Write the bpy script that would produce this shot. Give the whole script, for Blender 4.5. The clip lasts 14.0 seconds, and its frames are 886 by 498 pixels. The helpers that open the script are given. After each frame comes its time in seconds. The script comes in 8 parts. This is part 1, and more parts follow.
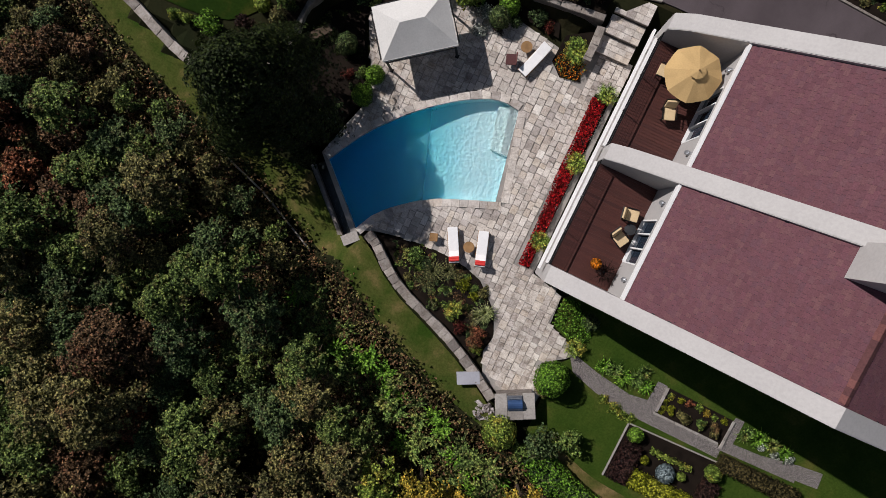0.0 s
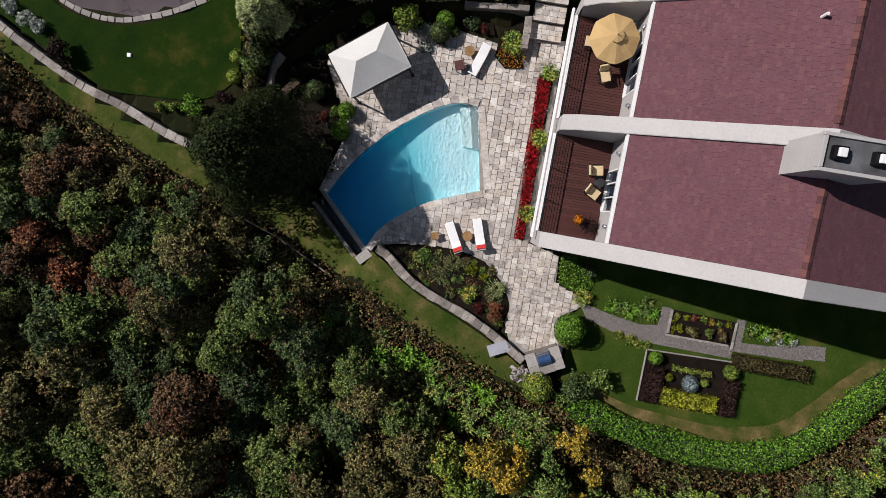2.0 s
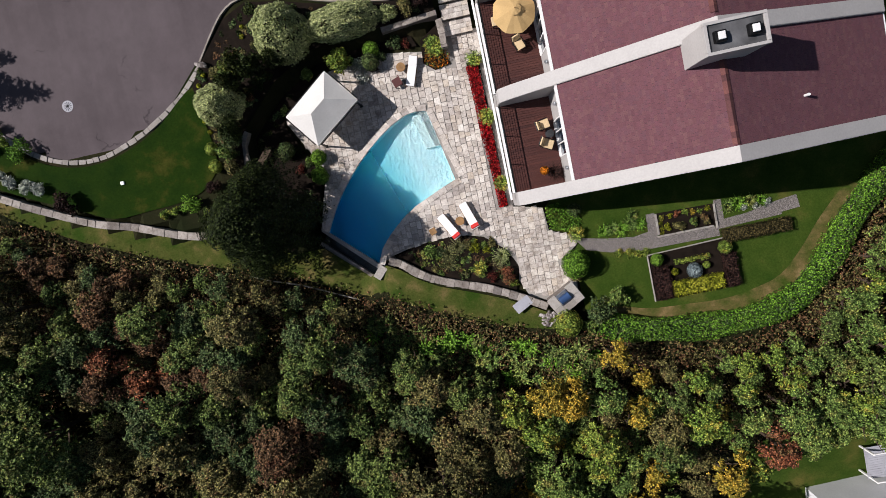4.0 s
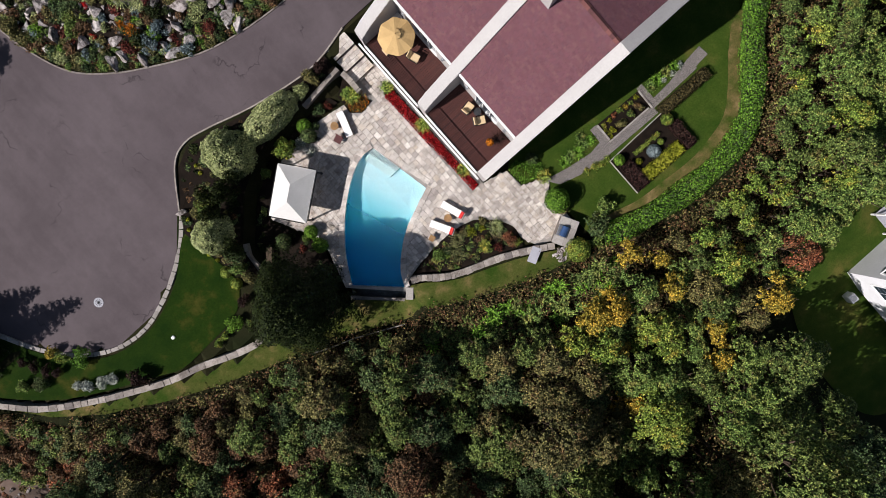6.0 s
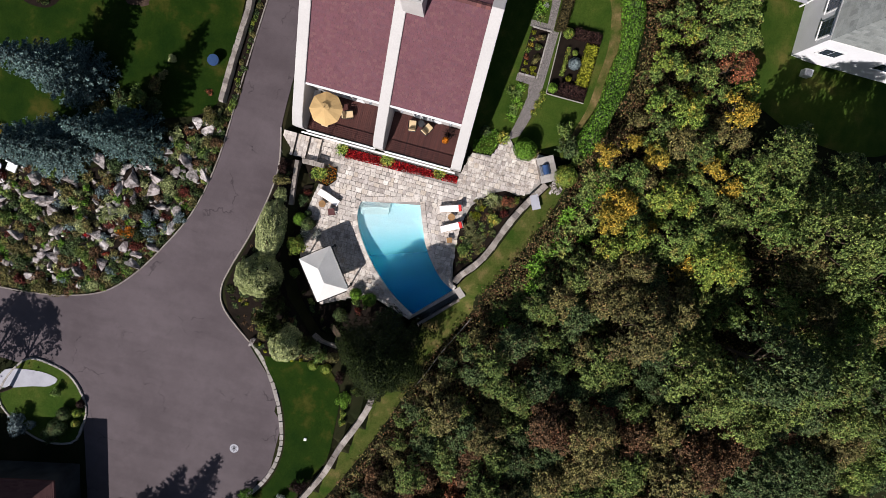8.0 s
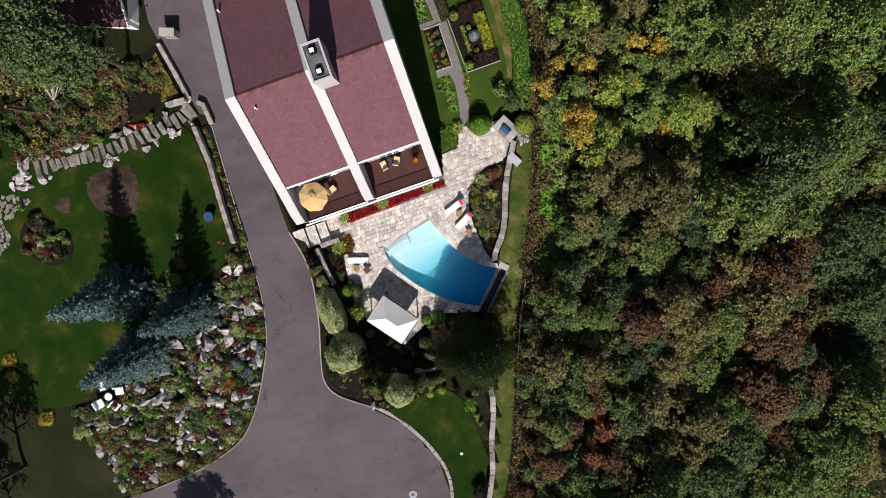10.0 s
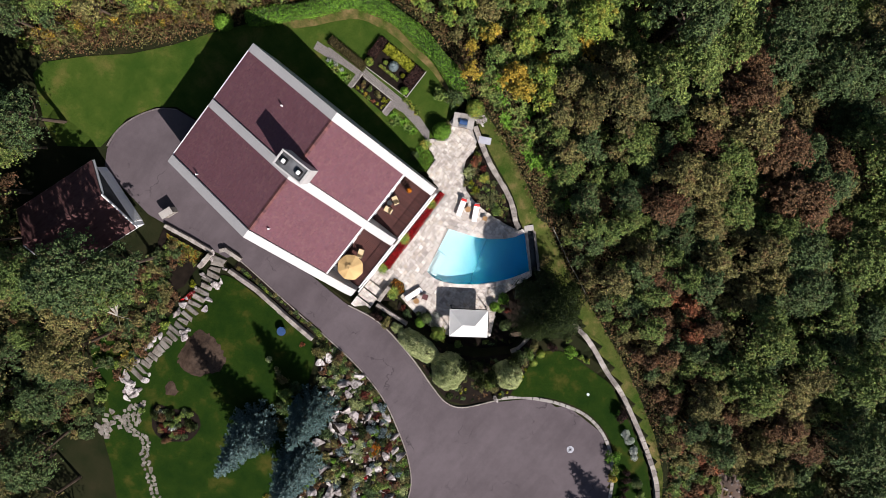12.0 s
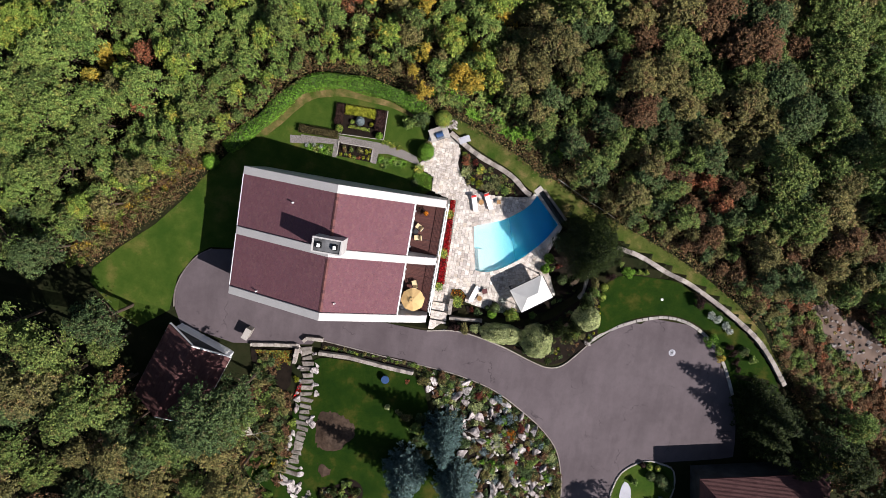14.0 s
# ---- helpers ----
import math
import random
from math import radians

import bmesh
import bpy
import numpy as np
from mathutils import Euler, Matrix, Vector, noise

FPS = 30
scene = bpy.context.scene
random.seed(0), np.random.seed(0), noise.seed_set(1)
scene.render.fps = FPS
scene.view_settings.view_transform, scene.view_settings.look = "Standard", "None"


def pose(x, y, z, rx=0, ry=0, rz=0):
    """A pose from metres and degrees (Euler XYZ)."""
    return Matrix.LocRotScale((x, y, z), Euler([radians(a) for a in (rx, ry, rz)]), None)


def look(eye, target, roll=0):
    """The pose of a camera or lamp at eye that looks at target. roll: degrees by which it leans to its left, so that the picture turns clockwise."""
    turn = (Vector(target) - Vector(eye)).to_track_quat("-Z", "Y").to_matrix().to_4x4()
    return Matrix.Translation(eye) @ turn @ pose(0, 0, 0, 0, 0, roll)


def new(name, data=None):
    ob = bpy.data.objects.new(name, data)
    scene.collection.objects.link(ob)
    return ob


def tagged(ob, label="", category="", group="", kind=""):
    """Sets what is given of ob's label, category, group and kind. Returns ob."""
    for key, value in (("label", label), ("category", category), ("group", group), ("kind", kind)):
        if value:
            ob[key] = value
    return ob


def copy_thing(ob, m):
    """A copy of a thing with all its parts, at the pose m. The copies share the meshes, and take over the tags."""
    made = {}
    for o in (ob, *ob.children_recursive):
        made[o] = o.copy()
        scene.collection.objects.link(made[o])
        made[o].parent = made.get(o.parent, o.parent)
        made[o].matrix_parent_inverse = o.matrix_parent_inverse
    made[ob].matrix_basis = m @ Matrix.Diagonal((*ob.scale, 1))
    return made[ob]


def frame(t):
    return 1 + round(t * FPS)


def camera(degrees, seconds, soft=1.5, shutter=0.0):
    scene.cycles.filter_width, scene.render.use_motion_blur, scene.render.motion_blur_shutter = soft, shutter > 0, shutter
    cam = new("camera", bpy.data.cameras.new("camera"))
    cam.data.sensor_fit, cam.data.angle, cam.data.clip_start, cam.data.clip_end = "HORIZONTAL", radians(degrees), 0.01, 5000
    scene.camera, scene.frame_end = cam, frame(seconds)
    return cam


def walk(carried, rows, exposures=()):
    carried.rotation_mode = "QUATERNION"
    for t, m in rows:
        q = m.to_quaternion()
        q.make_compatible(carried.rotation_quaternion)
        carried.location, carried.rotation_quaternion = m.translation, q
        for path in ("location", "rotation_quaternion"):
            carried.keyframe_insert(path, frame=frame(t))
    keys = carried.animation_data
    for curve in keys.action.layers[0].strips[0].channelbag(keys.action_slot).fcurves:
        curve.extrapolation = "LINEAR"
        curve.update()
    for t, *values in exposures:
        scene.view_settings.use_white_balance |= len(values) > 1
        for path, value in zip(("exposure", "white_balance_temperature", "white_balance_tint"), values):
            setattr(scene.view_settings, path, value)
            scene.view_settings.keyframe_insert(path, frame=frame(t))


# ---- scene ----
# ---- camera: a drone that rises straight up and turns, looking down ----
cam = camera(76.0, 14.0, soft=0.45)
ROWS = [
    (0.0, 3.59, -0.80, 30.61, -154.44, -2.50, 4.00),
    (0.5, 3.49, -0.77, 31.56, -158.66, -2.73, 3.91),
    (1.0, 3.41, -0.75, 32.51, -162.54, -2.95, 3.81),
    (1.5, 3.35, -0.74, 33.44, -166.30, -3.18, 3.71),
    (2.0, 3.31, -0.74, 34.36, -169.84, -3.45, 3.57),
    (2.5, 3.23, -0.65, 35.30, -173.76, -3.73, 3.43),
    (3.0, 3.10, -0.53, 36.31, -178.95, -4.01, 3.28),
    (5.5, 2.18, -0.11, 41.83, -213.69, -5.18, 1.88),
    (6.0, 1.97, 0.01, 42.95, -221.51, -5.30, 1.74),
    (6.5, 1.81, 0.11, 44.10, -229.78, -5.43, 1.60),
    (7.0, 1.74, 0.16, 45.28, -238.00, -5.55, 1.45),
    (7.5, 1.70, 0.20, 46.50, -246.33, -5.67, 1.31),
    (8.0, 1.62, 0.30, 47.74, -254.75, -5.79, 1.16),
    (10.5, 1.18, 1.27, 54.03, -297.07, -6.42, 1.17),
    (11.0, 1.03, 1.53, 55.30, -305.05, -6.59, 1.13),
    (11.5, 0.84, 1.78, 56.60, -313.04, -6.77, 1.09),
    (12.0, 0.72, 1.99, 57.92, -321.26, -6.94, 1.05),
    (12.5, 0.64, 2.21, 59.25, -329.41, -7.11, 1.01),
    (13.0, 0.54, 2.48, 60.58, -337.03, -7.26, 1.02),
    (13.5, 0.38, 2.80, 61.94, -343.73, -7.41, 1.03),
    (14.0, 0.15, 3.15, 63.32, -349.94, -7.56, 1.04),
]
walk(cam, [(t, pose(x, y, z, 0, 0, yaw) @ pose(0, 0, 0, nod, 0, 0) @ pose(0, 0, 0, 0, lean, 0))
           for t, x, y, z, yaw, nod, lean in ROWS], exposures=[(0.0, -0.18), (1.5, -0.06), (3.0, 0.12), (6.5, 0.32), (8.0, 0.36), (11.0, 0.56), (14.0, 0.76)])

# ---- light ----
SUN_EL = radians(42.8)
SUN_TO = Vector((math.cos(SUN_EL) * 0.962, math.cos(SUN_EL) * -0.273, math.sin(SUN_EL)))
world = bpy.data.worlds.new("sky")
scene.world = world
world.use_nodes = True
wn = world.node_tree
sky = wn.nodes.new("ShaderNodeTexSky")
sky.sky_type = 'NISHITA'
sky.sun_disc = False
sky.sun_elevation = SUN_EL
sky.sun_rotation = math.atan2(SUN_TO.x, SUN_TO.y)
wn.nodes["Background"].inputs["Strength"].default_value = 0.05
wn.links.new(sky.outputs[0], wn.nodes["Background"].inputs["Color"])
sun_data = bpy.data.lights.new("sun", 'SUN')
sun_data.energy = 5.0
sun_data.angle = radians(0.5)
sun_data.color = (1.0, 0.948, 0.935)
sun = new("sun", sun_data)
sun.matrix_world = look((0, 0, 60), Vector((0, 0, 60)) - SUN_TO)

# ---- materials ----


def nodes_of(name, rough=0.8, metal=0.0, spec=0.3):
    m = bpy.data.materials.new(name)
    m.use_nodes = True
    nt = m.node_tree
    b = nt.nodes["Principled BSDF"]
    b.inputs["Roughness"].default_value = rough
    b.inputs["Metallic"].default_value = metal
    b.inputs["Specular IOR Level"].default_value = spec
    return m, nt, b


def ramp(nt, fac, cols):
    r = nt.nodes.new("ShaderNodeValToRGB")
    els = r.color_ramp.elements
    while len(els) < len(cols):
        els.new(0.5)
    for i, c in enumerate(cols):
        pos, rgb = c if isinstance(c[1], tuple) else (i / max(1, len(cols) - 1), c)
        els[i].position = pos
        els[i].color = (*rgb, 1)
    nt.links.new(fac, r.inputs[0])
    return r.outputs[0]


def noise_of(nt, scale, detail=5, rough=0.6, stretch=None):
    co = nt.nodes.new("ShaderNodeNewGeometry").outputs["Position"]
    if stretch:
        mp = nt.nodes.new("ShaderNodeMapping")
        mp.inputs["Scale"].default_value = stretch
        nt.links.new(co, mp.inputs[0])
        co = mp.outputs[0]
    n = nt.nodes.new("ShaderNodeTexNoise")
    n.inputs["Scale"].default_value = scale
    n.inputs["Detail"].default_value = detail
    n.inputs["Roughness"].default_value = rough
    nt.links.new(co, n.inputs["Vector"])
    return n.outputs[0]


def mix(nt, a, b, fac, mode='MIX'):
    m = nt.nodes.new("ShaderNodeMix")
    m.data_type = 'RGBA'
    m.blend_type = mode
    for sock, v in ((m.inputs[0], fac), (m.inputs[6], a), (m.inputs[7], b)):
        if isinstance(v, (int, float)):
            sock.default_value = v
        elif isinstance(v, tuple):
            sock.default_value = (*v, 1)
        else:
            nt.links.new(v, sock)
    return m.outputs[2]


def bump(nt, b, h, strength=0.4, dist=0.02):
    n = nt.nodes.new("ShaderNodeBump")
    n.inputs["Strength"].default_value = strength
    n.inputs["Distance"].default_value = dist
    nt.links.new(h, n.inputs["Height"])
    nt.links.new(n.outputs[0], b.inputs["Normal"])


def plain(name, c, rough=0.6, metal=0.0, var=0.15, scale=6.0, spec=0.3, bmp=0.1):
    """A surface of one colour with wear at two scales."""
    m, nt, b = nodes_of(name, rough, metal, spec)
    lo = tuple(max(0, v * (1 - var)) for v in c)
    hi = tuple(min(1, v * (1 + var * 0.6)) for v in c)
    big = ramp(nt, noise_of(nt, scale * 0.15, 3), [(0.3, lo), (0.7, hi)])
    col = mix(nt, big, ramp(nt, noise_of(nt, scale * 3), [(0.3, (0.75,) * 3), (0.7, (1.0,) * 3)]), 0.5, 'MULTIPLY')
    nt.links.new(col, b.inputs["Base Color"])
    if bmp:
        bump(nt, b, noise_of(nt, scale * 4), bmp, 0.02)
    return m


def pieces(name, cols, rough=0.8, island=False, grain=9.0, stain=0.5, bmp=0.4, spec=0.25, blotch=0.0):
    """Pieces (stones, boards, tiles) that differ one from another."""
    m, nt, b = nodes_of(name, rough, 0, spec)
    if island:
        rnd = nt.nodes.new("ShaderNodeNewGeometry").outputs["Random Per Island"]
    else:
        rnd = nt.nodes.new("ShaderNodeObjectInfo").outputs["Random"]
    base = ramp(nt, rnd, cols)
    g = ramp(nt, noise_of(nt, grain, 6), [(0.3, (0.62,) * 3), (0.62, (1.0,) * 3)])
    s = ramp(nt, noise_of(nt, 0.55, 4), [(0.35, (0.7, 0.68, 0.66)), (0.6, (1.0,) * 3)])
    col = mix(nt, mix(nt, base, g, 0.7, 'MULTIPLY'), s, stain, 'MULTIPLY')
    if blotch:
        dirt = ramp(nt, noise_of(nt, 1.9, 7, 0.8), [(0.40, (0.42, 0.36, 0.31)), (0.50, (0.86, 0.82, 0.78)), (0.60, (1.06, 1.05, 1.04))])
        col = mix(nt, col, dirt, blotch, 'MULTIPLY')
    nt.links.new(col, b.inputs["Base Color"])
    bump(nt, b, noise_of(nt, grain * 2.5, 6), bmp, 0.02)
    return m


def leafy(name, cols, trans=0.22, fine=10.0, fleck=None):
    """Foliage: every spray, plant and patch a little different, broken into leaves; light shines through."""
    m, nt, b = nodes_of(name, 0.65, 0, 0.15)

    def madd(x, k, add=0.0):
        a = nt.nodes.new("ShaderNodeMath")
        a.operation = 'MULTIPLY_ADD'
        a.inputs[1].default_value = k
        nt.links.new(x, a.inputs[0])
        if isinstance(add, float):
            a.inputs[2].default_value = add
        else:
            nt.links.new(add, a.inputs[2])
        return a.outputs[0]
    isl = nt.nodes.new("ShaderNodeNewGeometry").outputs["Random Per Island"]
    obj = nt.nodes.new("ShaderNodeObjectInfo").outputs["Random"]
    patch = noise_of(nt, 0.8, 3)
    u = madd(patch, 0.9, madd(obj, 0.3, madd(isl, 0.62, -0.42)))
    geo = nt.nodes.new("ShaderNodeNewGeometry")
    v = nt.nodes.new("ShaderNodeTexVoronoi")
    v.inputs["Scale"].default_value = fine
    nt.links.new(geo.outputs["Position"], v.inputs["Vector"])
    one = nt.nodes.new("ShaderNodeSeparateColor")
    nt.links.new(v.outputs["Color"], one.inputs[0])
    # leaf cells darken towards their edges: shade of the gaps put into the colour
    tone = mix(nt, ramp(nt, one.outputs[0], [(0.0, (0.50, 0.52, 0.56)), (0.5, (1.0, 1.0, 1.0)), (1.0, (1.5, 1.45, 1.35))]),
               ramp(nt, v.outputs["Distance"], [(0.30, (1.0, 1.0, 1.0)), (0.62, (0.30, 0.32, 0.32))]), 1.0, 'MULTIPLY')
    base = ramp(nt, u, cols)
    if fleck:
        where = ramp(nt, noise_of(nt, 1.3, 5, 0.75), [(0.52, (0.0,) * 3), (0.64, (0.8,) * 3)])
        base = mix(nt, base, fleck, where)
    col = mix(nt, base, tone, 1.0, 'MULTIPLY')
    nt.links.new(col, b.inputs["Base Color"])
    off = nt.nodes.new("ShaderNodeVectorMath")
    off.operation = 'MULTIPLY_ADD'
    nt.links.new(v.outputs["Color"], off.inputs[0])
    off.inputs[1].default_value = (1.3, 1.3, 1.3)
    off.inputs[2].default_value = (-0.65, -0.65, -0.65)
    tilt = nt.nodes.new("ShaderNodeVectorMath")
    nt.links.new(geo.outputs["Normal"], tilt.inputs[0])
    nt.links.new(off.outputs[0], tilt.inputs[1])
    unit = nt.nodes.new("ShaderNodeVectorMath")
    unit.operation = 'NORMALIZE'
    nt.links.new(tilt.outputs[0], unit.inputs[0])
    nt.links.new(unit.outputs[0], b.inputs["Normal"])
    t = nt.nodes.new("ShaderNodeBsdfTranslucent")
    nt.links.new(col, t.inputs[0])
    s = nt.nodes.new("ShaderNodeMixShader")
    s.inputs[0].default_value = trans
    nt.links.new(b.outputs[0], s.inputs[1])
    nt.links.new(t.outputs[0], s.inputs[2])
    nt.links.new(s.outputs[0], nt.nodes["Material Output"].inputs[0])
    return m


def grassy(name, a, b_, c, scale=1.0):
    m, nt, b = nodes_of(name, 0.95, 0, 0.05)
    big = ramp(nt, noise_of(nt, 0.22 * scale, 5), [(0.35, a), (0.55, b_), (0.72, c)])
    fine = ramp(nt, noise_of(nt, 9.0, 6, 0.75), [(0.3, (0.45, 0.5, 0.4)), (0.65, (1.0,) * 3)])
    nt.links.new(mix(nt, big, fine, 0.8, 'MULTIPLY'), b.inputs["Base Color"])
    bump(nt, b, noise_of(nt, 22, 6, 0.8), 0.7, 0.04)
    return m


M = {}
M["lawn"] = grassy("lawn_grass", (0.028, 0.058, 0.008), (0.048, 0.076, 0.012), (0.110, 0.102, 0.026), 1.8)
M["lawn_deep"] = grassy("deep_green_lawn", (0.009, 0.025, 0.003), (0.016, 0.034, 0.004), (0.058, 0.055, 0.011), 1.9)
M["lawn_bare"] = grassy("worn_brown_lawn", (0.048, 0.074, 0.012), (0.130, 0.104, 0.038), (0.260, 0.178, 0.090), 3.4)
M["lawn_dry"] = grassy("dry_lawn_grass", (0.032, 0.062, 0.009), (0.080, 0.088, 0.022), (0.200, 0.142, 0.062), 2.8)
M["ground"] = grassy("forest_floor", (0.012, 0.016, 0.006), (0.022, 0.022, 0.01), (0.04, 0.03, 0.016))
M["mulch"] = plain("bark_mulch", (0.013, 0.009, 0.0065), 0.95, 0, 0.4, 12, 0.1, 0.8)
M["dirt"] = plain("bare_earth", (0.125, 0.090, 0.074), 0.95, 0, 0.5, 3, 0.1, 0.8)


def asphalt():
    m, nt, b = nodes_of("asphalt", 0.85, 0, 0.25)
    big = ramp(nt, noise_of(nt, 0.12, 4), [(0.3, (0.088, 0.069, 0.075)), (0.7, (0.116, 0.093, 0.100))])
    fine = ramp(nt, noise_of(nt, 40, 3, 0.8), [(0.35, (0.72,) * 3), (0.65, (1.0,) * 3)])
    col = mix(nt, mix(nt, big, fine, 0.7, 'MULTIPLY'),
              ramp(nt, noise_of(nt, 0.7, 5, 0.6, (1.0, 0.25, 1)), [(0.4, (0.8,) * 3), (0.6, (1.0,) * 3)]), 0.6, 'MULTIPLY')
    v = nt.nodes.new("ShaderNodeTexVoronoi")
    v.feature = 'DISTANCE_TO_EDGE'
    v.inputs["Scale"].default_value = 0.22
    w = nt.nodes.new("ShaderNodeVectorMath")
    w.operation = 'MULTIPLY_ADD'
    wob = nt.nodes.new("ShaderNodeTexNoise")
    wob.inputs["Scale"].default_value = 0.9
    wob.inputs["Detail"].default_value = 6
    geo = nt.nodes.new("ShaderNodeNewGeometry")
    nt.links.new(geo.outputs["Position"], wob.inputs["Vector"])
    nt.links.new(wob.outputs["Color"], w.inputs[0])
    w.inputs[1].default_value = (2.4, 2.4, 0)
    nt.links.new(geo.outputs["Position"], w.inputs[2])
    nt.links.new(w.outputs[0], v.inputs["Vector"])
    crack = ramp(nt, v.outputs["Distance"], [(0.0, (0.45, 0.45, 0.45)), (0.010, (1.0, 1.0, 1.0))])
    sparse = ramp(nt, noise_of(nt, 0.35, 2), [(0.52, (0.0, 0.0, 0.0)), (0.60, (1.0, 1.0, 1.0))])
    col = mix(nt, col, crack, sparse, 'MULTIPLY')
    patch = ramp(nt, noise_of(nt, 0.5, 5, 0.7), [(0.38, (0.84, 0.83, 0.83)), (0.6, (1.0, 1.0, 1.0))])
    nt.links.new(mix(nt, col, patch, 0.8, 'MULTIPLY'), b.inputs["Base Color"])
    bump(nt, b, noise_of(nt, 60, 3, 0.8), 0.5, 0.01)
    return m


def stony():
    """Weathered pale rock: grey and pinkish tones, dark fissures and lichen."""
    m, nt, b = nodes_of("weathered_rock", 0.9, 0, 0.2)
    base = ramp(nt, nt.nodes.new("ShaderNodeObjectInfo").outputs["Random"], [(0.30, 0.27, 0.265), (0.58, 0.54, 0.53), (0.42, 0.375, 0.37), (0.66, 0.62, 0.61), (0.34, 0.29, 0.28)])
    blot = ramp(nt, noise_of(nt, 2.6, 6, 0.7), [(0.36, (0.30, 0.28, 0.26)), (0.52, (0.85, 0.83, 0.82)), (0.66, (1.1, 1.08, 1.07))])
    fiss = ramp(nt, noise_of(nt, 5.0, 5, 0.65, (1, 0.35, 1)), [(0.40, (0.25, 0.22, 0.20)), (0.50, (1.0, 1.0, 1.0))])
    nt.links.new(mix(nt, mix(nt, base, blot, 0.9, 'MULTIPLY'), fiss, 0.75, 'MULTIPLY'), b.inputs["Base Color"])
    bump(nt, b, noise_of(nt, 7, 7, 0.75), 1.0, 0.12)
    return m


def gravel():
    """Loose grey pebbles, each of its own tone."""
    m, nt, b = nodes_of("grey_gravel", 0.9, 0, 0.2)
    v = nt.nodes.new("ShaderNodeTexVoronoi")
    v.inputs["Scale"].default_value = 30.0
    nt.links.new(nt.nodes.new("ShaderNodeNewGeometry").outputs["Position"], v.inputs["Vector"])
    one = nt.nodes.new("ShaderNodeSeparateColor")
    nt.links.new(v.outputs["Color"], one.inputs[0])
    base = ramp(nt, one.outputs[0], [(0.0, (0.12, 0.105, 0.10)), (0.5, (0.22, 0.195, 0.185)), (1.0, (0.36, 0.325, 0.305))])
    gap = ramp(nt, v.outputs["Distance"], [(0.3, (1.0,) * 3), (0.7, (0.55,) * 3)])
    nt.links.new(mix(nt, base, gap, 1.0, 'MULTIPLY'), b.inputs["Base Color"])
    bump(nt, b, v.outputs["Distance"], 0.9, 0.03)
    return m


M["asphalt"] = asphalt()
M["mortar"] = plain("sandy_joint", (0.32, 0.295, 0.27), 0.95, 0, 0.4, 4, 0.1, 0.5)
PAVES = [(0.50, 0.46, 0.42), (0.72, 0.67, 0.62), (0.60, 0.55, 0.51), (0.40, 0.36, 0.335), (0.76, 0.72, 0.67), (0.62, 0.545, 0.465), (0.57, 0.52, 0.49), (0.70, 0.65, 0.60), (0.48, 0.425, 0.38)]
M["paver"] = pieces("pale_flagstone", PAVES, grain=14, stain=0.35, blotch=0.5)
M["paver_isl"] = pieces("pale_flagstone_field", PAVES, island=True, grain=14, stain=0.45, blotch=0.75)
M["wallstone"] = pieces("grey_wall_stone", [(0.17, 0.15, 0.14), (0.37, 0.335, 0.305), (0.24, 0.215, 0.195), (0.44, 0.40, 0.365), (0.30, 0.27, 0.245)], blotch=0.6)
M["stepstone"] = pieces("grey_step_stone", [(0.13, 0.12, 0.11), (0.26, 0.24, 0.22), (0.19, 0.175, 0.16), (0.33, 0.305, 0.28)], stain=0.8, blotch=0.9)
M["outcrop"] = pieces("brown_outcrop", [(0.040, 0.025, 0.016), (0.064, 0.040, 0.026)], grain=4, stain=0.9, bmp=0.9, blotch=0.9)
M["rock"] = stony()
M["kerb"] = pieces("pale_kerb_stone", [(0.26, 0.235, 0.215), (0.39, 0.36, 0.33), (0.32, 0.29, 0.27)])
M["gravel"] = gravel()
M["white"] = plain("white_paint", (0.42, 0.40, 0.388), 0.6, 0, 0.08, 3, 0.3, 0.05)
M["white_trim"] = plain("white_trim_paint", (0.80, 0.79, 0.78), 0.45, 0, 0.06, 4, 0.4, 0.02)
M["shingle"] = pieces("brown_red_shingle", [(0.122, 0.053, 0.065), (0.146, 0.064, 0.076), (0.132, 0.057, 0.068), (0.158, 0.074, 0.080), (0.128, 0.060, 0.074), (0.148, 0.062, 0.076)], 0.9, island=True, grain=19, stain=0.2, bmp=0.5, spec=0.2)
M["ridge"] = pieces("rusty_ridge_shingle", [(0.11, 0.044, 0.045), (0.17, 0.068, 0.062), (0.09, 0.038, 0.04)], 0.9, grain=14)
M["black"] = plain("black_metal", (0.012, 0.012, 0.013), 0.45, 0.6, 0.2, 8, 0.4, 0.03)
M["charcoal"] = plain("charcoal_roofing", (0.045, 0.046, 0.05), 0.85, 0, 0.5, 4, 0.2, 0.5)
M["slate"] = plain("weathered_slate", (0.105, 0.105, 0.11), 0.85, 0, 0.6, 5, 0.2, 0.5)
M["deck"] = pieces("dark_red_decking", [(0.060, 0.018, 0.014), (0.082, 0.026, 0.02), (0.05, 0.015, 0.013)], 0.55, grain=12, spec=0.35)
M["canvas"] = plain("off_white_canvas", (0.64, 0.625, 0.60), 0.85, 0, 0.08, 4, 0.1, 0.03)
M["umbrella"] = plain("sand_canvas", (0.52, 0.35, 0.16), 0.85, 0, 0.1, 6, 0.1, 0.1)
M["cushion"] = plain("cream_cushion", (0.62, 0.47, 0.28), 0.9, 0, 0.1, 9, 0.1, 0.2)
M["towel"] = plain("white_towelling", (0.83, 0.82, 0.81), 0.95, 0, 0.05, 20, 0.1, 0.3)
M["red_cloth"] = plain("red_cloth", (0.62, 0.055, 0.05), 0.9, 0, 0.12, 20, 0.1, 0.2)
M["teak"] = plain("tan_wicker", (0.30, 0.17, 0.075), 0.7, 0, 0.3, 14, 0.2, 0.4)
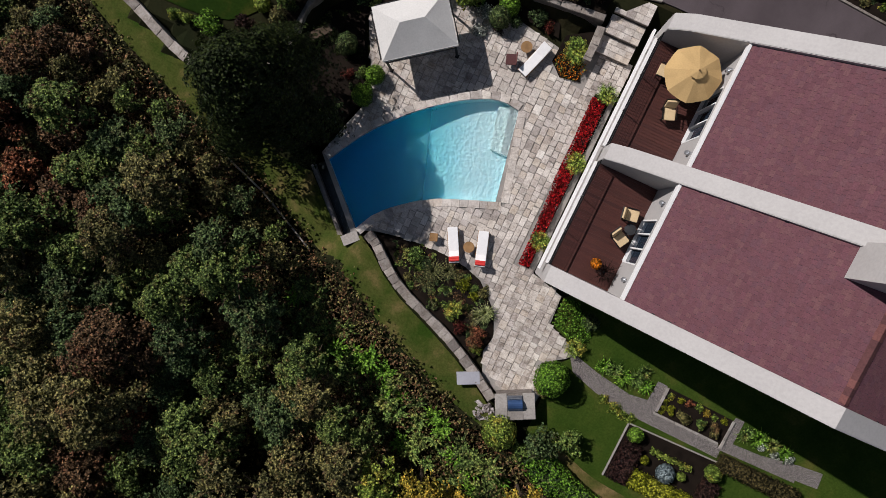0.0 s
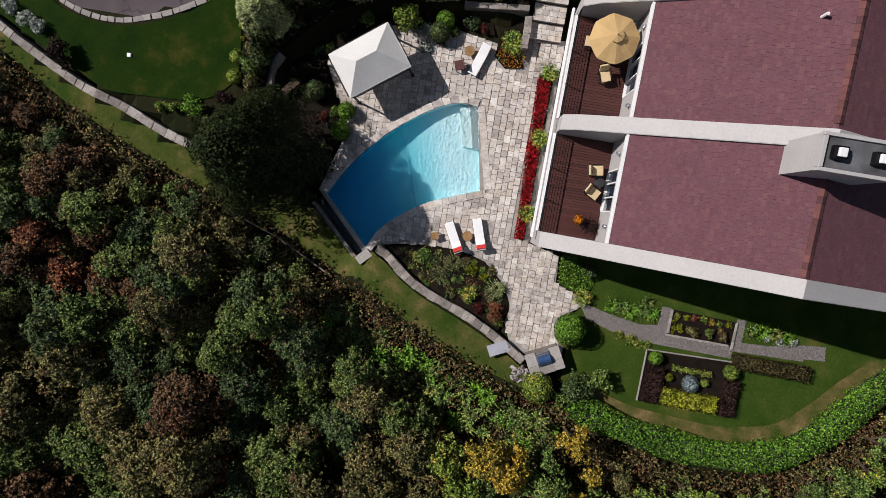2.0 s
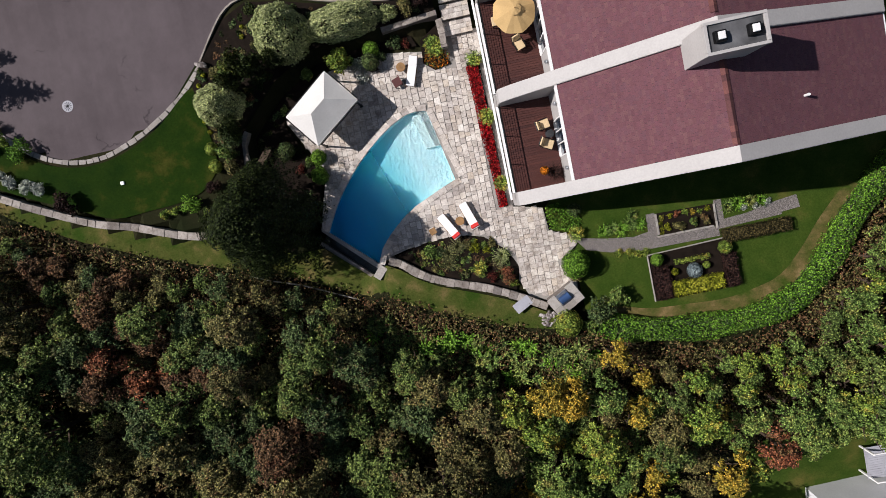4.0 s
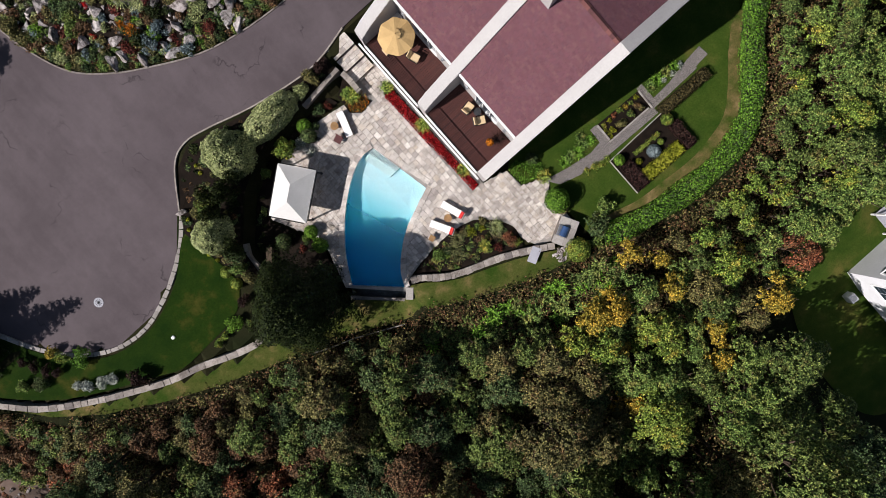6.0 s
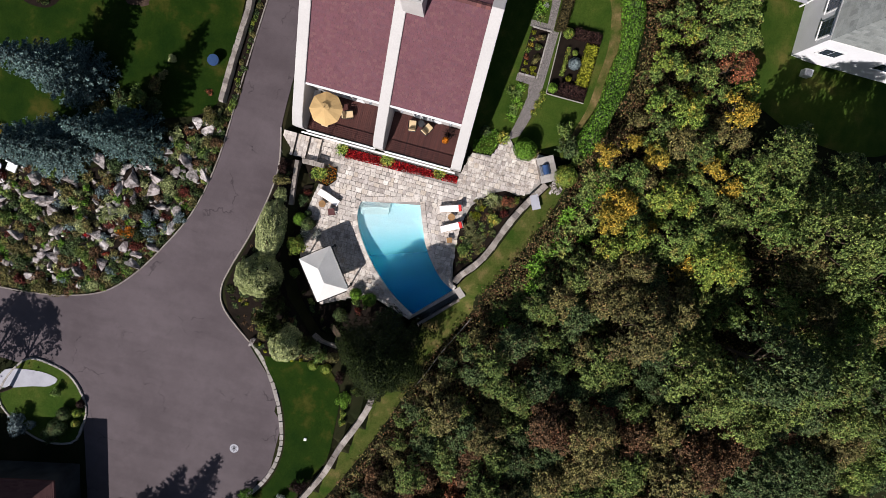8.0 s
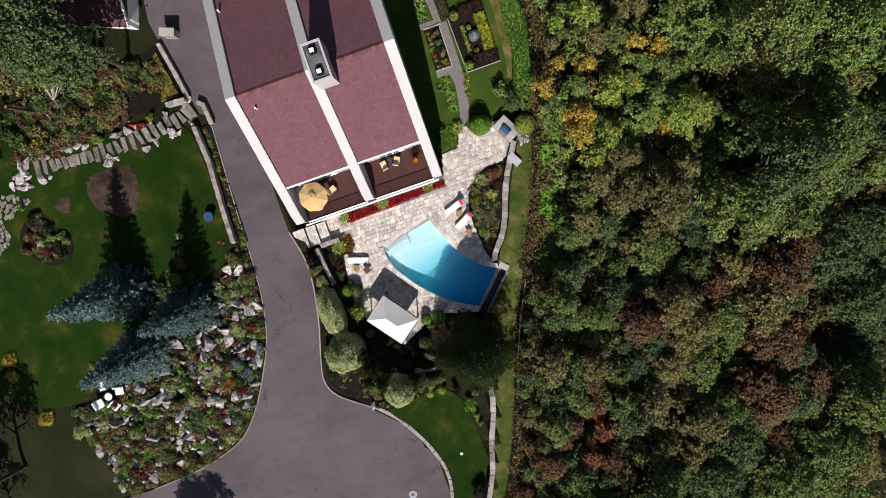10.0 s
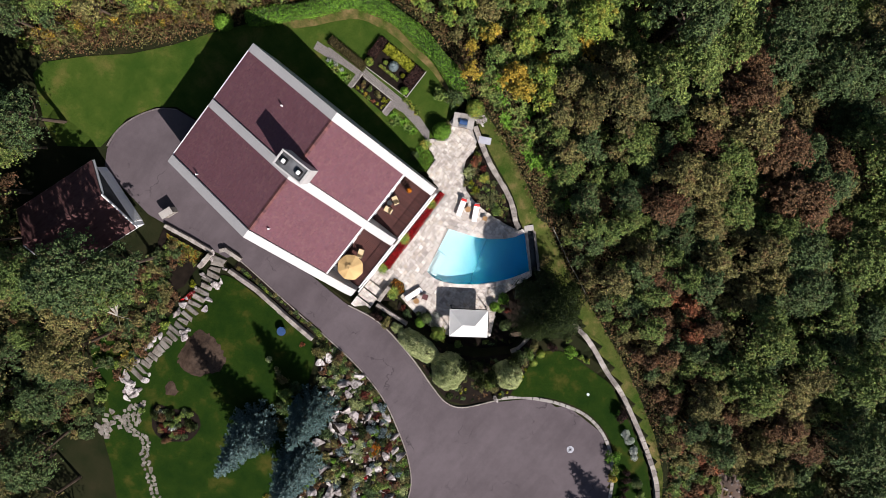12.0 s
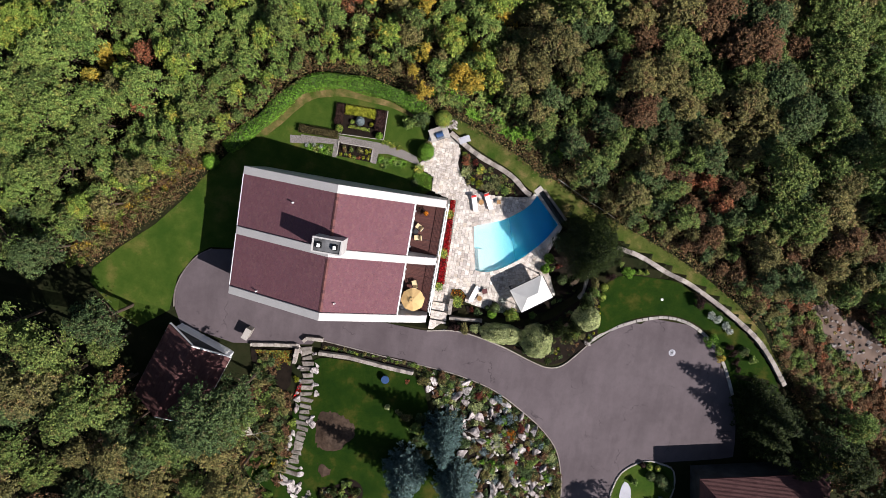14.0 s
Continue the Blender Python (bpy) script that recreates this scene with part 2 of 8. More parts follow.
M["bark"] = plain("tree_bark", (0.085, 0.062, 0.045), 0.95, 0, 0.4, 5, 0.1, 0.8)
M["bark_pale"] = plain("pale_bark", (0.42, 0.38, 0.33), 0.9, 0, 0.4, 5, 0.1, 0.6)
M["steel"] = plain("brushed_steel", (0.45, 0.46, 0.48), 0.35, 0.9, 0.15, 8, 0.5, 0.03)
M["blue_steel"] = plain("blue_tinted_lid", (0.06, 0.12, 0.27), 0.3, 0.5, 0.2, 8, 0.5, 0.03)
M["terracotta"] = plain("terracotta", (0.32, 0.13, 0.07), 0.85, 0, 0.2, 9, 0.2, 0.2)
M["grey_slab"] = plain("grey_slab", (0.36, 0.36, 0.40), 0.6, 0, 0.15, 5, 0.3, 0.1)
M["red_roof"] = pieces("dull_red_shingle", [(0.075, 0.030, 0.030), (0.105, 0.048, 0.046), (0.09, 0.04, 0.038)], 0.9, island=True, grain=16)
M["grey_roof"] = pieces("grey_shingle", [(0.15, 0.16, 0.155), (0.22, 0.235, 0.225), (0.18, 0.19, 0.18)], 0.9, island=True, grain=16)
M["siding"] = plain("pale_siding", (0.74, 0.74, 0.76), 0.6, 0, 0.06, 4, 0.3, 0.05)


def glass_mat():
    m, nt, b = nodes_of("window_glass", 0.04, 0, 0.6)
    b.inputs["Base Color"].default_value = (0.02, 0.03, 0.045, 1)
    return m


M["glass"] = glass_mat()

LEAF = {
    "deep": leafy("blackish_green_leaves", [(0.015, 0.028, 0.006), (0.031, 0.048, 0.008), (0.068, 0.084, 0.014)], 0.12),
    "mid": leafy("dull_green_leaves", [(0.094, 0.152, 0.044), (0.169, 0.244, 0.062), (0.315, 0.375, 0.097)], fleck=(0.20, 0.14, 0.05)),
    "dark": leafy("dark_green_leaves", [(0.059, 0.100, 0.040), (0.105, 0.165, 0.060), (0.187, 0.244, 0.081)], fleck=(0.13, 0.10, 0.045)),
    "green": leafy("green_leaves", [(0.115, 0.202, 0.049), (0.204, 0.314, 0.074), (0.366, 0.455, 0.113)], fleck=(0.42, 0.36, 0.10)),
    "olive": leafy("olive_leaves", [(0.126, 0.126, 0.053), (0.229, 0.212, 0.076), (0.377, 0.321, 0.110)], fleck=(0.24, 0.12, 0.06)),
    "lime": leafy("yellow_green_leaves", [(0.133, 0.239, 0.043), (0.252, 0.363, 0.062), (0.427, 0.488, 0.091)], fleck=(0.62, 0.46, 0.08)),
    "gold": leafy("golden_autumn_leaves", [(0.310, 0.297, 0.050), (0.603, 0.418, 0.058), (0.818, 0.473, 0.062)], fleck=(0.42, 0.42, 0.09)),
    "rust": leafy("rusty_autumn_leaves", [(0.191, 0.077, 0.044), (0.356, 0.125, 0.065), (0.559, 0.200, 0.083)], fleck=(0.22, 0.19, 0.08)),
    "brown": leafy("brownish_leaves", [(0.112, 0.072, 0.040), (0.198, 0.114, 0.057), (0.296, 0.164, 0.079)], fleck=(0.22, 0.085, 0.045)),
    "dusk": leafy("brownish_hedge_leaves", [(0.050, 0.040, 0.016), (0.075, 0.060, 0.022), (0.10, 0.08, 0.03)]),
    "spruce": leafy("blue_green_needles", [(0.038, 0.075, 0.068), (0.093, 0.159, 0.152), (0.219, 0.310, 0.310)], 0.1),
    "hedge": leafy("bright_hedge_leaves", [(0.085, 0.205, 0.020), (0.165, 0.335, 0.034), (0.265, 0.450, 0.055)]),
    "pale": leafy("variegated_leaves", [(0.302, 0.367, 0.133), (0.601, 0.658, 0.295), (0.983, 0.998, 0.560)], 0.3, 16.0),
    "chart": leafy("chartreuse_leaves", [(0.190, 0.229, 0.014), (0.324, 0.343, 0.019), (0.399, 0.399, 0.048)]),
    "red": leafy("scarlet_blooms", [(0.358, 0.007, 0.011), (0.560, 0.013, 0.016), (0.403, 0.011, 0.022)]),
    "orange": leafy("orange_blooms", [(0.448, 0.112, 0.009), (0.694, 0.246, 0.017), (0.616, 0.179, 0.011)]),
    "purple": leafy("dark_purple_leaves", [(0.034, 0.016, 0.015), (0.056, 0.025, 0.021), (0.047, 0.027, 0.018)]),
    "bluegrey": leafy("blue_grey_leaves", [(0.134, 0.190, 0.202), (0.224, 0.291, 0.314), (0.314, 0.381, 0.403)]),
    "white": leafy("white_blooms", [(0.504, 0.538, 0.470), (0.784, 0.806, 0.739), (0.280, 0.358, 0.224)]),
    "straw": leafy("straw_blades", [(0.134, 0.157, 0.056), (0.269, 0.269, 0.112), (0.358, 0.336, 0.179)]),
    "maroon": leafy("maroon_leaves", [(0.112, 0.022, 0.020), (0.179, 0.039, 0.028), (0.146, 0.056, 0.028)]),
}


def water_mat():
    """Clear water: tinted see-through with a mirror gloss at low angles."""
    m = bpy.data.materials.new("pool_water")
    m.use_nodes = True
    nt = m.node_tree
    nt.nodes.remove(nt.nodes["Principled BSDF"])
    tr = nt.nodes.new("ShaderNodeBsdfTransparent")
    tr.inputs[0].default_value = (0.95, 1.0, 1.0, 1)
    gl = nt.nodes.new("ShaderNodeBsdfGlossy")
    gl.inputs["Roughness"].default_value = 0.04
    fr = nt.nodes.new("ShaderNodeFresnel")
    fr.inputs[0].default_value = 1.33
    mx = nt.nodes.new("ShaderNodeMixShader")
    nt.links.new(fr.outputs[0], mx.inputs[0])
    nt.links.new(tr.outputs[0], mx.inputs[1])
    nt.links.new(gl.outputs[0], mx.inputs[2])
    nt.links.new(mx.outputs[0], nt.nodes["Material Output"].inputs[0])
    bp = nt.nodes.new("ShaderNodeBump")
    bp.inputs["Strength"].default_value = 0.5
    bp.inputs["Distance"].default_value = 0.06
    nt.links.new(noise_of(nt, 6.0, 3), bp.inputs["Height"])
    nt.links.new(bp.outputs[0], gl.inputs["Normal"])
    nt.links.new(bp.outputs[0], fr.inputs["Normal"])
    return m


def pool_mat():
    m, nt, b = nodes_of("pool_plaster_ripple_light", 0.7, 0, 0.2)
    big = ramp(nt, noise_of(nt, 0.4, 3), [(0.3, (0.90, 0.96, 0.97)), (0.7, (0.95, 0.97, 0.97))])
    # bright ripple light that waves throw on the floor, put into the plaster colour
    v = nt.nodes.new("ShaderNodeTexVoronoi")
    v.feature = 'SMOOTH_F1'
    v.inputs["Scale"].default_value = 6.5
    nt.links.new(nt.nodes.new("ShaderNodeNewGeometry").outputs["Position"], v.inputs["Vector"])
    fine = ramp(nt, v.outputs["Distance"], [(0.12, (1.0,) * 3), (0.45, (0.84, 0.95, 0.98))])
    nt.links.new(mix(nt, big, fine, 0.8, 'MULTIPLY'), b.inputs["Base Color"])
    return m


def deep_water_mat():
    """The body of the water: it swallows more red and green the deeper the floor falls."""
    m = bpy.data.materials.new("deep_pool_water")
    m.use_nodes = True
    nt = m.node_tree
    nt.nodes.remove(nt.nodes["Principled BSDF"])
    d = nt.nodes.new("ShaderNodeVectorMath")
    d.operation = 'DOT_PRODUCT'
    nt.links.new(nt.nodes.new("ShaderNodeNewGeometry").outputs["Position"], d.inputs[0])
    d.inputs[1].default_value = (1.0, 0.35, 0)
    r = nt.nodes.new("ShaderNodeMapRange")
    r.inputs["From Min"].default_value = 4.6
    r.inputs["From Max"].default_value = 12.6
    nt.links.new(d.outputs["Value"], r.inputs["Value"])
    tr = nt.nodes.new("ShaderNodeBsdfTransparent")
    nt.links.new(ramp(nt, r.outputs[0], [(0.0, (0.93, 1.0, 1.0)), (0.4, (0.55, 0.97, 1.0)), (1.0, (0.05, 0.68, 1.0))]), tr.inputs[0])
    cloud = nt.nodes.new("ShaderNodeSubsurfaceScattering")
    cloud.inputs["Color"].default_value = (0.02, 0.57, 1.0, 1)
    cloud.inputs["Scale"].default_value = 1.0
    cloud.inputs["Radius"].default_value = (0.3, 2.2, 3.6)
    mx = nt.nodes.new("ShaderNodeMixShader")
    nt.links.new(ramp(nt, r.outputs[0], [(0.0, (0.04,) * 3), (0.35, (0.18,) * 3), (1.0, (0.62,) * 3)]), mx.inputs[0])
    nt.links.new(tr.outputs[0], mx.inputs[1])
    nt.links.new(cloud.outputs[0], mx.inputs[2])
    nt.links.new(mx.outputs[0], nt.nodes["Material Output"].inputs[0])
    return m


M["deep_water"] = deep_water_mat()
M["water"] = water_mat()
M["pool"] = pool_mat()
M["pool_pale"] = plain("pale_pool_step", (0.93, 0.94, 0.92), 0.7, 0, 0.05, 5, 0.2, 0.05)

# ---- mesh helpers ----


def part(name, bm, material, parent=None, label=""):
    """Link a bmesh as one mesh object, under a thing or a part."""
    me = bpy.data.meshes.new(name)
    bm.to_mesh(me)
    bm.free()
    return mesh_part(name, me, material, parent, label)


def mesh_part(name, me, material, parent=None, label=""):
    if material and not me.materials:
        me.materials.append(material)
    ob = new(name, me)
    if parent:
        ob.parent = parent
    if label:
        tagged(ob, label)
    return ob


def empty(name, m, label="", category="", group="", kind=""):
    ob = new(name)
    ob.empty_display_size = 0.2
    ob.matrix_basis = m
    return tagged(ob, label, category, group, kind)


def add_box(bm, x0, x1, y0, y1, z0, z1, m=None, bev=0.0):
    vs = [bm.verts.new((x, y, z)) for x in (x0, x1) for y in (y0, y1) for z in (z0, z1)]
    if m is not None:
        for v in vs:
            v.co = m @ v.co
    q = [(0, 1, 3, 2), (4, 6, 7, 5), (0, 4, 5, 1), (2, 3, 7, 6), (0, 2, 6, 4), (1, 5, 7, 3)]
    fs = [bm.faces.new([vs[i] for i in f]) for f in q]
    if bev:
        es = list({e for f in fs for e in f.edges})
        bmesh.ops.bevel(bm, geom=es, offset=bev, segments=2, affect='EDGES', profile=0.6)
    return vs


def box(*a, m=None, bev=0.0):
    bm = bmesh.new()
    add_box(bm, *a, m=m, bev=bev)
    return bm


def add_tube(bm, p0, p1, r0, r1=None, n=8, caps=True):
    r1 = r0 if r1 is None else r1
    p0, p1 = Vector(p0), Vector(p1)
    q = (p1 - p0).to_track_quat('Z', 'Y')
    rings = []
    for p, r in ((p0, r0), (p1, r1)):
        rings.append([bm.verts.new(p + q @ Vector((r * math.cos(2 * math.pi * k / n), r * math.sin(2 * math.pi * k / n), 0))) for k in range(n)])
    for k in range(n):
        bm.faces.new((rings[0][k], rings[0][(k + 1) % n], rings[1][(k + 1) % n], rings[1][k]))
    if caps:
        bm.faces.new(rings[0][::-1])
        bm.faces.new(rings[1])


def tube(*a, **k):
    bm = bmesh.new()
    add_tube(bm, *a, **k)
    return bm


def add_prism(bm, pts, z0, z1):
    """A closed upright prism over an outline (anticlockwise)."""
    lo = [bm.verts.new((x, y, z0)) for x, y in pts]
    hi = [bm.verts.new((x, y, z1)) for x, y in pts]
    n = len(pts)
    bm.faces.new(hi)
    bm.faces.new(lo[::-1])
    for k in range(n):
        bm.faces.new((lo[k], lo[(k + 1) % n], hi[(k + 1) % n], hi[k]))


def smooth_line(pts, step=0.5, closed=False):
    """Catmull-Rom through points, cut to even steps."""
    pts = [Vector((p[0], p[1], 0)) for p in pts]
    n = len(pts)
    out = []
    for i in range(n if closed else n - 1):
        a, b, c, d = ((pts[(i - 1) % n], pts[i], pts[(i + 1) % n], pts[(i + 2) % n]) if closed else
                      (pts[max(0, i - 1)], pts[i], pts[i + 1], pts[min(n - 1, i + 2)]))
        k = max(1, round((c - b).length / step))
        for j in range(k):
            t = j / k
            out.append(0.5 * (2 * b + (c - a) * t + (2 * a - 5 * b + 4 * c - d) * t * t + (3 * b - a - 3 * c + d) * t ** 3))
    if not closed:
        out.append(pts[-1])
    return [(v.x, v.y) for v in out]


def inside(x, y, poly):
    c = False
    j = len(poly) - 1
    for i in range(len(poly)):
        if (poly[i][1] > y) != (poly[j][1] > y) and x < (poly[j][0] - poly[i][0]) * (y - poly[i][1]) / (poly[j][1] - poly[i][1]) + poly[i][0]:
            c = not c
        j = i
    return c


def edge_dist(x, y, poly, closed=True):
    best = 1e9
    for i in range(len(poly) if closed else len(poly) - 1):
        ax, ay = poly[i]
        bx, by = poly[(i + 1) % len(poly)]
        dx, dy = bx - ax, by - ay
        t = max(0, min(1, ((x - ax) * dx + (y - ay) * dy) / (dx * dx + dy * dy + 1e-9)))
        best = min(best, math.hypot(x - ax - t * dx, y - ay - t * dy))
    return best


def sheet(poly, z, step=1.0, drop=0.0):
    """A flat or draped sheet over an outline; z is a height or a function of place. drop gives it a skirt."""
    from mathutils.geometry import delaunay_2d_cdt
    pts = [Vector(p) for p in poly]
    n = len(pts)
    xs, ys = [p[0] for p in poly], [p[1] for p in poly]
    x = min(xs) + step / 2
    while x < max(xs):
        y = min(ys) + step / 2
        while y < max(ys):
            if inside(x, y, poly) and edge_dist(x, y, poly) > step * 0.3:
                pts.append(Vector((x, y)))
            y += step
        x += step
    vs, es, fs, *_ = delaunay_2d_cdt(pts, [(i, (i + 1) % n) for i in range(n)], [list(range(n))], 1, 1e-4)
    bm = bmesh.new()
    bv = [bm.verts.new((v.x, v.y, z(v.x, v.y) if callable(z) else z)) for v in vs]
    for f in fs:
        bm.faces.new([bv[i] for i in f])
    if drop:
        rim = [e for e in bm.edges if len(e.link_faces) == 1]
        r = bmesh.ops.extrude_edge_only(bm, edges=rim)
        for g in r["geom"]:
            if isinstance(g, bmesh.types.BMVert):
                g.co.z -= drop
    bmesh.ops.recalc_face_normals(bm, faces=bm.faces[:])
    up = sum(f.normal.z * f.calc_area() for f in bm.faces)
    if up < 0:
        bmesh.ops.reverse_faces(bm, faces=bm.faces[:])
    return bm


def ribbon(bm, line, w0, w1, z0, z1):
    """A solid band along a line from offset w0 to w1, from height z0 to z1 (numbers or functions)."""
    zf = lambda z, x, y: z(x, y) if callable(z) else z
    rows = []
    for i, (x, y) in enumerate(line):
        a, b = line[max(0, i - 1)], line[min(len(line) - 1, i + 1)]
        d = Vector((b[0] - a[0], b[1] - a[1])).normalized()
        nx, ny = -d.y, d.x
        p, q = (x + nx * w0, y + ny * w0), (x + nx * w1, y + ny * w1)
        rows.append([bm.verts.new((*p, zf(z0, *p))), bm.verts.new((*q, zf(z0, *q))), bm.verts.new((*q, zf(z1, *q))), bm.verts.new((*p, zf(z1, *p)))])
    for r, s in zip(rows, rows[1:]):
        for k in range(4):
            bm.faces.new((r[k], r[(k + 1) % 4], s[(k + 1) % 4], s[k]))
    bm.faces.new(rows[0][::-1])
    bm.faces.new(rows[-1])
    bmesh.ops.recalc_face_normals(bm, faces=bm.faces[:])


def leaf_mesh(name, P, N, size, material, rng, slim=0.6, tri=False):
    """One mesh of many small folded leaves (or plain pointed ones) at the places P with normals N."""
    n = len(P)
    N = N / (np.linalg.norm(N, axis=1, keepdims=True) + 1e-9)
    T = np.cross(N, rng.normal(size=(n, 3)))
    T /= np.linalg.norm(T, axis=1, keepdims=True) + 1e-9
    B = np.cross(N, T)
    s = (size * rng.uniform(0.6, 1.3, n))[:, None] if np.ndim(size) == 0 else size[:, None]
    c = 3 if tri else 4
    V = np.empty((n, 4, 3))
    V[:, 0] = P - T * s * 0.5
    V[:, 1] = P + B * s * 0.5 * slim - N * s * 0.12
    V[:, 2] = P + T * s * 0.5 - N * s * 0.1
    V[:, 3] = P - B * s * 0.5 * slim - N * s * 0.12
    if tri:
        V[:, 1] = P + B * s * slim - N * s * 0.1
        V = np.ascontiguousarray(V[:, :3])
    me = bpy.data.meshes.new(name)
    me.vertices.add(n * c)
    me.vertices.foreach_set("co", V.ravel())
    me.loops.add(n * c)
    me.loops.foreach_set("vertex_index", np.arange(n * c, dtype=np.int32))
    me.polygons.add(n)
    me.polygons.foreach_set("loop_start", np.arange(0, n * c, c, dtype=np.int32))
    me.update(calc_edges=True)
    me.validate()
    me.materials.append(material)
    return me


def lobes_cloud(rng, R, H, n, z0, k=9, flat=0.75):
    """Places and normals of leaves over a crown of several lobes, with gaps between."""
    C, Rl = [], []
    for i in range(k):
        a = rng.uniform(0, 2 * math.pi)
        r = R * rng.uniform(0.15, 0.72)
        zz = z0 + H * rng.uniform(0.25, 0.8) * (1.15 - 0.5 * (r / R))
        C.append((r * math.cos(a), r * math.sin(a), zz))
        Rl.append(R * rng.uniform(0.26, 0.46))
    C.append((0, 0, z0 + H * 0.72))
    Rl.append(R * 0.48)
    C, Rl = np.array(C), np.array(Rl)
    w = Rl ** 2 / (Rl ** 2).sum()
    idx = rng.choice(len(C), n, p=w)
    D = rng.normal(size=(n, 3))
    D[:, 2] = D[:, 2] * 0.8 + 0.35
    D /= np.linalg.norm(D, axis=1, keepdims=True)
    rad = Rl[idx] * (0.55 + 0.5 * rng.random(n) ** 0.5) * (1 + 0.18 * np.sin(7 * D[:, 0] + 5 * D[:, 1] + idx))
    P = C[idx] + D * rad[:, None] * np.array([1, 1, flat])
    N = D * 0.8 + rng.normal(size=(n, 3)) * 0.5 + np.array([0, 0, 0.35])
    return P, N


def spray_cloud(rng, R, H, n, z0, boughs=None, droop=0.5, fall=0.72, bend=2.0, flare=0.0):
    """Places and normals of leaves on an uneven crown: boughs of spreading sprays, gaps between them, a loose skirt."""
    k = boughs or int(9 + 5 * R)
    ph, am = rng.uniform(0, 6.28, 5), rng.uniform(0.03, 0.12, 5)
    reach = lambda a: R * (0.86 + sum(am[j] * np.cos((j + 2) * a + ph[j]) for j in range(5)))
    a = np.arange(k) * 2.39996 + rng.uniform(-0.6, 0.6, k)
    q = np.sqrt((np.arange(k) + 0.5) / k) * rng.uniform(0.78, 1.0, k)
    r = q * reach(a) * 0.9
    rb = R * rng.uniform(0.20, 0.36, k) * (1.15 - 0.3 * q)
    C = np.stack([r * np.cos(a), r * np.sin(a), z0 + H * (1 - fall * q ** bend) * rng.uniform(0.8, 1.0, k)], 1)
    i = rng.choice(k, n, p=rb ** 2 / (rb ** 2).sum())
    spray = rng.integers(0, 8, n)
    sa = spray * 0.785 + 0.5 * np.sin(i * 12.9 + spray * 4.1) + i * 1.7
    t = rng.random(n) ** 0.62
    side = rng.normal(size=n) * 0.15 * (1.15 - 0.5 * t)
    out = np.stack([np.cos(sa) * t - np.sin(sa) * side, np.sin(sa) * t + np.cos(sa) * side], 1)
    lift = (0.62 - droop * t ** 2) + 0.12 * np.sin(i * 5.1 + spray * 2.7) + rng.normal(size=n) * 0.05
    P = C[i] + np.concatenate([out, lift[:, None]], 1) * rb[i][:, None]
    low = rng.random(n) < 0.13
    P[low, 2] -= rng.random(low.sum()) * H * 0.45
    N = np.concatenate([out * 0.65, np.full((n, 1), 0.9)], 1) + rng.normal(size=(n, 3)) * 0.42
    N[:, :2] += P[:, :2] / R * flare
    return P, N

# ---- plan (metres; origin at the house's north-east corner, x towards the pool, y towards the garden) ----
POOL_W = [(3.2, -2.27), (4.45, -7.05)]
POOL_S = [(4.45, -7.05), (5.7, -7.1), (7.35, -6.35), (9.1, -5.05), (10.7, -3.45), (11.8, -2.0), (12.7, -0.4)]
POOL_N = [(9.75, 2.4), (9.2, 1.35), (8.17, 0.25), (6.75, -0.78), (5.2, -1.5), (3.2, -2.27)]
POOL = smooth_line(POOL_S, 0.4) + smooth_line(POOL_N, 0.4)[:-1]
PATIO = [(0.1, -11.6), (2.5, -11.9), (2.5, -10.4), (4.0, -10.9), (6.3, -11.3), (7.6, -11.0), (10.3, -11.0), (13.9, -8.2), (12.7, -5.9), (12.0, -4.4),
         (12.6, -2.6), (13.2, -0.6), (9.9, 2.7), (8.9, 2.1), (7.6, 1.8), (6.1, 1.6), (4.1, 1.5), (2.4, 2.0), (1.0, 3.2), (0.4, 4.5), (0.6, 5.4), (0.1, 6.6), (-1.3, 7.3),
         (-3.1, 7.6), (-3.2, 6.2), (-2.5, 4.6), (-3.6, 3.8), (-4.0, 3.3), (-2.0, 2.5), (-1.9, 0.9), (0.0, 0.4)]
DRIVE_N = [(-5.5, -14.6), (0.3, -14.7), (4.0, -14.15), (8.7, -14.95), (12.5, -16.1), (14.6, -16.5), (16.3, -15.8), (18.4, -13.15)]
DRIVE_E = [(18.4, -13.15), (20.2, -11.4), (22.4, -10.0), (24.5, -9.1), (26.6, -8.6), (28.8, -8.8), (30.8, -9.7), (32.6, -11.2), (34.1, -13.2), (35.6, -16.0), (36.8, -18.8), (37.4, -21.5)]
DRIVE_SE = [(37.4, -21.5), (37.6, -23.2), (30.0, -25.3), (28.4, -26.1), (27.2, -27.1), (26.1, -28.7), (25.7, -31.0), (25.4, -34.5), (25.6, -62.0)]
DRIVE_SW = [(19.5, -62.0), (19.5, -36.0), (19.2, -32.2), (18.6, -29.0), (17.4, -26.0), (15.2, -23.8), (12.6, -22.1), (9.6, -20.5), (6.7, -19.6), (3.0, -19.0), (-3.0, -18.6), (-9.0, -18.1), (-11.9, -17.9)]
DRIVE_W = [(-12.4, -18.6), (-14.0, -18.9), (-19.2, -19.7), (-21.3, -20.0), (-27.4, -19.0), (-28.3, -17.2), (-28.5, -15.0), (-27.8, -12.8), (-26.5, -10.8), (-25.0, -9.7), (-20.0, -9.0), (-20.0, -12.6), (-5.5, -12.6)]
DRIVE = smooth_line(DRIVE_N, 0.8)[:-1] + smooth_line(DRIVE_E, 0.8)[:-1] + smooth_line(DRIVE_SE, 2)[:-1] + smooth_line(DRIVE_SW, 1.0) + DRIVE_W
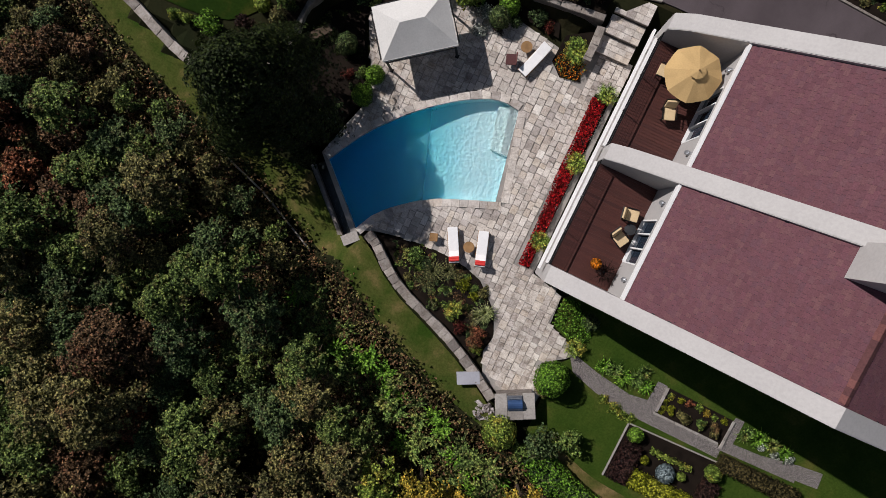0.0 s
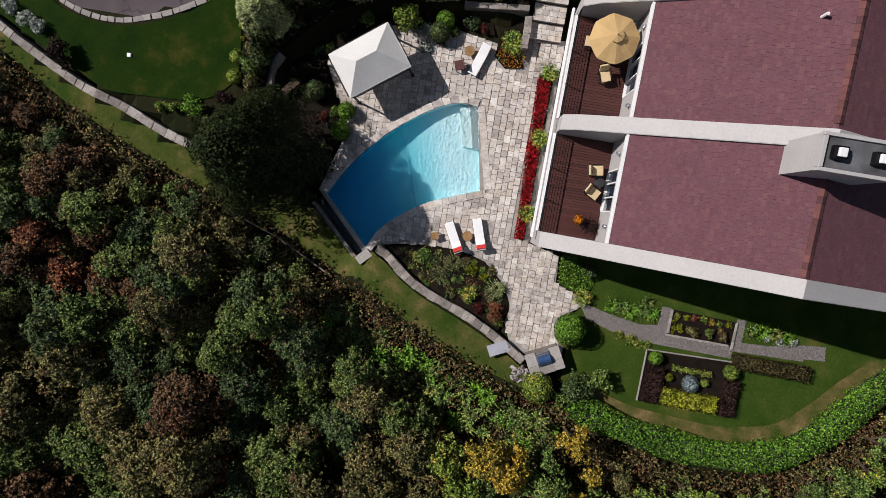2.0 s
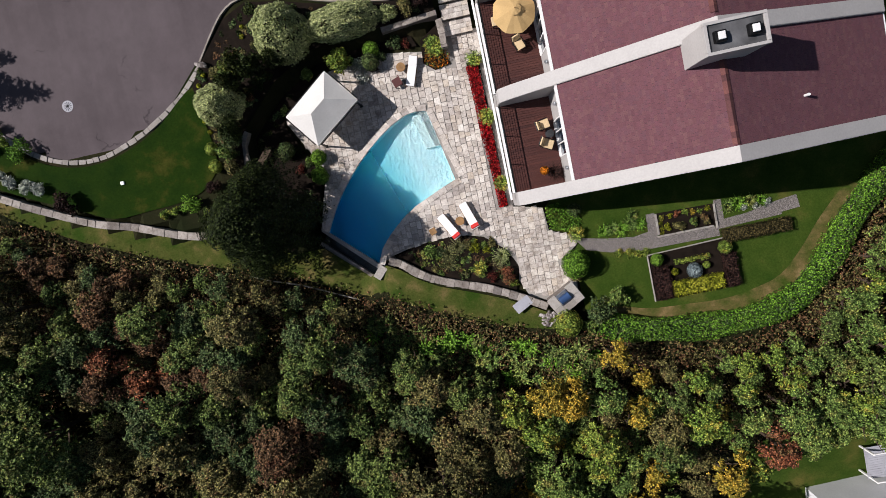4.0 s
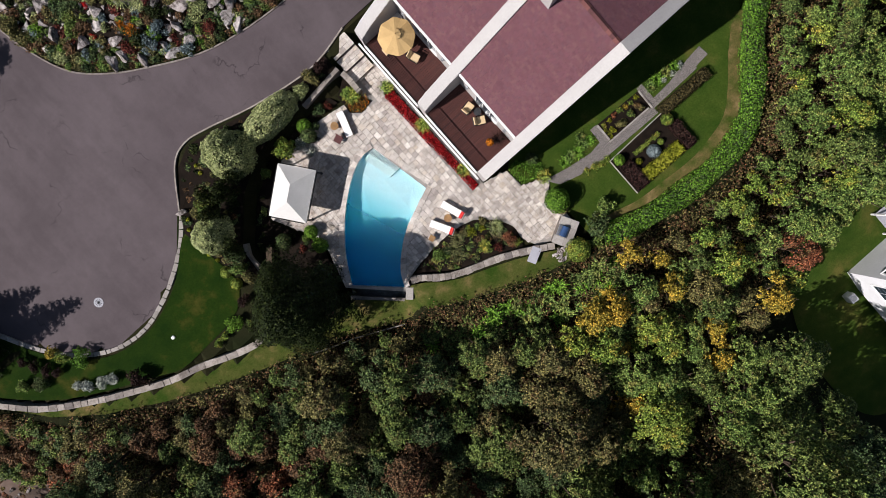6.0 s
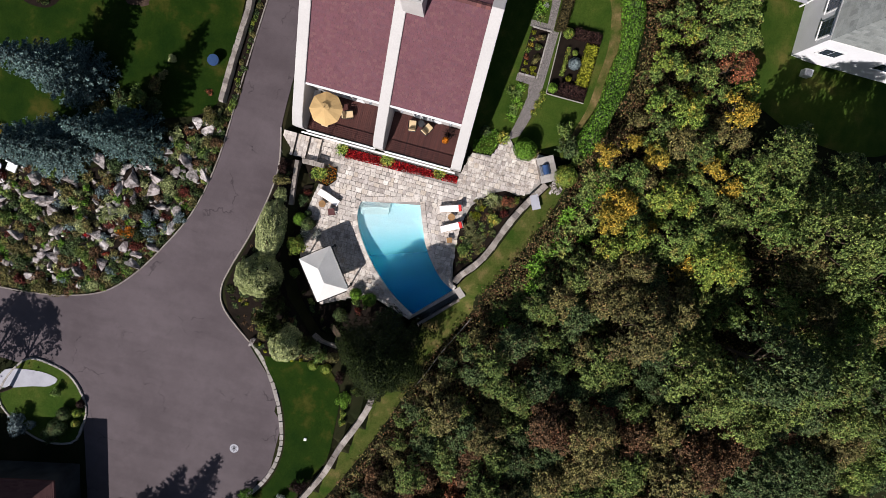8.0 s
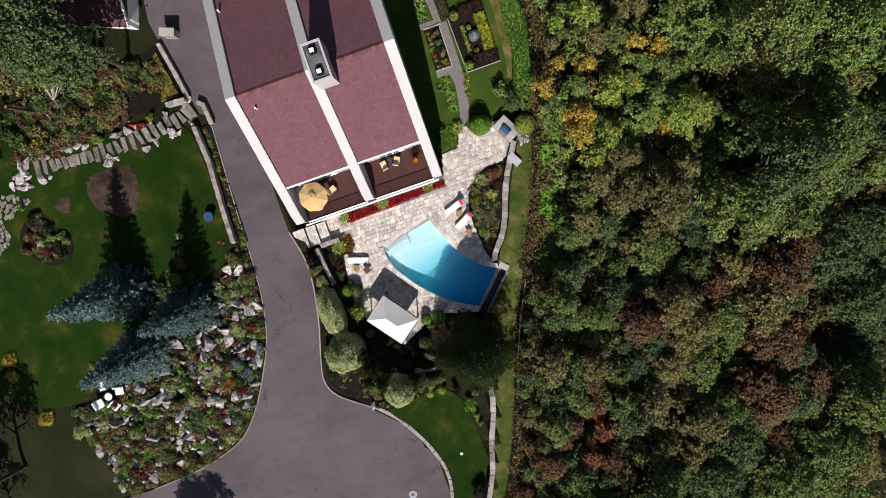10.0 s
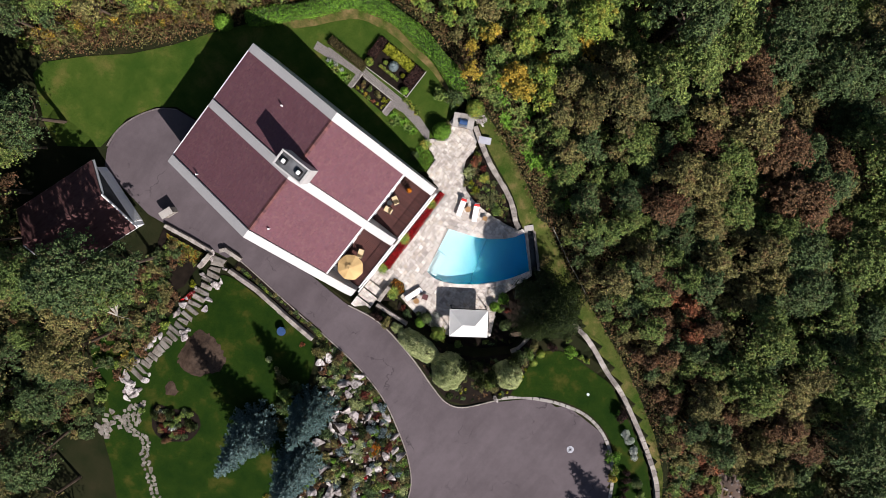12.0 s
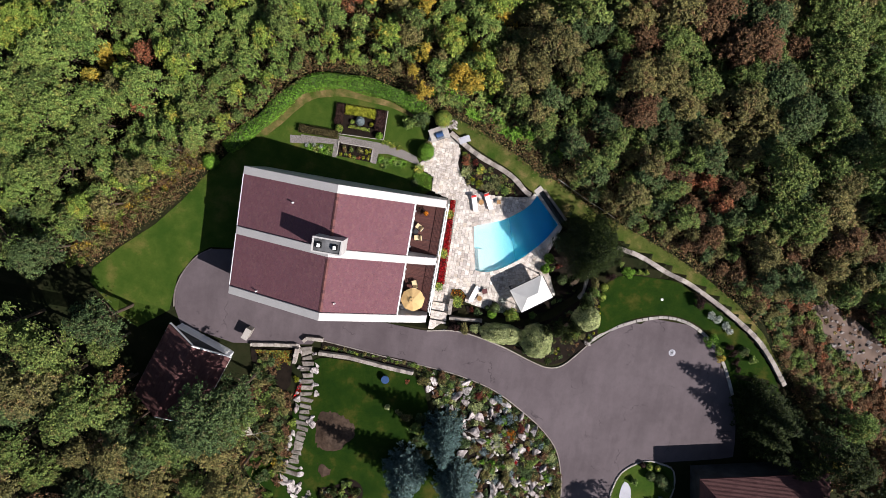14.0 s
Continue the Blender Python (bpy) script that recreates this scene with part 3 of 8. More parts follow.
UPPER = [(0.2, -14.4), (2.6, -13.0), (8.3, -12.5), (11.2, -12.2), (14.2, -10.5), (16.8, -7.8), (17.0, -5.4), (17.5, -3.6), (18.7, -1.7), (21.7, -2.2), (25.2, -3.5), (30.8, -5.7), (36.8, -9.2), (40.9, -13.7), (48, -24),
         (60, -70), (-70, -70), (-70, -30), (-38, -14), (-29, -4), (-22, -6), (-20.5, -13)]
PROPERTY = [(-26.5, -0.5), (-24.8, 2.2), (-23.2, 4.5), (-21, 7), (-19.3, 9.1), (-17.5, 10.8), (-14, 12.1), (-10.5, 12), (-7.4, 11.6), (-4, 10), (-1, 9.3), (2, 8.5), (6.4, 6.5),
            (9.4, 4.9), (11.6, 4.5), (15.3, 2.6), (18, 1.3), (22, 0.2), (26, -1.2), (30, -3), (34.5, -5.5), (38, -8), (42.5, -13.5), (46, -22), (52, -70), (-70, -70), (-70, -28),
            (-40, -18), (-38.8, -14.8), (-35, -10.5), (-29, -4.5)]
DRIVE_Z = 1.0


def sstep(t):
    t = max(0.0, min(1.0, t))
    return t * t * (3 - 2 * t)


def land(x, y):
    """The height of the ground."""
    d = edge_dist(x, y, UPPER)
    up = 1.0 if inside(x, y, UPPER) else 1 - sstep(d / (9.0 if x < -17 else 0.4))
    z = DRIVE_Z * up
    if y < -18 and x < 22 and not inside(x, y, DRIVE):
        z += 1.6 * sstep(edge_dist(x, y, DRIVE) / 9)
    if x > 18 and y > -14 and not inside(x, y, DRIVE) and up > 0.9:
        z += 0.15
    if not inside(x, y, PROPERTY):
        z -= min(9.0, 0.26 * edge_dist(x, y, PROPERTY))
    if 9 < x < 17 and -1 < y < 5:
        z -= 0.9 * sstep(min(1, (y + 1) / 3)) * sstep((x - 9) / 2.5)
    return z


def ground_mesh():
    core = list(np.arange(-68, 68.1, 0.85))
    far = [-3000, -1400, -700, -350, -180, -110]
    xs = far + core + [-v for v in far[::-1]]
    bm = bmesh.new()
    grid = []
    for x in xs:
        row = []
        for y in xs:
            z = land(x, y) if abs(x) < 120 and abs(y) < 120 else -9.0
            if inside(x, y, POOL) or edge_dist(x, y, POOL) < 1.2:
                z = -2.6
            elif inside(x, y, PATIO) or edge_dist(x, y, PATIO) < 0.9:
                z = min(z, -0.12)
            elif inside(x, y, DRIVE):
                z = DRIVE_Z - 0.1
            row.append(bm.verts.new((x, y, z - 0.05)))
        grid.append(row)
    for a, b in zip(grid, grid[1:]):
        for k in range(len(a) - 1):
            bm.faces.new((a[k], b[k], b[k + 1], a[k + 1]))
    return bm


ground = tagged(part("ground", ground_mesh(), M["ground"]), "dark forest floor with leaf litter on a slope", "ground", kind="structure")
tagged(part("road", sheet(DRIVE, DRIVE_Z, 2.0, 0.25), M["asphalt"]), "worn grey asphalt driveway with a wide turning place", "driveway", kind="structure")


def patio_base():
    from mathutils.geometry import delaunay_2d_cdt
    pts = [Vector(p) for p in PATIO + POOL]
    n, k = len(PATIO), len(POOL)
    es = [(i, (i + 1) % n) for i in range(n)] + [(n + i, n + (i + 1) % k) for i in range(k)]
    vs, _, fs, *_ = delaunay_2d_cdt(pts, es, [], 0, 1e-4)
    bm = bmesh.new()
    bv = [bm.verts.new((v.x, v.y, -0.03)) for v in vs]
    for f in fs:
        c = sum((vs[i] for i in f), Vector((0, 0))) / len(f)
        if inside(c.x, c.y, PATIO) and not inside(c.x, c.y, POOL):
            fc = bm.faces.new([bv[i] for i in f])
            if fc.normal.z < 0:
                fc.normal_flip()
    for v in [v for v in bm.verts if not v.link_faces]:
        bm.verts.remove(v)
    bmesh.ops.recalc_face_normals(bm, faces=bm.faces[:])
    r = bmesh.ops.extrude_face_region(bm, geom=bm.faces[:])
    for g in r["geom"]:
        if isinstance(g, bmesh.types.BMVert):
            g.co.z -= 0.12
    bmesh.ops.recalc_face_normals(bm, faces=bm.faces[:])
    return bm


patio = tagged(part("pavement", patio_base(), M["mortar"]), "pale flagstone patio round the swimming pool", "patio", kind="structure")

LAWN_E = smooth_line([(19.2, -11.6), (18.9, -9.0), (18.7, -6.6), (19.6, -5.2), (21.2, -4.5), (24.2, -4.3), (26.6, -4.3), (29.0, -5.4), (32.6, -7.1), (36.0, -9.2), (39.6, -12.8), (41.0, -16.0), (37.6, -19.5),
                      (36.0, -16.4), (34.4, -13.0), (32.9, -10.9), (31.0, -9.2), (28.9, -8.3), (26.6, -8.1), (24.3, -8.6), (22.1, -9.6)], 0.7, True)
LAWN_N = [(-26.6, -1.5), (-24.8, 1.0), (-23.0, 3.4), (-20.9, 5.6), (-19.3, 7.6), (-17.5, 9.4), (-15.5, 10.3), (-13.0, 10.6), (-10.4, 10.5), (-7.2, 9.8), (-4.4, 9.3), (-3.4, 8.4), (-3.3, 6.0), (-3.0, 4.6),
          (-4.2, 3.2), (-2.2, 2.5), (-2.0, 0.9), (-3, 0.0), (-20.3, 0.0), (-20.3, -8.9), (-25.2, -9.5), (-26.8, -10.8), (-28.4, -13.5), (-28.9, -17.5), (-31.9, -19.8), (-34, -18.6), (-38.2, -15.8), (-38.0, -14.2), (-35, -11.1), (-31.6, -8.1), (-28.8, -4.8)]
STRIP = [(9.3, 2.6), (8.4, 3.1), (7.3, 4.0), (6.0, 4.75), (4.6, 5.3), (3.3, 5.8), (1.7, 6.5), (0.0, 7.4), (-1.6, 8.4), (-1.2, 9.2), (2, 8.4), (6.4, 6.5), (9.4, 4.9), (11.7, 4.4), (15.3, 2.5), (18.4, 1.2), (22, 0.0), (26, -1.5),
         (30, -3.3), (34.5, -5.8), (38, -8.5), (42, -13.5), (41.4, -13.6), (37.0, -8.9), (33.6, -6.7), (29.2, -4.5), (25.2, -3.1), (21.7, -1.9), (19.0, -1.4), (15.5, 0.6), (13.4, 0.6), (10.6, 3.2)]
LAWN_S = smooth_line([(-11.5, -20.1), (-7.6, -19.75), (-1.2, -19.95), (0.8, -21.0), (2.0, -23.5), (3.4, -27), (4.5, -31), (7.0, -34), (8.6, -37.8), (8.5, -41), (6.0, -44.5), (0.5, -46.5), (-5, -46.5), (-8.5, -43.4), (-11.7, -40.6),
                      (-13.5, -38), (-17.7, -33.8), (-16.5, -31), (-14.0, -31.2), (-13.2, -29), (-13.0, -25), (-12.4, -22.5)], 0.7, True)
drape = lambda dz: (lambda x, y: land(x, y) + dz)
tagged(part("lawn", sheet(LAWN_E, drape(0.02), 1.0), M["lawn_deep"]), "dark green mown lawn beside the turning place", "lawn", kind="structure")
tagged(part("lawn", sheet(LAWN_N, drape(0.02), 1.0), M["lawn"]), "mown lawn with dry patches round the house", "lawn", kind="structure")
DRYBAND = smooth_line([(-4.6, 9.2), (-7.3, 9.7), (-10.4, 10.2), (-13.3, 10.3), (-15.6, 9.9), (-17.2, 9.1), (-18.9, 7.4), (-20.4, 5.4), (-22.2, 3.6), (-21.6, 3.2), (-19.6, 5.0), (-18.0, 6.9), (-16.4, 8.4), (-14.6, 9.0), (-12.6, 9.3), (-10.2, 9.2), (-7.6, 9.0), (-5.2, 8.4)], 0.5, True)
tagged(part("lawn", sheet(DRYBAND, drape(0.035), 0.8), M["lawn_bare"]), "brown worn grass along the hedge", "lawn", kind="structure")
tagged(part("lawn", sheet(STRIP, drape(0.02), 0.9), M["lawn_dry"]), "half-dry grass strip outside the stone wall", "lawn", kind="structure")
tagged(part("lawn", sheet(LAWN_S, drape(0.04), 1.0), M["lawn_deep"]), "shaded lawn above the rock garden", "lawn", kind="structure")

# ---- the house ----
HX0, HX1, RIDGE_X = -20.4, 0.0, -10.1
ZE, ZR, ZW = 5.0, 10.9, 6.85
BEAMS = [(-0.45, 0.35), (-6.52, -5.74), (-12.75, -11.97)]
DECK_Z, EAVE_X = 3.4, -3.08


def beam_z(x):
    return ZR - (x - RIDGE_X) * (ZR - ZE) / -RIDGE_X if x > RIDGE_X else ZR - (RIDGE_X - x) * (ZR - ZW) / (RIDGE_X - HX0)


house = empty("house", pose(0, 0, 0), "white two-storey house with a brown-red gable roof between white parapets", "house")


def profile_wall(y0, y1, pts):
    """An upright wall along x with a shaped outline (x, z)."""
    bm = bmesh.new()
    a = [bm.verts.new((x, y0, z)) for x, z in pts]
    b = [bm.verts.new((x, y1, z)) for x, z in pts]
    bm.faces.new(a)
    bm.faces.new(b[::-1])
    for i in range(len(pts)):
        j = (i + 1) % len(pts)
        bm.faces.new((a[j], a[i], b[i], b[j]))
    bmesh.ops.recalc_face_normals(bm, faces=bm.faces[:])
    bev = [e for e in bm.edges if abs(e.verts[0].co.y - e.verts[1].co.y) < 1e-5]
    bmesh.ops.bevel(bm, geom=bev, offset=0.025, segments=2, affect='EDGES')
    return bm


for y0, y1 in BEAMS:
    part("wall", profile_wall(y0, y1, [(HX0, -0.3), (HX1 - 0.05, -0.3), (HX1, DECK_Z + 0.6), (HX1 - 0.02, ZE - 0.25), (-0.75, beam_z(-0.75)), (RIDGE_X, ZR), (HX0, ZW)]), M["white"], house,
         "white rendered parapet wall that rises to the ridge")
BAYS = [(-5.74, -0.45), (-11.97, -6.52)]
ROOF_DROP = 0.22


def roof_slab(y0, y1):
    bm = bmesh.new()
    top = [(EAVE_X, beam_z(EAVE_X) - ROOF_DROP), (RIDGE_X, ZR - ROOF_DROP), (HX0, ZW - ROOF_DROP)]
    prof = top + [(x, z - 0.28) for x, z in top[::-1]]
    a = [bm.verts.new((x, y0 + 0.003, z - 0.03)) for x, z in prof]
    b = [bm.verts.new((x, y1 - 0.003, z - 0.03)) for x, z in prof]
    bm.faces.new(a)
    bm.faces.new(b[::-1])
    for i in range(6):
        bm.faces.new((a[(i + 1) % 6], a[i], b[i], b[(i + 1) % 6]))
    bmesh.ops.recalc_face_normals(bm, faces=bm.faces[:])
    return bm


def shingle_field(y0, y1, rng):
    """Courses of single shingle tabs on both slopes, each tab lapping the one below."""
    V, F = [], []
    for x_lo, x_hi in ((EAVE_X, RIDGE_X), (HX0, RIDGE_X)):
        z_lo, z_hi = beam_z(x_lo) - ROOF_DROP, ZR - ROOF_DROP
        L = math.hypot(x_hi - x_lo, z_hi - z_lo)
        ux, uz = (x_hi - x_lo) / L, (z_hi - z_lo) / L
        nx, nz = (-uz, ux) if ux > 0 else (uz, -ux)
        n = int(L / 0.17)
        for i in range(n):
            s0, s1 = i * L / n, (i + 1) * L / n + 0.03
            y = y0 + 0.006 - rng.random() * 0.3
            while y < y1 - 0.006:
                w = rng.uniform(0.14, 0.34)
                a, b = max(y, y0 + 0.006), min(y + w - 0.008, y1 - 0.006)
                y += w
                if b - a < 0.04:
                    continue
                lift = 0.009 + rng.random() * 0.004
                k = len(V)
                for s, h in ((s0, lift), (s1, 0.004)):
                    for yy in (a, b):
                        V.append((x_lo + ux * s + nx * h, yy, z_lo + uz * s + nz * h))
                for yy in (a, b):
                    V.append((x_lo + ux * s0 + nx * 0.002, yy, z_lo + uz * s0 + nz * 0.002))
                F.append((k, k + 1, k + 3, k + 2))
                F.append((k + 4, k + 5, k + 1, k))
    me = bpy.data.meshes.new("shingles")
    me.from_pydata(V, [], F)
    bm = bmesh.new()
    bm.from_mesh(me)
    for f in bm.faces:
        if f.normal.z < -0.01:
            f.normal_flip()
    bm.to_mesh(me)
    bm.free()
    return me


rng = np.random.default_rng(5)
for y0, y1 in BAYS:
    roof = part("roof", roof_slab(y0, y1), M["charcoal"], house, "low gable roof of brown-red asphalt shingles")
    tagged(mesh_part("shingles", shingle_field(y0, y1, rng), M["shingle"], roof), kind="stuff")
    yy = y0 + 0.05
    capmesh = None
    while yy < y1 - 0.3:
        if capmesh is None:
            cap = bmesh.new()
            for sx, zz in ((0.17, beam_z(RIDGE_X + 0.17)), (-0.17, beam_z(RIDGE_X - 0.17))):
                vs = [cap.verts.new(p) for p in ((RIDGE_X, 0, ZR - ROOF_DROP + 0.05), (RIDGE_X, 0.36, ZR - ROOF_DROP + 0.085),
                                                 (RIDGE_X + sx, 0.36, zz - ROOF_DROP + 0.055), (RIDGE_X + sx, 0, zz - ROOF_DROP + 0.03))]
                cap.faces.new(vs if sx < 0 else vs[::-1])
            ob = part("ridge_shingle", cap, M["ridge"], roof)
            capmesh = ob.data
        else:
            ob = mesh_part("ridge_shingle", capmesh, None, roof)
        ob.location.y = yy
        yy += 0.3
    # white edge board over the deck and at the far eave
    ze = beam_z(EAVE_X) - ROOF_DROP
    part("fascia", box(EAVE_X - 0.02, EAVE_X + 0.1, y0 + 0.004, y1 - 0.004, ze - 0.3, ze + 0.05, bev=0.01), M["white_trim"], house, "white roof-edge board")
    part("gutter", box(HX0 - 0.12, HX0 - 0.004, y0 + 0.004, y1 - 0.004, ZW - 0.45, ZW - 0.25, bev=0.02), M["white_trim"], house, "white gutter")
    part("wall", box(HX0 + 0.05, HX0 + 0.25, y0 + 0.003, y1 - 0.003, -0.3, ZW - 0.56), M["white"], house)
    part("wall", box(-0.35, -0.1, y0 + 0.003, y1 - 0.003, -0.3, DECK_Z - 0.16), M["white"], house)
    part("floor", box(-19, -3.2, y0 + 0.003, y1 - 0.003, DECK_Z - 0.2, DECK_Z), M["white"], house)


def deck_front(y0, y1):
    """The wall behind the deck, with a door opening that goes through it."""
    x0, x1 = EAVE_X - 0.23, EAVE_X - 0.03
    z0, z1 = DECK_Z - 0.2, beam_z(EAVE_X) - ROOF_DROP - 0.33
    a, b = y0 + 1.55, y1 - 1.55
    for p, q, r, s in ((y0 + 0.003, a, z0, z1), (b, y1 - 0.003, z0, z1), (a, b, DECK_Z + 2.15, z1)):
        part("wall", box(x0, x1, p, q, r, s), M["white"], house)
    win = part("window", box(x0 + 0.02, x1 + 0.03, a + 0.002, a + 0.07, DECK_Z + 0.02, DECK_Z + 2.14), M["white_trim"], house, "wide white glazed terrace door")
    n = 3
    w = (b - a) / n
    for i in range(n):
        part("frame", box(x0 + 0.04, x1 + 0.02, a + (i + 1) * w - 0.07, a + (i + 1) * w - 0.002, DECK_Z + 0.02, DECK_Z + 2.14), M["white_trim"], win)
        part("pane", box(x0 + 0.08, x0 + 0.1, a + i * w + 0.07, a + (i + 1) * w - 0.071, DECK_Z + 0.07, DECK_Z + 2.07), M["glass"], win)
    part("sill", box(x0, x1 + 0.05, a + 0.075, b - 0.075, DECK_Z + 0.012, DECK_Z + 0.065), M["white_trim"], win)
    for yy in (a - 0.75, b + 0.75):
        lamp = bmesh.new()
        add_tube(lamp, (x1 + 0.02, yy, DECK_Z + 2.05), (x1 + 0.02, yy, DECK_Z + 2.25), 0.10, 0.05, 10)
        add_tube(lamp, (x1 + 0.12, yy, DECK_Z + 1.8), (x1 + 0.12, yy, DECK_Z + 2.05), 0.05, 0.12, 10)
        part("wall_lamp", lamp, M["steel"], house, "small round steel wall lamp")


def deck(y0, y1):
    x0, x1 = EAVE_X - 0.02, -0.06
    base = part("deck", box(x0, x1, y0 + 0.003, y1 - 0.003, DECK_Z - 0.14, DECK_Z - 0.035), M["deck"], house, "terrace of dark red-stained boards")
    n = int((y1 - y0 - 0.01) / 0.14)
    w = (y1 - y0 - 0.01) / n
    me = None
    for i in range(n):
        if me is None:
            bm = box(x0, x1, 0.003, w - 0.008, -0.034, 0.0, bev=0.004)
            ob = part("board", bm, M["deck"], base)
            me = ob.data
        else:
            ob = mesh_part("board", me, None, base)
        ob.location = (0, y0 + 0.005 + i * w, DECK_Z)
    # white edge trough and kerb
    part("edge_board", box(-0.055, 0.12, y0 + 0.004, y1 - 0.004, DECK_Z - 0.35, DECK_Z + 0.09, bev=0.01), M["white_trim"], house, "white terrace edge board")
    part("edge_board", box(0.2, 0.32, y0 - 0.4, y1 + 0.4, DECK_Z - 0.42, DECK_Z - 0.1, bev=0.01), M["white_trim"], house, "white outer edge rail")
    rail = part("railing", box(-0.04, 0.02, y0 + 0.01, y1 - 0.01, DECK_Z + 0.93, DECK_Z + 0.97), M["black"], house, "thin black metal railing")
    for k in range(5):
        z = DECK_Z + 0.22 + 0.14 * k
        part("bar", tube((-0.01, y0 + 0.01, z), (-0.01, y1 - 0.01, z), 0.013, n=6), M["black"], rail)
    for k in range(4):
        yy = y0 + 0.06 + (y1 - y0 - 0.12) * k / 3
        part("post", box(-0.035, 0.015, yy - 0.02, yy + 0.02, DECK_Z + 0.09, DECK_Z + 0.93), M["black"], rail)


for y0, y1 in BAYS:
    deck_front(y0, y1)
    deck(y0, y1)

# chimney: a white box with a dark flat top, two flues and a lower shoulder
CX0, CX1, CY0, CY1, CZ = -11.4, -8.62, -5.95, -4.5, 12.55
chim = part("chimney", box(CX0 + 0.03, CX1 - 0.03, CY0 + 0.03, CY1 - 0.03, 8.6, CZ - 0.12), M["white"], house, "wide white chimney block")
for a in ((CX0, CX1, CY0, CY0 + 0.14), (CX0, CX1, CY1 - 0.14, CY1), (CX0, CX0 + 0.16, CY0 + 0.145, CY1 - 0.145), (CX1 - 0.16, CX1, CY0 + 0.145, CY1 - 0.145)):
    part("rim", box(*a, CZ - 0.2, CZ + 0.06, bev=0.015), M["white"], chim)
part("cap", box(CX0 + 0.165, CX1 - 0.165, CY0 + 0.145, CY1 - 0.145, CZ - 0.12, CZ - 0.05), M["slate"], chim, "dark grey weathered flat chimney top")
for x in (-10.72, -9.25):
    fl = part("flue", box(x - 0.26, x + 0.26, -5.48, -4.98, CZ - 0.05, CZ + 0.22, bev=0.03), M["black"], chim, "black flue")
    part("flue_lid", box(x - 0.15, x + 0.15, -5.4, -5.06, CZ + 0.225, CZ + 0.36, bev=0.04), M["white_trim"], fl, "white flue lid")
for x, y in ((-8.95, -11.0), (-17.2, -11.7), (-14.5, -2.2)):
    part("vent", tube((x, y, beam_z(x) - 0.3), (x, y, beam_z(x) + 0.18), 0.07, n=10), M["white_trim"], house, "small roof vent pipe")

# ---- the pool ----
pool = empty("swimming_pool", pose(0, 0, 0), "fan-shaped swimming pool with turquoise water and a spill edge", "swimming pool")


def pool_depth(x, y):
    return -0.72 - 0.15 * max(0, x + 0.35 * y - 4.2)


shell = sheet(POOL, pool_depth, 0.8)
rim = [e for e in shell.edges if len(e.link_faces) == 1]
ex = bmesh.ops.extrude_edge_only(shell, edges=rim)
for g in ex["geom"]:
    if isinstance(g, bmesh.types.BMVert):
        g.co.z = -0.02 if g.co.x + g.co.y < 12.0 or (g.co - Vector((12.7, -0.4, g.co.z))).length < 0.1 else -0.13
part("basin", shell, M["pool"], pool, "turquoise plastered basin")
part("water", sheet(POOL, -0.12, 0.5), M["water"], pool, "clear rippled water")
body = bmesh.new()
add_prism(body, [(x + (7.8 - x) * 0.004, y + (-2.6 - y) * 0.004) for x, y in POOL], -1.9, -0.2)
bmesh.ops.recalc_face_normals(body, faces=body.faces[:])
part("water", body, M["deep_water"], pool, "blue depth of the water")
for k in range(2):
    a, b = 0.6 * k, 0.6 * (k + 1)
    st = bmesh.new()
    u = Vector((POOL_S[0][0] - POOL_N[-1][0], POOL_S[0][1] - POOL_N[-1][1], 0)).normalized()
    n_in = Vector((-u.y, u.x, 0))
    o = Vector((4.43, -7.3, 0))
    pts = [o + n_in * a - u * 0.05, o + n_in * b - u * 0.1, o + n_in * b - u * (2.6 - 0.15 * k), o + n_in * a - u * (2.75 - 0.15 * k)]
    pts = [(p.x, p.y) for p in pts]
    add_prism(st, pts, -1.2, -0.2 - 0.2 * k)
    bmesh.ops.recalc_face_normals(st, faces=st.faces[:])
    part("step", st, M["pool_pale"], pool, "pale pool entry step")
# spill edge with its lower catch basin
e0, e1 = Vector((12.7, -0.4, 0)), Vector((9.75, 2.4, 0))
ed = (e1 - e0).normalized()
eo = Vector((-ed.y, ed.x, 0)) * (1 if -ed.y > 0 else -1)


def along(a0, a1, b0, b1, z0, z1):
    bm = bmesh.new()
    L = (e1 - e0).length
    P = [e0 + ed * (a0 * L) + eo * b0, e0 + ed * (a1 * L) + eo * b0, e0 + ed * (a1 * L) + eo * b1, e0 + ed * (a0 * L) + eo * b1]
    add_prism(bm, [(p.x, p.y) for p in P], z0, z1)
    bmesh.ops.recalc_face_normals(bm, faces=bm.faces[:])
    return bm


part("spill_wall", along(0, 1.0, 0.004, 0.22, -2.2, -0.14), M["wallstone"], pool, "thin dark spill wall")
part("catch_basin", along(-0.05, 1.1, 0.22, 0.95, -2.2, -1.15), M["charcoal"], pool, "dark lower catch basin")
part("catch_water", along(-0.05, 1.1, 0.225, 0.945, -1.14, -0.95), M["water"], pool)
part("basin_wall", along(-0.05, 1.16, 0.955, 1.2, -2.4, -0.62), M["wallstone"], pool, "stone outer wall of the catch basin")
part("basin_wall", along(1.02, 1.16, 0.0, 0.95, -2.4, -0.02), M["kerb"], pool, "pale stone end of the spill edge")

# ---- trees ----


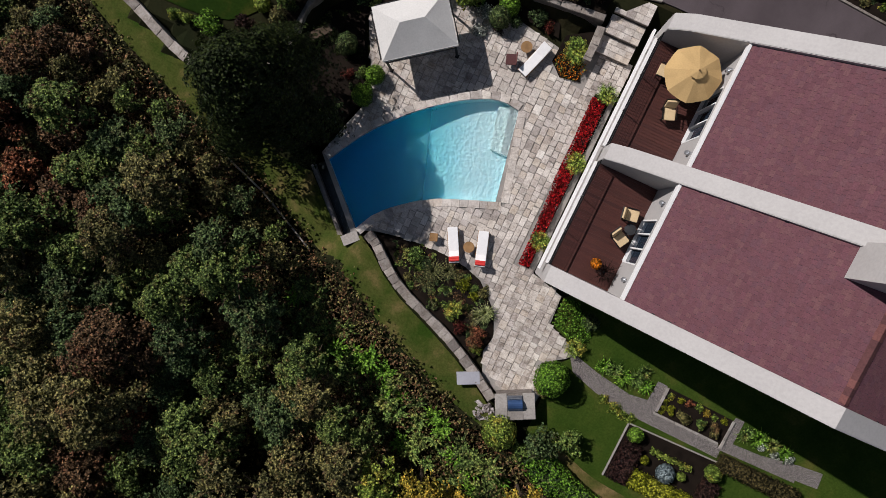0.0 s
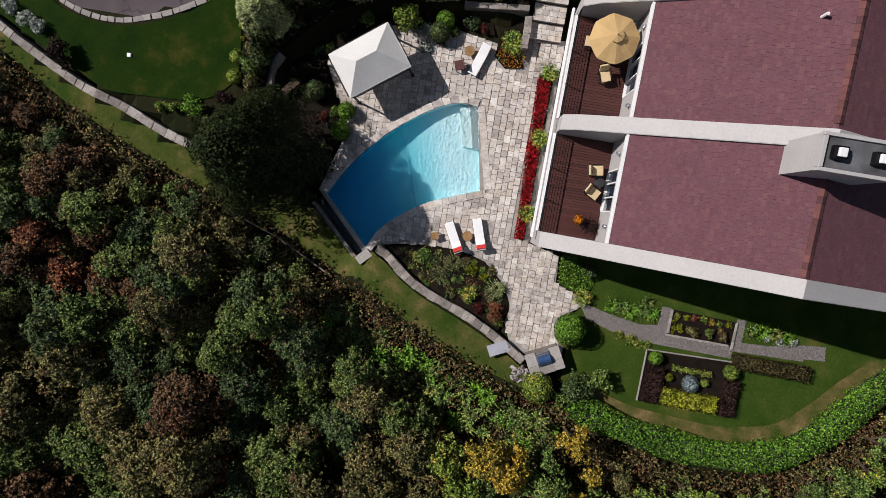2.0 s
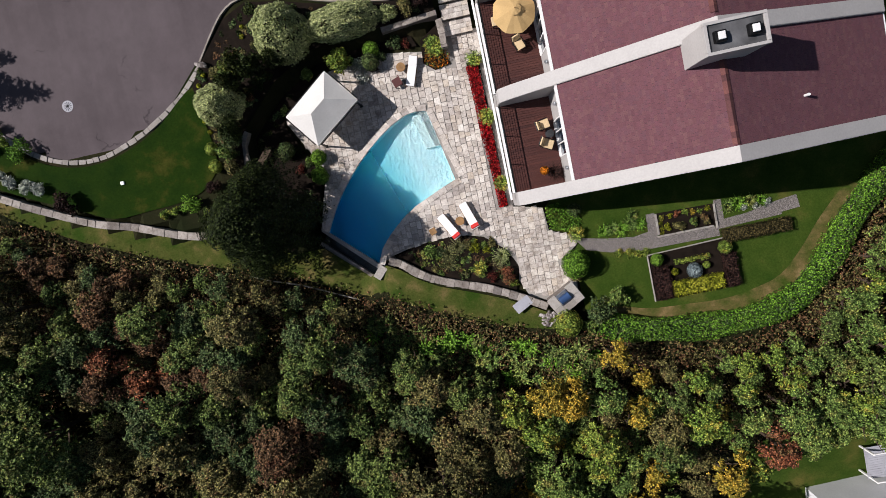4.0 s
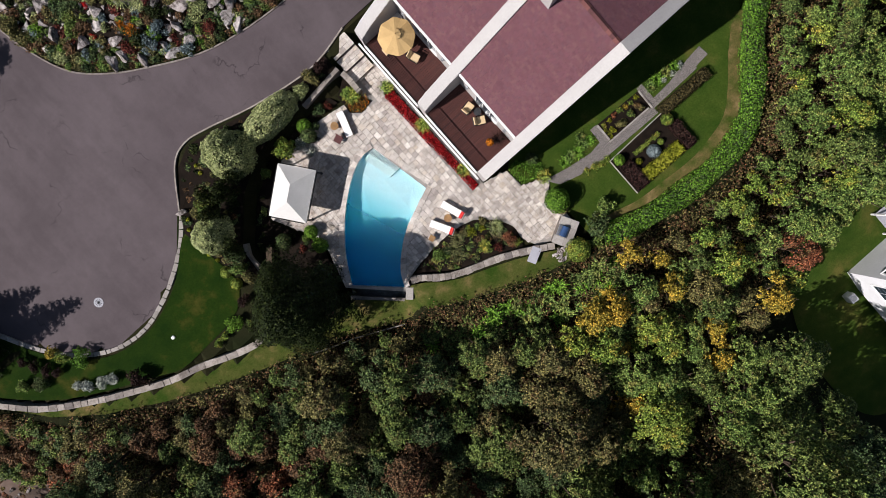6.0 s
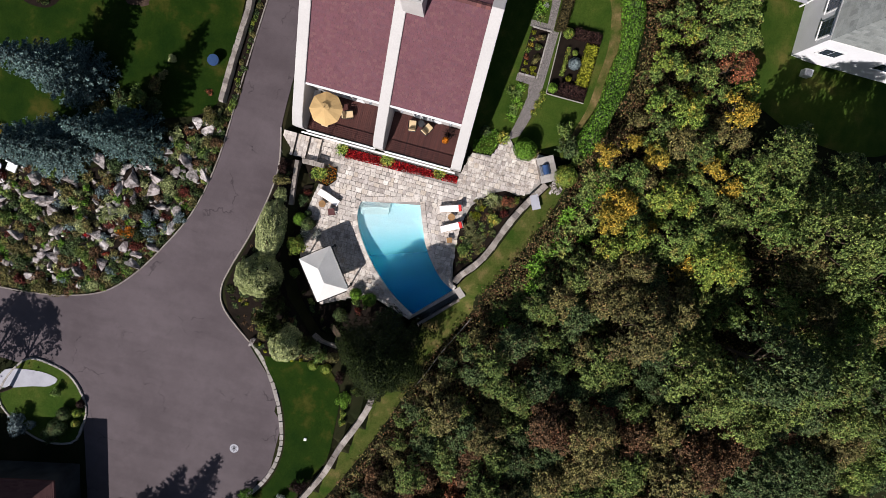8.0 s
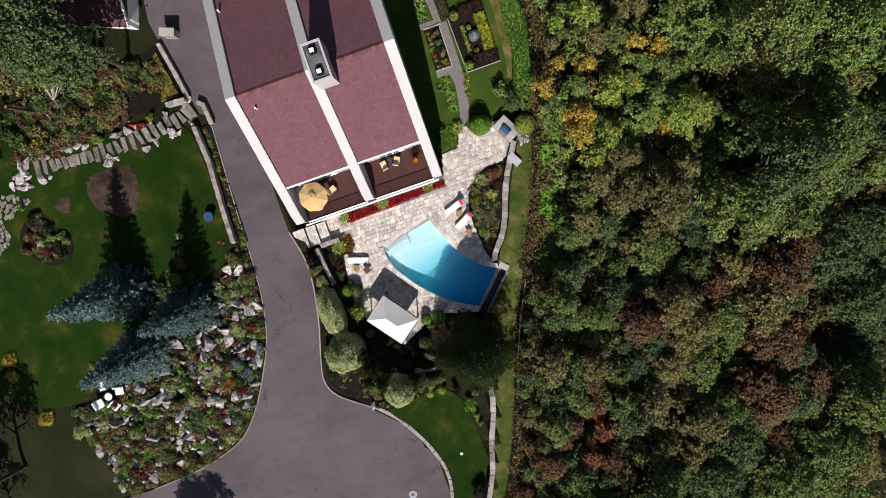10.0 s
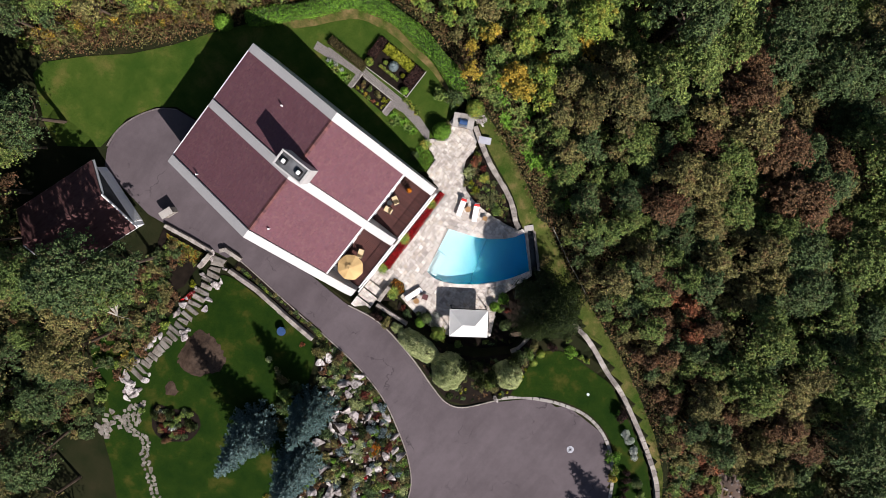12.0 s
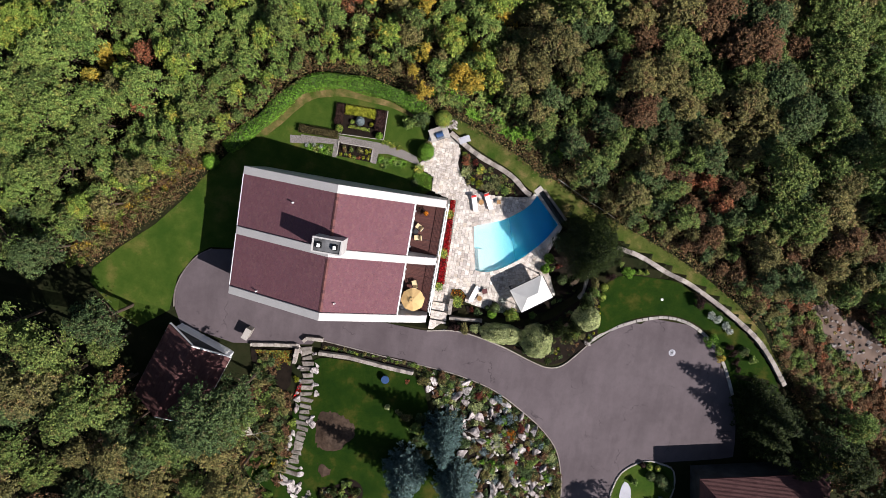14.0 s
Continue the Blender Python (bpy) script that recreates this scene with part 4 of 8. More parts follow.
def limb_mesh(rng, H, R, bark, k=6):
    bm = bmesh.new()
    add_tube(bm, (0, 0, -0.4), (0.05, 0, H * 0.55), 0.05 + H * 0.016, 0.03 + H * 0.009, 6)
    add_tube(bm, (0.05, 0, H * 0.55), (0.1, 0.05, H * 0.86), 0.03 + H * 0.009, 0.02, 5)
    for i in range(k):
        a = 2 * math.pi * i / k + rng.uniform(-0.4, 0.4)
        z = H * rng.uniform(0.3, 0.6)
        p = Vector((0.05, 0, z))
        q = Vector((math.cos(a) * R * 0.45, math.sin(a) * R * 0.45, z + H * 0.17))
        r = q + Vector((math.cos(a + 0.4) * R * 0.3, math.sin(a + 0.4) * R * 0.3, H * 0.12))
        add_tube(bm, p, q, 0.03 + H * 0.006, 0.05, 4, caps=False)
        add_tube(bm, q, r, 0.05, 0.015, 3, caps=False)
    me = bpy.data.meshes.new("trunk")
    bm.to_mesh(me)
    bm.free()
    me.materials.append(bark)
    return me


def tree(name, trunk, crown, m, label, category="tree", group=""):
    ob = empty(name, m, label, category, group)
    mesh_part("trunk", trunk, None, ob)
    mesh_part("crown", crown, None, ob)
    return ob


rng = np.random.default_rng(11)
SHAPES = []
for R, H, n, size in ((2.0, 6.4, 2200, 0.19), (2.4, 7.6, 2900, 0.20), (1.25, 4.0, 950, 0.16), (3.2, 9.4, 4700, 0.22), (1.7, 5.4, 1650, 0.18), (1.1, 3.2, 800, 0.16), (2.8, 8.6, 3700, 0.21)):
    P, N = spray_cloud(rng, R, H * 0.5, n, H * 0.45)
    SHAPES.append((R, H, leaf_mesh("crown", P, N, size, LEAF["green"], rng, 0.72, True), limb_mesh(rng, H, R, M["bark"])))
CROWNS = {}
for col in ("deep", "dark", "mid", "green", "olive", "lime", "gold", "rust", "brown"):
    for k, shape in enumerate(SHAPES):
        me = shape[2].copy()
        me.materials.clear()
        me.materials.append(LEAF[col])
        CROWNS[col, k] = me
WORDS = {"deep": "tree in the woods with shade put into its blackish leaf colour", "dark": "tall dark green leafy tree in the woods", "mid": "dull green leafy tree in the woods", "green": "fresh green leafy tree in the woods", "olive": "olive-green leafy tree in the woods", "lime": "yellow-green leafy tree in the woods",
         "gold": "golden autumn tree in the woods", "rust": "rust-red autumn tree in the woods", "brown": "thin brownish tree in the woods"}
KINDS = {"deep": "oak_tree", "dark": "oak_tree", "mid": "maple_tree", "green": "maple_tree", "olive": "ash_tree", "lime": "birch_tree", "gold": "autumn_tree", "rust": "autumn_tree", "brown": "beech_tree"}
PROTO = {}


def plant_tree(col, k, x, y, s, turn, tall=1.0):
    m = pose(x, y, land(x, y), rng.uniform(-4, 4), rng.uniform(-4, 4), turn) @ Matrix.Diagonal((s, s, s * tall * rng.uniform(0.85, 1.1), 1))
    if (col, k) not in PROTO:
        PROTO[col, k] = tree(KINDS[col], SHAPES[k][3], CROWNS[col, k], m, WORDS[col], "tree", "trees of the woods")
    else:
        ob = copy_thing(PROTO[col, k], m)
        ob.matrix_basis = m


def wood_colour(x, y):
    """Which leaves grow where: fresh green to the west, gold and lime along the north hedge, dull green and brown to the east."""
    u = min(0.999, max(0.0, rng.random() * 0.72 + 0.14 + 0.5 * noise.noise(Vector((x * 0.13, y * 0.13, 4.0)))))

    def pick(*shares):
        """The colour whose share of the whole holds u."""
        at = 0.0
        for name, share in shares:
            at += share
            if u < at:
                return name
        return shares[-1][0]
    if x < -16 and y > -8:
        if math.hypot(x + 41, y - 7.5) < 2.6:
            return "gold"
        return pick(("rust", 0.03), ("gold", 0.04), ("olive", 0.10), ("lime", 0.12), ("green", 0.36), ("mid", 0.35))
    if y > 22 and -8 < x < 12:
        return pick(("dark", 0.25), ("mid", 0.45), ("green", 0.22), ("olive", 0.08))
    if x < 3 and y > 6:
        near = math.exp(-((x + 6) ** 2 + (y - 16.5) ** 2) / 45)
        if rng.random() < 0.34 * near:
            return "gold" if rng.random() < 0.62 else "rust"
        return pick(("brown", 0.12), ("gold", 0.08), ("olive", 0.12), ("mid", 0.10), ("green", 0.24), ("lime", 0.34))
    if math.hypot(x - 39.9, y - 20.3) < 2.2:
        return "rust"
    if x > 22 and edge_dist(x, y, PROPERTY) < 8:
        return pick(("rust", 0.14), ("brown", 0.24), ("olive", 0.26), ("dark", 0.16), ("mid", 0.20))
    return pick(("rust", 0.09), ("brown", 0.10), ("olive", 0.22), ("dark", 0.22), ("mid", 0.28), ("green", 0.10))


CLEAR = [(-13.5, 20.0), (-9.6, 22), (-7.6, 27), (-8.0, 42), (-30, 44), (-32, 33), (-29.5, 24), (-24, 19.2)]
BARE = [(35.5, -5.6), (38.5, -3.2), (44.0, -2.6), (49.0, -3.4), (53.5, -6.0), (62, -8.5), (62, -22), (50, -16), (44.5, -14.5), (41.5, -11.5)]
WOODS = [(-52, -12), (-55, 2), (-53, 17), (-32, 20), (-24, 28), (-14, 36), (2, 43), (10, 46), (23, 43), (36, 36), (47, 29), (56, 17), (60, 0), (61, -24), (44, -24), (40, -10), (-30, -14)]
spots = []
tries = 0
while tries < 30000 and len(spots) < 900:
    tries += 1
    x, y = rng.uniform(-55, 61), rng.uniform(-24, 46)
    if not inside(x, y, WOODS) or inside(x, y, CLEAR) or inside(x, y, BARE) or inside(x, y, PROPERTY):
        continue
    d = edge_dist(x, y, PROPERTY)
    if d < (3.2 if -3.5 < x < 11.5 or x < -25 and y < 1 else 0.8):
        continue
    size = rng.uniform(0.85, 1.25) if d < 2.5 else rng.uniform(1.1, 2.1) if d < 9 else rng.uniform(1.5, 3.5) if d < 17 else rng.uniform(2.0, 4.2)
    if any((x - a) ** 2 + (y - b) ** 2 < (0.66 * max(size, r)) ** 2 + 0.5 for a, b, _, r in spots):
        continue
    spots.append((x, y, d, size))
for x, y, d, size in spots:
    col = wood_colour(x, y)
    if col in ("gold", "rust"):
        size = min(size, 1.7)
    k = min(range(len(SHAPES)), key=lambda j: abs(SHAPES[j][0] - size * rng.uniform(0.85, 1.15)))
    high = y > 24 and -3 < x < 10
    plant_tree(col, k, x, y, size / SHAPES[k][0], rng.uniform(0, 360), 1.55 if high else 1.0)


def undergrowth(n, col, name, label, reach=99, size=0.3):
    """Bracken and saplings that fill the floor between the trees."""
    pts = []
    while len(pts) < n:
        x, y = (rng.uniform(-55, 61), rng.uniform(-24, 46)) if reach > 90 else (rng.uniform(-40, 52), rng.uniform(-20, 22))
        if not inside(x, y, WOODS) or inside(x, y, CLEAR) or inside(x, y, BARE) or inside(x, y, PROPERTY):
            continue
        if reach < 99 and edge_dist(x, y, PROPERTY) > reach:
            continue
        z = land(x, y)
        hump = 0.5 + 0.5 * math.sin(x * 1.7 + 2 * math.sin(y * 0.9)) * math.sin(y * 1.5 + x * 0.4)
        for _ in range(6):
            pts.append((x + rng.normal() * 0.3, y + rng.normal() * 0.3, z + 0.1 + rng.random() * (0.4 + 1.3 * hump)))
    P = np.array(pts)
    N = np.tile((0, 0, 1.0), (len(P), 1)) + rng.normal(size=(len(P), 3)) * 0.6
    tagged(new(name, leaf_mesh(name, P, N, size, LEAF[col], rng, 0.7, True)), label, "undergrowth", kind="stuff")


undergrowth(60000, "olive", "undergrowth", "olive bracken and saplings under the trees", 99, 0.24)
undergrowth(60000, "brown", "undergrowth", "brownish scrub under the trees", 99, 0.22)
undergrowth(42000, "olive", "undergrowth", "green scrub along the wood's edge", 9, 0.17)
undergrowth(36000, "brown", "undergrowth", "brown dry scrub along the wood's edge", 9, 0.17)

# ---- planting helpers ----
prng = np.random.default_rng(21)
BUSH = {}


def bush_mesh(col, kind):
    """A bush of unit radius, standing on z = 0; kinds: loose, ball, low."""
    if (col, kind) in BUSH:
        return BUSH[col, kind]
    if kind in ("loose_sprig", "low_sprig"):
        P, N = lobes_cloud(prng, 1.0, 1.5 if kind == "loose_sprig" else 0.75, 270, 0.0, 12)
        P[:, 2] = np.maximum(P[:, 2], 0.02)
        N[:, 2] = np.abs(N[:, 2]) + 0.3
        me = leaf_mesh("shrub", P, N, 0.28, LEAF[col], prng, 0.7, True)
    elif kind == "loose":
        P, N = lobes_cloud(prng, 1.0, 1.5, 950, 0.0, 11)
        P[:, 2] = np.maximum(P[:, 2], 0.02)
        me = leaf_mesh("shrub", P, N, 0.17, LEAF[col], prng, 0.7, True)
    elif kind == "low":
        P, N = lobes_cloud(prng, 1.0, 0.75, 800, 0.0, 14)
        P[:, 2] = np.maximum(P[:, 2], 0.02)
        me = leaf_mesh("shrub", P, N, 0.165, LEAF[col], prng, 0.7, True)
    elif kind == "mound":
        n = 7000
        D = prng.normal(size=(n, 3))
        D[:, 2] = np.abs(D[:, 2])
        D /= np.linalg.norm(D, axis=1, keepdims=True)
        r = np.array([0.92 + 0.13 * noise.noise(Vector(d) * 2.3) + 0.06 * noise.noise(Vector(d) * 6.0) for d in D]) + 0.06 * prng.random(n)
        P = D * r[:, None] * np.array([1, 1, 1.35])
        me = leaf_mesh("shrub", P, D + np.array([0, 0, 0.3]) + prng.normal(size=(n, 3)) * 0.4, 0.085, LEAF[col], prng, 0.6, True)
    else:
        n = 1900
        D = prng.normal(size=(n, 3))
        D /= np.linalg.norm(D, axis=1, keepdims=True)
        r = 0.93 + 0.07 * prng.random(n) + 0.04 * np.sin(9 * D[:, 0] + 4 * D[:, 2])
        P = D * r[:, None] * np.array([1, 1, 0.92]) + np.array([0, 0, 0.88])
        me = leaf_mesh("shrub", P, D + prng.normal(size=(n, 3)) * 0.35, 0.12, LEAF[col], prng)
        core = bmesh.new()
        bmesh.ops.create_icosphere(core, subdivisions=2, radius=0.86, matrix=Matrix.Translation((0, 0, 0.84)))
        core.from_mesh(me)
        core.to_mesh(me)
        core.free()
    BUSH[col, kind] = me
    return me


def bush(x, y, r, col, kind="loose", label="", h=1.0, name="shrub", z=None, group=""):
    ob = new(name, bush_mesh(col, kind))
    zz = land(x, y) if z is None else z
    ob.matrix_basis = pose(x, y, zz - 0.04, 0, 0, prng.uniform(0, 360)) @ Matrix.Diagonal((r * prng.uniform(0.93, 1.07), r, r * h, 1))
    return tagged(ob, label, "shrub", group)


def scrub(name, plants, label, category="shrub"):
    """Many small bushes grown into one another: one thicket of leaves."""
    V, mats, idx, nv = [], [], [], 0
    for x, y, r, col, kind, h in plants:
        me = bush_mesh(col, kind + "_sprig")
        co = np.empty(len(me.vertices) * 3, dtype=np.float32)
        me.vertices.foreach_get("co", co)
        co = co.reshape(-1, 3)
        a = prng.uniform(0, 2 * math.pi)
        c, s = math.cos(a), math.sin(a)
        V.append(np.stack([x + r * (co[:, 0] * c - co[:, 1] * s), y + r * (co[:, 0] * s + co[:, 1] * c), land(x, y) - 0.04 + r * h * co[:, 2]], 1))
        if col not in mats:
            mats.append(col)
        idx.append(np.full(len(co) // 3, mats.index(col), dtype=np.int32))
    V, idx = np.concatenate(V), np.concatenate(idx)
    n = len(V)
    me = bpy.data.meshes.new(name)
    me.vertices.add(n)
    me.vertices.foreach_set("co", V.astype(np.float32).ravel())
    me.loops.add(n)
    me.loops.foreach_set("vertex_index", np.arange(n, dtype=np.int32))
    me.polygons.add(n // 3)
    me.polygons.foreach_set("loop_start", np.arange(0, n, 3, dtype=np.int32))
    for col in mats:
        me.materials.append(LEAF[col])
    me.polygons.foreach_set("material_index", idx)
    me.update(calc_edges=True)
    return tagged(new(name, me), label, category, kind="stuff")


def blades(name, n, length, width, col, spread=1.0, rise=0.8):
    """A clump of arching blades."""
    V, F = [], []
    for i in range(n):
        a = prng.uniform(0, 2 * math.pi)
        L = length * prng.uniform(0.6, 1.1)
        out = spread * prng.uniform(0.25, 1.0)
        d = np.array([math.cos(a), math.sin(a), 0])
        s = np.array([-d[1], d[0], 0]) * width * 0.5
        k = len(V)
        for j, t in enumerate((0.0, 0.4, 0.75, 1.0)):
            p = d * (0.06 * length + L * out * t) + np.array([0, 0, L * rise * (t * 1.5 - t * t * (0.6 + out * 0.6))])
            p[2] = max(p[2], 0.03)
            w = (0.7, 1.0, 0.7, 0.08)[j]
            V += [tuple(p - s * w), tuple(p + s * w)]
        for j in range(3):
            F.append((k + 2 * j, k + 2 * j + 1, k + 2 * j + 3, k + 2 * j + 2))
    me = bpy.data.meshes.new(name)
    me.from_pydata(V, [], F)
    me.materials.append(LEAF[col])
    return me


LILY = {c: blades("day_lily", 120, 1.0, 0.10, c, 1.0, 0.6) for c in ("green", "hedge")}
CLUMP = {c: blades("grass_clump", 150, 1.0, 0.035, c) for c in ("straw", "green", "hedge", "pale", "olive", "purple")}


def clump(x, y, r, col, label, z=None):
    ob = new("grass_clump", CLUMP[col])
    ob.matrix_basis = pose(x, y, (land(x, y) if z is None else z), 0, 0, prng.uniform(0, 360)) @ Matrix.Diagonal((r, r, r, 1))
    return tagged(ob, label, "grass")


def palm_mesh():
    """Arching feather leaves of a small palm."""
    V, F = [], []
    for i in range(15):
        a = 2 * math.pi * i / 15 + prng.uniform(-0.2, 0.2)
        L = prng.uniform(0.7, 1.05)
        d = np.array([math.cos(a), math.sin(a), 0])
        s = np.array([-d[1], d[0], 0])
        lift = prng.uniform(0.35, 0.8)
        for j in range(13):
            t = (j + 1) / 13
            p = d * L * t + np.array([0, 0, lift * (1.6 * t - 1.25 * t * t)])
            w = 0.30 * math.sin(math.pi * min(1, 0.15 + 0.8 * t))
            for sg in (-1, 1):
                q = p + s * sg * w + d * 0.12 + np.array([0, 0, -0.05])
                k = len(V)
                V += [tuple(p - d * 0.028), tuple(p + d * 0.028), tuple(q + d * 0.01), tuple(q - d * 0.015)]
                F.append((k, k + 1, k + 2, k + 3))
    me = bpy.data.meshes.new("fronds")
    me.from_pydata(V, [], F)
    me.materials.append(LEAF["lime"])
    return me


PALM = palm_mesh()


def palm(x, y, s, label, z=0.0, h=0.5):
    ob = empty("palm", pose(x, y, z, 0, 0, prng.uniform(0, 360)), label, "palm")
    part("trunk", tube((0, 0, -0.05), (0, 0, h), 0.09, 0.06, 9), M["bark"], ob)
    fr = mesh_part("fronds", PALM, None, ob)
    fr.location, fr.scale = (0, 0, h), (s, s, s)
    return ob


def clipped_hedge(x0, x1, y0, y1, h, col, label, z=0.0, size=0.11, dens=170, name="hedge"):
    """A box hedge with a leafy skin and a solid core."""
    A = [(x1 - x0) * (y1 - y0), (x1 - x0) * h, (x1 - x0) * h, (y1 - y0) * h, (y1 - y0) * h]
    n = int(sum(A) * dens)
    pick = prng.choice(5, n, p=np.array(A) / sum(A))
    u, v = prng.random(n), prng.random(n)
    P, N = np.zeros((n, 3)), np.zeros((n, 3))
    P[:, 0], P[:, 1], P[:, 2] = x0 + u * (x1 - x0), y0 + v * (y1 - y0), h
    N[pick == 0] = (0, 0, 1)
    for i, (ax, val, nn) in enumerate(((1, y0, (0, -1, 0)), (1, y1, (0, 1, 0)), (0, x0, (-1, 0, 0)), (0, x1, (1, 0, 0)))):
        k = pick == i + 1
        P[k, ax] = val
        P[k, 2] = prng.random(k.sum()) * h
        N[k] = nn
    P += prng.normal(size=(n, 3)) * 0.035
    P[:, 2] = np.maximum(P[:, 2], 0.02) + z
    me = leaf_mesh(name, P, N + prng.normal(size=(n, 3)) * 0.45, size, LEAF[col], prng)
    bm = box(x0 + 0.07, x1 - 0.07, y0 + 0.07, y1 - 0.07, z - 0.05, z + h - 0.07)
    bm.from_mesh(me)
    bm.to_mesh(me)
    bm.free()
    return tagged(new(name, me), label, "hedge")


def bloom_bed(name, poly, h, cols, dens, label, category="flowers", z=0.0, size=0.11):
    """A bed of many small leaves and blooms over an outline."""
    xs, ys = [p[0] for p in poly], [p[1] for p in poly]
    ob = empty(name, pose(0, 0, 0), label, category)
    for col, share in cols:
        area = (max(xs) - min(xs)) * (max(ys) - min(ys))
        pts = []
        for _ in range(int(area * dens * share)):
            x, y = prng.uniform(min(xs), max(xs)), prng.uniform(min(ys), max(ys))
            if inside(x, y, poly):
                pts.append((x, y, z + h * (0.35 + 0.65 * prng.random()) * (0.7 + 0.3 * math.sin(3.1 * x + 2.3 * y))))
        P = np.array(pts)
        me = leaf_mesh(name, P, np.tile((0, 0, 1.0), (len(P), 1)) + prng.normal(size=(len(P), 3)) * 0.6, size, LEAF[col], prng)
        tagged(mesh_part("blossom" if col in ("red", "orange", "white", "chart") else "foliage", me, None, ob), kind="stuff")
    return ob


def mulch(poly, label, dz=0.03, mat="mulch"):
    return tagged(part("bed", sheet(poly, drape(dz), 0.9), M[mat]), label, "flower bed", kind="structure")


def stone_mesh(name, mat, taper=0.08, rough=0.05):
    """An irregular unit stone block, flat below, with a worn upper edge."""
    bm = bmesh.new()
    c = [(-0.5, -0.5), (0.5, -0.5), (0.5, 0.5), (-0.5, 0.5)]
    j = [(prng.uniform(-rough, rough), prng.uniform(-rough, rough)) for _ in c]
    rings = []
    for z, k in ((0.0, 1.0), (0.82, 1.0), (1.0, 1 - taper)):
        rings.append([bm.verts.new(((x + a) * k, (y + b) * k, z + (prng.uniform(-0.05, 0.05) if z == 1 else 0))) for (x, y), (a, b) in zip(c, j)])
    for r, s in zip(rings, rings[1:]):
        for i in range(4):
            bm.faces.new((r[i], r[(i + 1) % 4], s[(i + 1) % 4], s[i]))
    bm.faces.new(rings[2])
    bm.faces.new(rings[0][::-1])
    me = bpy.data.meshes.new(name)
    bm.to_mesh(me)
    bm.free()
    me.materials.append(mat)
    return me


WALLSTONES = [stone_mesh("stone", M["wallstone"]) for _ in range(7)]
STEPSTONES = [stone_mesh("stone", M["stepstone"], 0.12, 0.13) for _ in range(9)]
KERBSTONES = [stone_mesh("kerb_stone", M["kerb"], 0.06) for _ in range(6)]


def lay_along(line, parent, meshes, name, w, z, h, length=(0.4, 0.75), shift=0.0, gap=0.012):
    """Single stones laid end to end along a line."""
    pos, i = 0.0, 0
    seg = [math.hypot(b[0] - a[0], b[1] - a[1]) for a, b in zip(line, line[1:])]
    total = sum(seg)

    def at(d):
        for (a, b), s in zip(zip(line, line[1:]), seg):
            if d <= s:
                t = d / s
                return a[0] + (b[0] - a[0]) * t, a[1] + (b[1] - a[1]) * t, math.atan2(b[1] - a[1], b[0] - a[0])
            d -= s
        return (*line[-1], math.atan2(line[-1][1] - line[-2][1], line[-1][0] - line[-2][0]))
    while pos < total - 0.1:
        L = min(prng.uniform(*length), total - pos)
        x, y, a = at(pos + L / 2)
        ob = mesh_part(name, meshes[int(prng.integers(len(meshes)))], None, parent)
        zz = z(x, y) if callable(z) else z
        ob.matrix_basis = pose(x - math.sin(a) * shift, y + math.cos(a) * shift, zz, 0, 0, math.degrees(a)) @ Matrix.Diagonal((L - gap, w * prng.uniform(0.94, 1.05), h * prng.uniform(0.9, 1.1), 1))
        pos += L


def stone_wall(line, w, z0, z1, label, name="stone_wall", length=(0.4, 0.75), rows=1):
    """A low wall: a core, and single cap stones laid on it."""
    ob = empty(name, pose(0, 0, 0), label, "wall")
    bm = bmesh.new()
    ribbon(bm, line, -w * 0.46, w * 0.46, z0, (lambda x, y: z1(x, y) - 0.12) if callable(z1) else z1 - 0.12)
    part("core", bm, M["wallstone"], ob)
    top = (lambda x, y: z1(x, y) - 0.12) if callable(z1) else z1 - 0.12
    for r in range(rows):
        lay_along(line, ob, WALLSTONES, "stone", w / rows, top, 0.12, length, (r - (rows - 1) / 2) * w / rows)
    return ob


# ---- patio: pergola tent, loungers, planting ----


